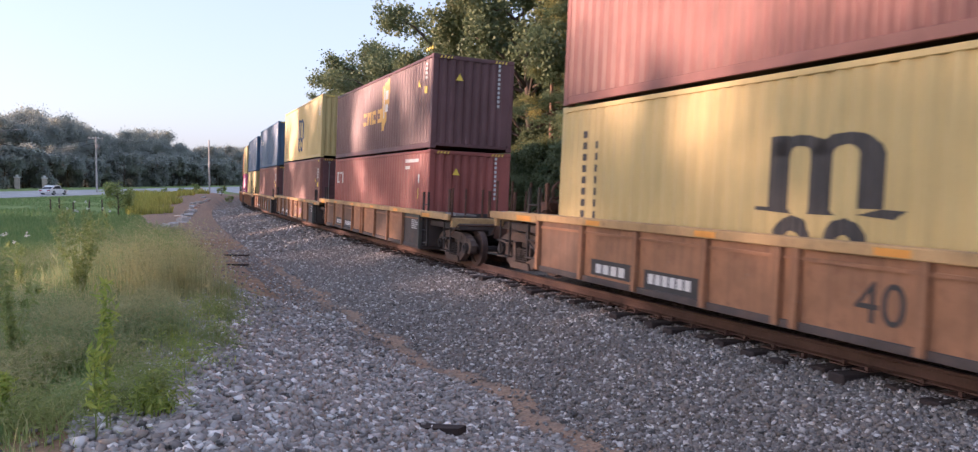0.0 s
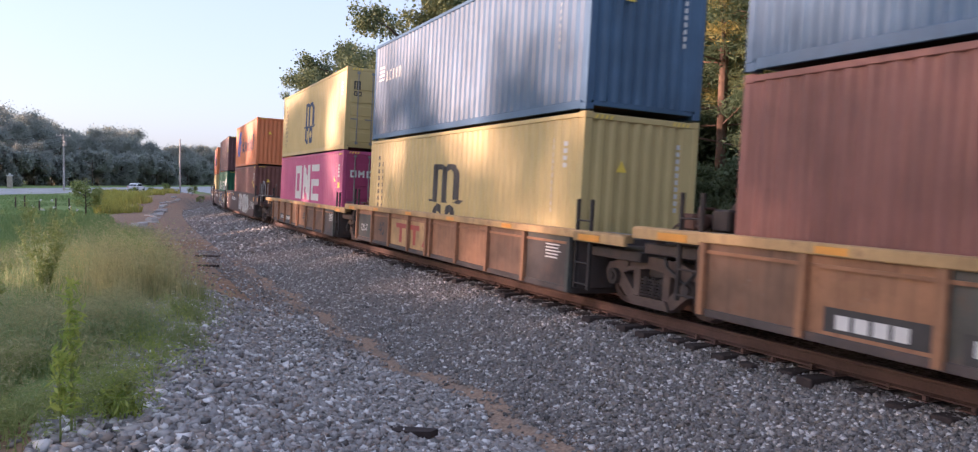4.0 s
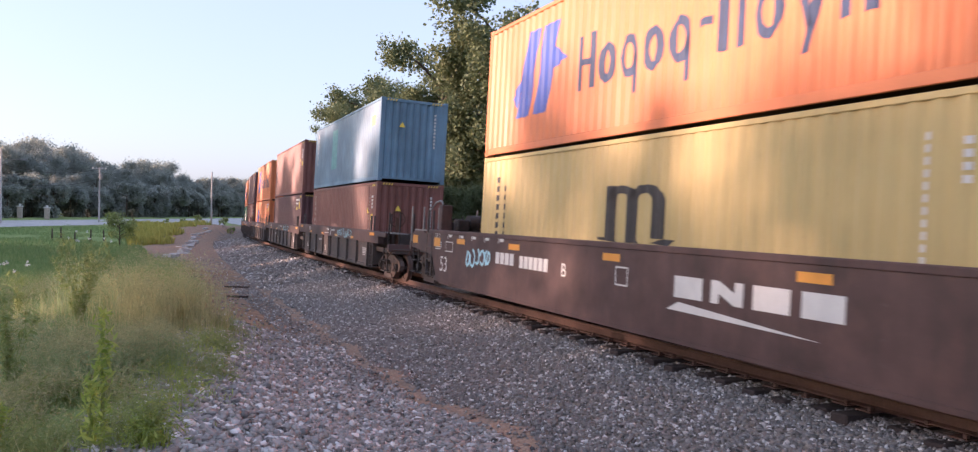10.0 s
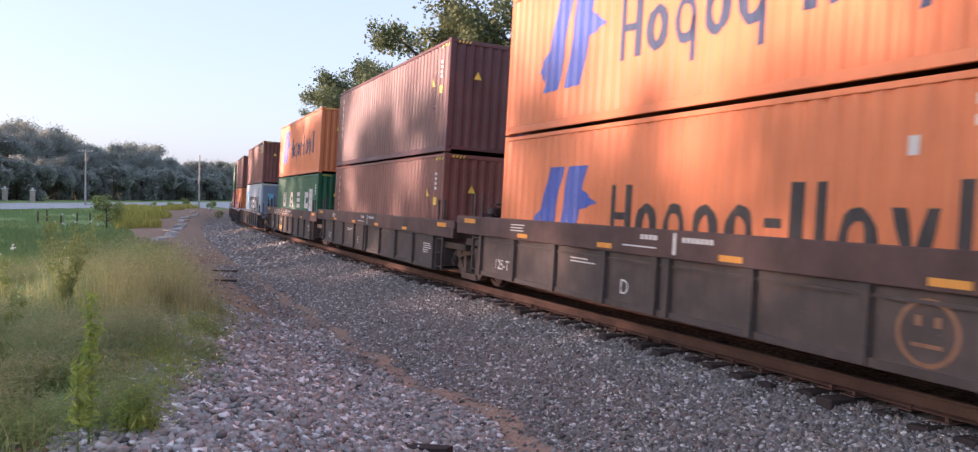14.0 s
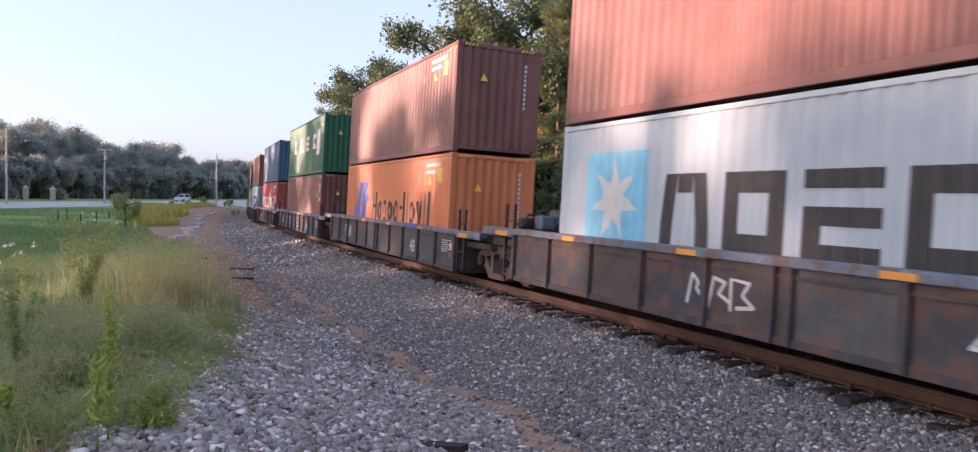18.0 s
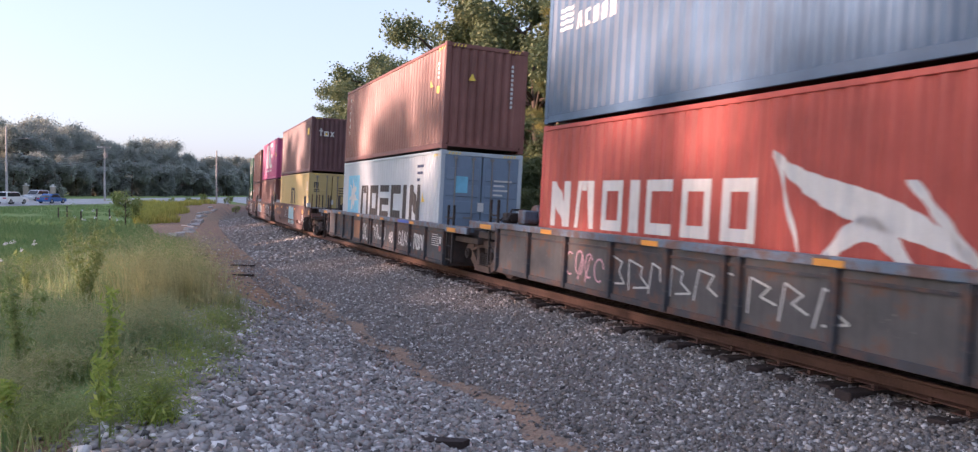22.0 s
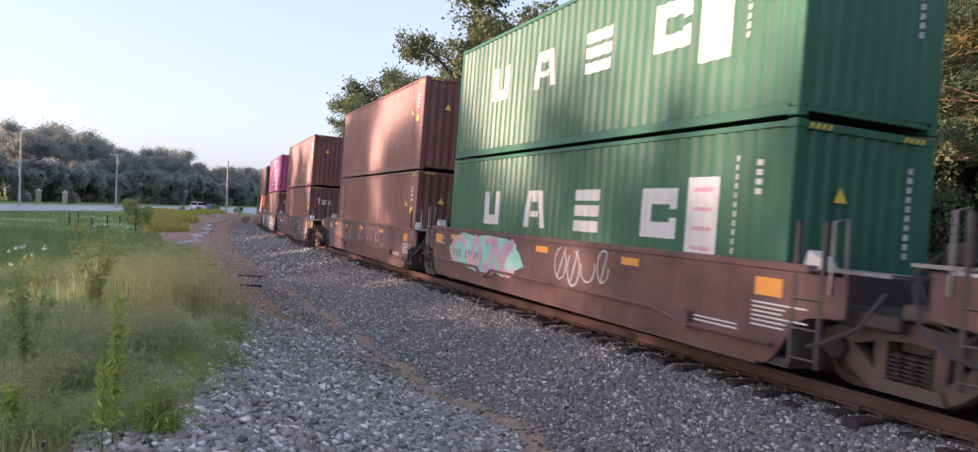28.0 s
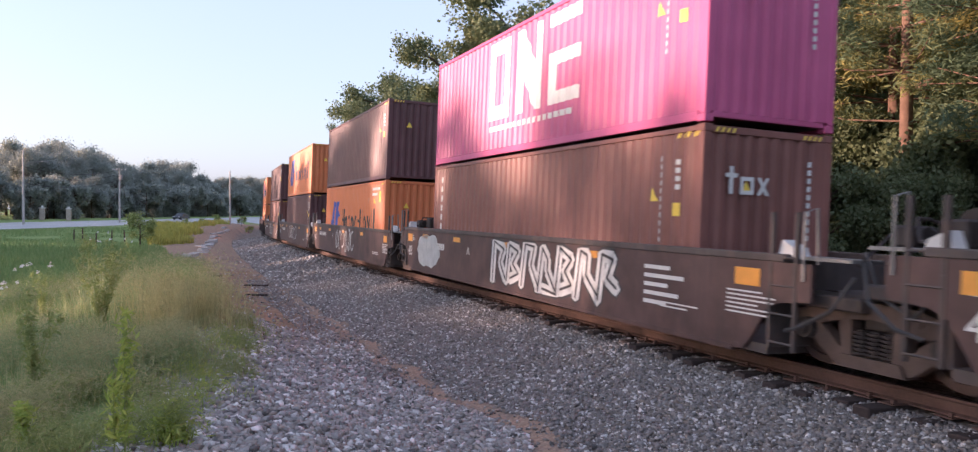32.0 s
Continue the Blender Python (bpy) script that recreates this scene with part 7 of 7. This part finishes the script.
# rough grass of the wide meadow, as far as the road
n = 34000
az_, ds = np.radians(g.uniform(-12.5, 2.5, n)), 34 + 90 * g.random(n) ** 1.2
x, y = np.sin(az_) * ds, np.cos(az_) * ds
_, dd = track_coords(x, y)
tuft = np.array([noise.noise(Vector((a * 0.16, b * 0.10, 5))) for a, b in zip(x, y)])
ok = (dd > 10.5) & (-(x - ROAD_AT[0]) * ROAD_TO[1] + (y - ROAD_AT[1]) * ROAD_TO[0] < -5) & (tuft > -0.25)
x, y, tuft = x[ok], y[ok], tuft[ok]
v, f = blades(on_ground(x, y), 0.12, 0.2 + 0.35 * np.clip(tuft + 0.25, 0, 1), 0.025, 35, 0.5)
stuff("rough_meadow", v, f, M_GRASS, "rough uneven green grass of the wide meadow", "grass")

# thin dry stalks over the near weeds
n = 27000
y = 4.5 + 24 * g.random(n) ** 1.3
d_ = 7.2 + 8.5 * g.random(n)
x = np.interp(y, _s, _x) - d_
dry = np.array([noise.noise(Vector((a * 0.7, b * 0.5, 12))) for a, b in zip(x, y)])
ok = (dry + 0.3 * g.random(n) > 0.02) & (d_ > sward(y) + 0.3 + 0.3 * np.sin(y * 1.1))
x, y = x[ok], y[ok]
v, f = blades(on_ground(x, y), 0.18, 0.46, 0.0022 + 0.0001 * y, 25, 0.7)
stuff("dry_grass", v, f, M_STRAW, "thin dry straw-coloured grass stalks among green weeds", "grass")

# tall grass on the rise towards the road, evening sunlight put into its yellow
n = 16000
az_, ds = np.radians(g.uniform(-1.2, 5.6, n)), g.uniform(70, 150, n)
x, y = np.sin(az_) * ds, np.cos(az_) * ds
_, dd = track_coords(x, y)
ok = (dd > 9.5 + 1.5 * np.sin(y * 0.3)) & (-(x - ROAD_AT[0]) * ROAD_TO[1] + (y - ROAD_AT[1]) * ROAD_TO[0] < -4)
x, y = x[ok], y[ok]
v, f = blades(on_ground(x, y), 0.35, 0.95, 0.06, 15, 0.5)
stuff("yellow_grass", v, f, leaf_mat("sunlight_yellow_blades", [(0.0, (0.30, 0.31, 0.07)), (1.0, (0.54, 0.48, 0.13))], 0.6, 0.5), "tall grass with evening sunlight painted into its yellow-green blades", "grass")


def clump(cx, cy, rx, ry, h, n, seed, material_low, material_top, words, name="weed_clump", zofs=0.0):
    """A mound of fine weeds with a haze of seed heads."""
    g = np.random.default_rng(seed)
    n = int(n * 1.15)
    px, py = g.normal(0, 0.46, n), g.normal(0, 0.46, n)
    gap = np.array([noise.noise(Vector((cx + a * rx * 1.6, cy + b * ry * 1.6, seed))) for a, b in zip(px, py)])
    keep = gap + 0.25 * g.random(n) > -0.08
    px, py, gap = px[keep], py[keep], gap[keep]
    n = len(px)
    x, y = cx + rx * px, cy + ry * py
    lump = np.clip(1.05 - 0.42 * (px ** 2 + py ** 2) + 0.5 * gap, 0.25, 1.2)
    t = thing(name, words, "weeds", "weed clumps beside the bank")
    v, f = blades(on_ground(x, y), h * lump * 0.5, h * lump * 1.02, 0.005, seed, 0.5)
    tagged(part("stalk", mesh_np("stalk", v, f), material_low, t), kind="stuff")
    k = int(n * 0.4)
    cen = on_ground(x[:k], y[:k]) + np.stack([g.normal(0, 0.05, k), g.normal(0, 0.05, k), h * lump[:k] * g.uniform(0.15, 0.8, k)], 1)
    v, f = leaf_cards(cen, 0.075, 0.06, 4, seed + 1, 0.20)
    tagged(part("foliage", mesh_np("foliage", v, f), material_low, t), kind="stuff")
    up = on_ground(x, y) + np.stack([g.normal(0, 0.08, n), g.normal(0, 0.08, n), h * lump * g.uniform(0.6, 1.12, n)], 1)
    v, f = leaf_cards(up, 0.055, 0.06, 6, seed + 2, 0.12, -0.4)
    tagged(part("seed_haze", mesh_np("seed_haze", v, f), material_top, t, "feathery straw-coloured seed heads"), kind="stuff")
    return t


clump(0.35, 13.6, 1.1, 1.6, 0.98, 1250, 61, M_STRAW, M_STRAW, "feathery straw-topped weed clump on the bank")
clump(-0.75, 15.4, 1.0, 1.8, 0.9, 800, 62, M_SEDGE, M_STRAW, "feathery straw-topped weed clump on the bank")
clump(-0.35, 9.6, 0.95, 1.2, 0.46, 2200, 63, M_SEDGE, M_STRAW, "loose green weed mound with pale seed heads")
clump(-1.6, 11.0, 1.0, 1.8, 0.46, 1100, 64, M_SEDGE, M_STRAW, "loose green weed mound with pale seed heads")
clump(-0.7, 7.9, 0.75, 0.9, 0.26, 1500, 65, M_WEED, M_STRAW, "low green weeds at the gravel's edge")
clump(-1.4, 7.1, 0.8, 1.2, 0.28, 1200, 66, M_WEED, M_STRAW, "low green weeds at the gravel's edge")
clump(-2.6, 20.5, 1.6, 2.5, 0.55, 1600, 67, M_WEED, M_STRAW, "tall green weed thicket in the meadow")
clump(0.3, 25, 1.5, 4.0, 0.6, 1900, 68, M_WEED, M_GRASS, "tall green weed thicket in the meadow")
clump(-3.4, 30, 2.2, 5.0, 0.6, 1500, 69, M_WEED, M_GRASS, "tall green weed thicket in the meadow")
clump(0.7, 40, 1.6, 6.0, 0.45, 1300, 70, M_WEED, M_GRASS, "tall green weed thicket in the meadow")


for k, (cx, cy, wide, tall) in enumerate(((0.42, 7.75, 0.3, 0.2), (0.02, 6.35, 0.16, 0.3), (0.62, 9.4, 0.3, 0.2), (0.25, 8.6, 0.4, 0.24), (0.9, 11.3, 0.35, 0.22), (0.55, 10.5, 0.4, 0.3), (-0.3, 6.6, 0.35, 0.16), (-0.75, 6.2, 0.4, 0.2), (1.35, 14.2, 0.35, 0.3))):
    clump(cx, cy, wide, wide * 1.5, tall, 240, 130 + k, M_LIME if k in (0, 1, 3, 5) else M_WEED, M_WEED, "low sparse green weeds growing through gravel", "low_weed")


def stalk_plant(x, y, h, n, seed, leaves, words, flowers=0, wide=0.10, name="tall_weed"):
    """An upright leafy stalk, bushier above."""
    g = np.random.default_rng(seed)
    z0 = height1(x, y) - 0.02
    t = thing(name, words, "weed", "tall weeds on the bank", m=Matrix.Translation((x, y, z0)))
    wood, cen = Solid(), []
    for k in range(n):
        a, q = g.uniform(0, 6.283), g.uniform(0.2, 1.0)
        hx, hy = math.cos(a) * wide * q * h, math.sin(a) * wide * q * h
        hk = h * g.uniform(0.75, 1.0)
        wood.tube([(0.02 * math.cos(a), 0.02 * math.sin(a), 0), (hx * 0.3, hy * 0.3, hk * 0.5), (hx, hy, hk)], 0.006, 4, 0.002)
        u = g.uniform(0.22, 1.0, 20)
        cen.append(np.stack([hx * u ** 1.5, hy * u ** 1.5, hk * u], 1))
    tagged(part("stem", wood, M_WEED, t), kind="stuff")
    v, f = leaf_cards(np.concatenate(cen), 0.08, 0.025, 4, seed + 1, 0.26, -0.5)
    tagged(part("foliage", mesh_np("foliage", v, f), leaves, t), kind="stuff")
    for k in range(flowers):
        a = g.uniform(0, 6.283)
        c = np.array([[math.cos(a) * wide * h * g.uniform(0.5, 2.2), math.sin(a) * wide * h * g.uniform(0.5, 2.2), h * g.uniform(0.9, 1.08)]])
        v, f = leaf_cards(c, 0.032, 0.012, 12, seed + 9 + k, 0.8)
        part("flower", mesh_np("flower", v, f), M_PETAL, t, "white flower head")
    return t


stalk_plant(-1.18, 8.6, 1.15, 8, 81, M_WEED, "bushy upright green weed with many narrow leaves", wide=0.3)
stalk_plant(-0.95, 13.4, 1.6, 16, 82, M_WEED, "bushy upright green weed with many narrow leaves", wide=0.3)
stalk_plant(-0.27, 5.9, 1.15, 3, 83, M_LIME, "single tall lime-green leafy stalk", wide=0.08)
stalk_plant(-0.33, 5.75, 0.75, 2, 84, M_LIME, "single tall lime-green leafy stalk", wide=0.06)
stalk_plant(-0.95, 6.4, 0.45, 3, 85, M_LIME, "short lime-green leafy stalk", wide=0.10)
stalk_plant(-2.05, 15.8, 1.05, 4, 89, M_WEED, "weed with small white flower heads", 9, 0.2)
stalk_plant(-2.75, 15.2, 0.95, 4, 90, M_WEED, "weed with small white flower heads", 8, 0.2)
stalk_plant(-1.2, 21.0, 1.5, 5, 91, M_WEED, "weed with small white flower heads", 8, 0.18)
stalk_plant(-2.2, 27.0, 1.7, 6, 92, M_WEED, "bushy upright green weed with many narrow leaves", wide=0.14)
stalk_plant(-3.4, 38.0, 1.8, 5, 93, M_WEED, "bushy upright green weed with many narrow leaves", wide=0.1)
stalk_plant(-2.6, 40.0, 1.7, 5, 94, M_WEED, "bushy upright green weed with many narrow leaves", wide=0.1)

# ================================================================ loose stone
def stones(x, y, rmin, rmax, seed, name, material, words):
    """Angular crushed stones: uneven six-sided lumps."""
    g = np.random.default_rng(seed)
    n = len(x)
    cube = np.array([(a, b, c) for c in (-1, 1) for b in (-1, 1) for a in (-1, 1)]) * 0.66
    fac = np.array([(0, 2, 3), (0, 3, 1), (4, 5, 7), (4, 7, 6), (0, 1, 5), (0, 5, 4), (2, 6, 7), (2, 7, 3), (0, 4, 6), (0, 6, 2), (1, 3, 7), (1, 7, 5)])
    rad = rmin + (rmax - rmin) * g.random(n) ** 2
    v = (cube[None] * g.uniform(0.55, 1.3, (n, 8, 1)) + g.normal(0, 0.16, (n, 8, 3))) * rad[:, None, None] * g.uniform(0.6, 1.25, (n, 1, 3))
    q = g.normal(0, 1, (n, 4))
    q /= np.linalg.norm(q, axis=1)[:, None]
    w, a, b, c = q.T
    rot = np.stack([1 - 2 * (b * b + c * c), 2 * (a * b - c * w), 2 * (a * c + b * w), 2 * (a * b + c * w), 1 - 2 * (a * a + c * c), 2 * (b * c - a * w), 2 * (a * c - b * w), 2 * (b * c + a * w), 1 - 2 * (a * a + b * b)], 1).reshape(n, 3, 3)
    v = np.einsum("nij,nkj->nki", rot, v)
    v[:, :, 2] *= 0.75
    z = height(x, y) + rad * g.uniform(-0.15, 0.5, n)
    v += np.stack([x, y, z], 1)[:, None, :]
    f = (fac[None] + (np.arange(n) * 8)[:, None, None]).reshape(-1, 3)
    me = mesh_np(name, v.reshape(-1, 3), f)
    me.materials.append(material)
    return tagged(new(name, me), words, "gravel", kind="stuff")


g = np.random.default_rng(77)
n = 125000
sv = 3.0 + 30 * g.random(n) ** 1.7
dv = 0.9 + 4.6 * g.random(n)
bare = np.array([noise.noise(Vector((a * 1.1, b * 0.8, 8))) for a, b in zip(sv, dv)])
off = dv - toe(sv)
ok = (off < -0.10 + 0.12 * bare) | (g.random(n) < 0.10) | ((off > 0.22 + 0.25 * np.clip(bare, 0, 1)) & (g.random(n) < 0.35))
sv, dv = sv[ok], dv[ok]
th_ = np.interp(sv, _s, _th)
xb, yb = np.interp(sv, _s, _x) - dv * np.cos(th_), np.interp(sv, _s, _y) + dv * np.sin(th_)
stones(xb, yb, 0.015, 0.039, 1, "track_ballast", M_BALLAST, "loose grey crushed-stone ballast of the railway bed")
n = 26000
sv = 30 + 60 * g.random(n)
dv = 0.9 + 3.6 * g.random(n)
th_ = np.interp(sv, _s, _th)
stones(np.interp(sv, _s, _x) - dv * np.cos(th_), np.interp(sv, _s, _y) + dv * np.sin(th_), 0.035, 0.085, 6, "far_ballast", M_BALLAST, "loose grey crushed-stone ballast further along the line")
n = 78000
yg = 3.6 + 14 * g.random(n) ** 1.5
dg = 4.2 + 4.5 * g.random(n)
xg = np.interp(yg, _s, _x) - dg
lot = np.array([noise.noise(Vector((a * 0.45, b * 0.7, 4))) for a, b in zip(yg, dg)])
keep = (dg < sward(yg) + 0.55 + 0.35 * np.sin(yg * 1.3)) & (dg > toe(yg) + 0.2 + 0.3 * np.clip(lot, 0, 1)) & (g.random(n) < np.clip(1.15 - 0.10 * np.clip(yg - 8, 0, 9) - 1.1 * np.clip(lot, 0, 1), 0.06, 1))
stones(xg[keep], yg[keep], 0.014, 0.056, 2, "bank_gravel", M_GRAVEL, "coarse pale grey gravel on the bank")
n = 5000
yg = 4 + 50 * g.random(n)
dg = 4.2 + 5.5 * g.random(n)
stones(np.interp(yg, _s, _x) - dg, yg, 0.015, 0.05, 3, "scattered_stones", M_BALLAST, "scattered grey stones on bare soil")

# ================================================================ ties, one by one where they are near
tie = Solid().box(-1.29, 1.29, -0.115, 0.115, -0.39, -0.192, 0.015).mesh("tie")
plate = Solid().box(-0.19, 0.19, -0.1, 0.1, -0.186, -0.172).box(-0.15, -0.10, -0.07, -0.03, -0.172, -0.13).box(0.10, 0.15, 0.03, 0.07, -0.172, -0.13).mesh("tie_plate")
r = random.Random(9)
for k in range(140):
    s_ = 1.0 + k * 0.495
    t = part("tie", tie, M_TIE, track, m=on_line(s_) @ Matrix.Translation((r.uniform(-0.10, 0.09), r.uniform(-0.03, 0.03), r.uniform(-0.035, 0.008))) @ Matrix.Rotation(r.uniform(-0.05, 0.05), 4, "Z"))
    if s_ < 36:
        part("tie_plate", plate, M_RAIL, t, m=Matrix.Translation((-0.755, 0, 0.003)))
so = Solid()
for k in range(220):
    s_ = 1.0 + (k + 140) * 0.495
    m = on_line(s_)
    so.add([m @ Vector(p) for p in [(x, y, z) for z in (-0.37, -0.185) for y in (-0.115, 0.115) for x in (-1.3, 1.3)]], [(0, 2, 3, 1), (4, 5, 7, 6), (0, 1, 5, 4), (2, 6, 7, 3), (0, 4, 6, 2), (1, 3, 7, 5)])
tagged(part("far_ties", so, M_TIE, track), kind="stuff")


# ================================================================ motion
def motions():
    steps = [float(t) for t in range(0, 33)]
    for c, q, keys, back in TRAFFIC:
        walk(c, drive(c, q, keys, back))
    # every wheel rolls alike: one row for each thirtieth of a second
    walk(WHEELS[0], [(k / FPS, Matrix.Rotation(travelled(k / FPS) / 0.42, 4, "X")) for k in range(0, 32 * FPS + 1)])
    rolling = WHEELS[0].animation_data
    for wh in WHEELS[1:]:
        wh.rotation_mode = "QUATERNION"
        wh.animation_data_create()
        wh.animation_data.action = rolling.action
        wh.animation_data.action_slot = rolling.action_slot
    for ob, c in UNITS:
        z = ob["rise"] if "rise" in ob else 0.0
        if "rise" in ob:
            del ob["rise"]
        walk(ob, [(t, on_line(c - travelled(t)) @ Matrix.Translation((0, 0, z))) for t in steps])


motions()
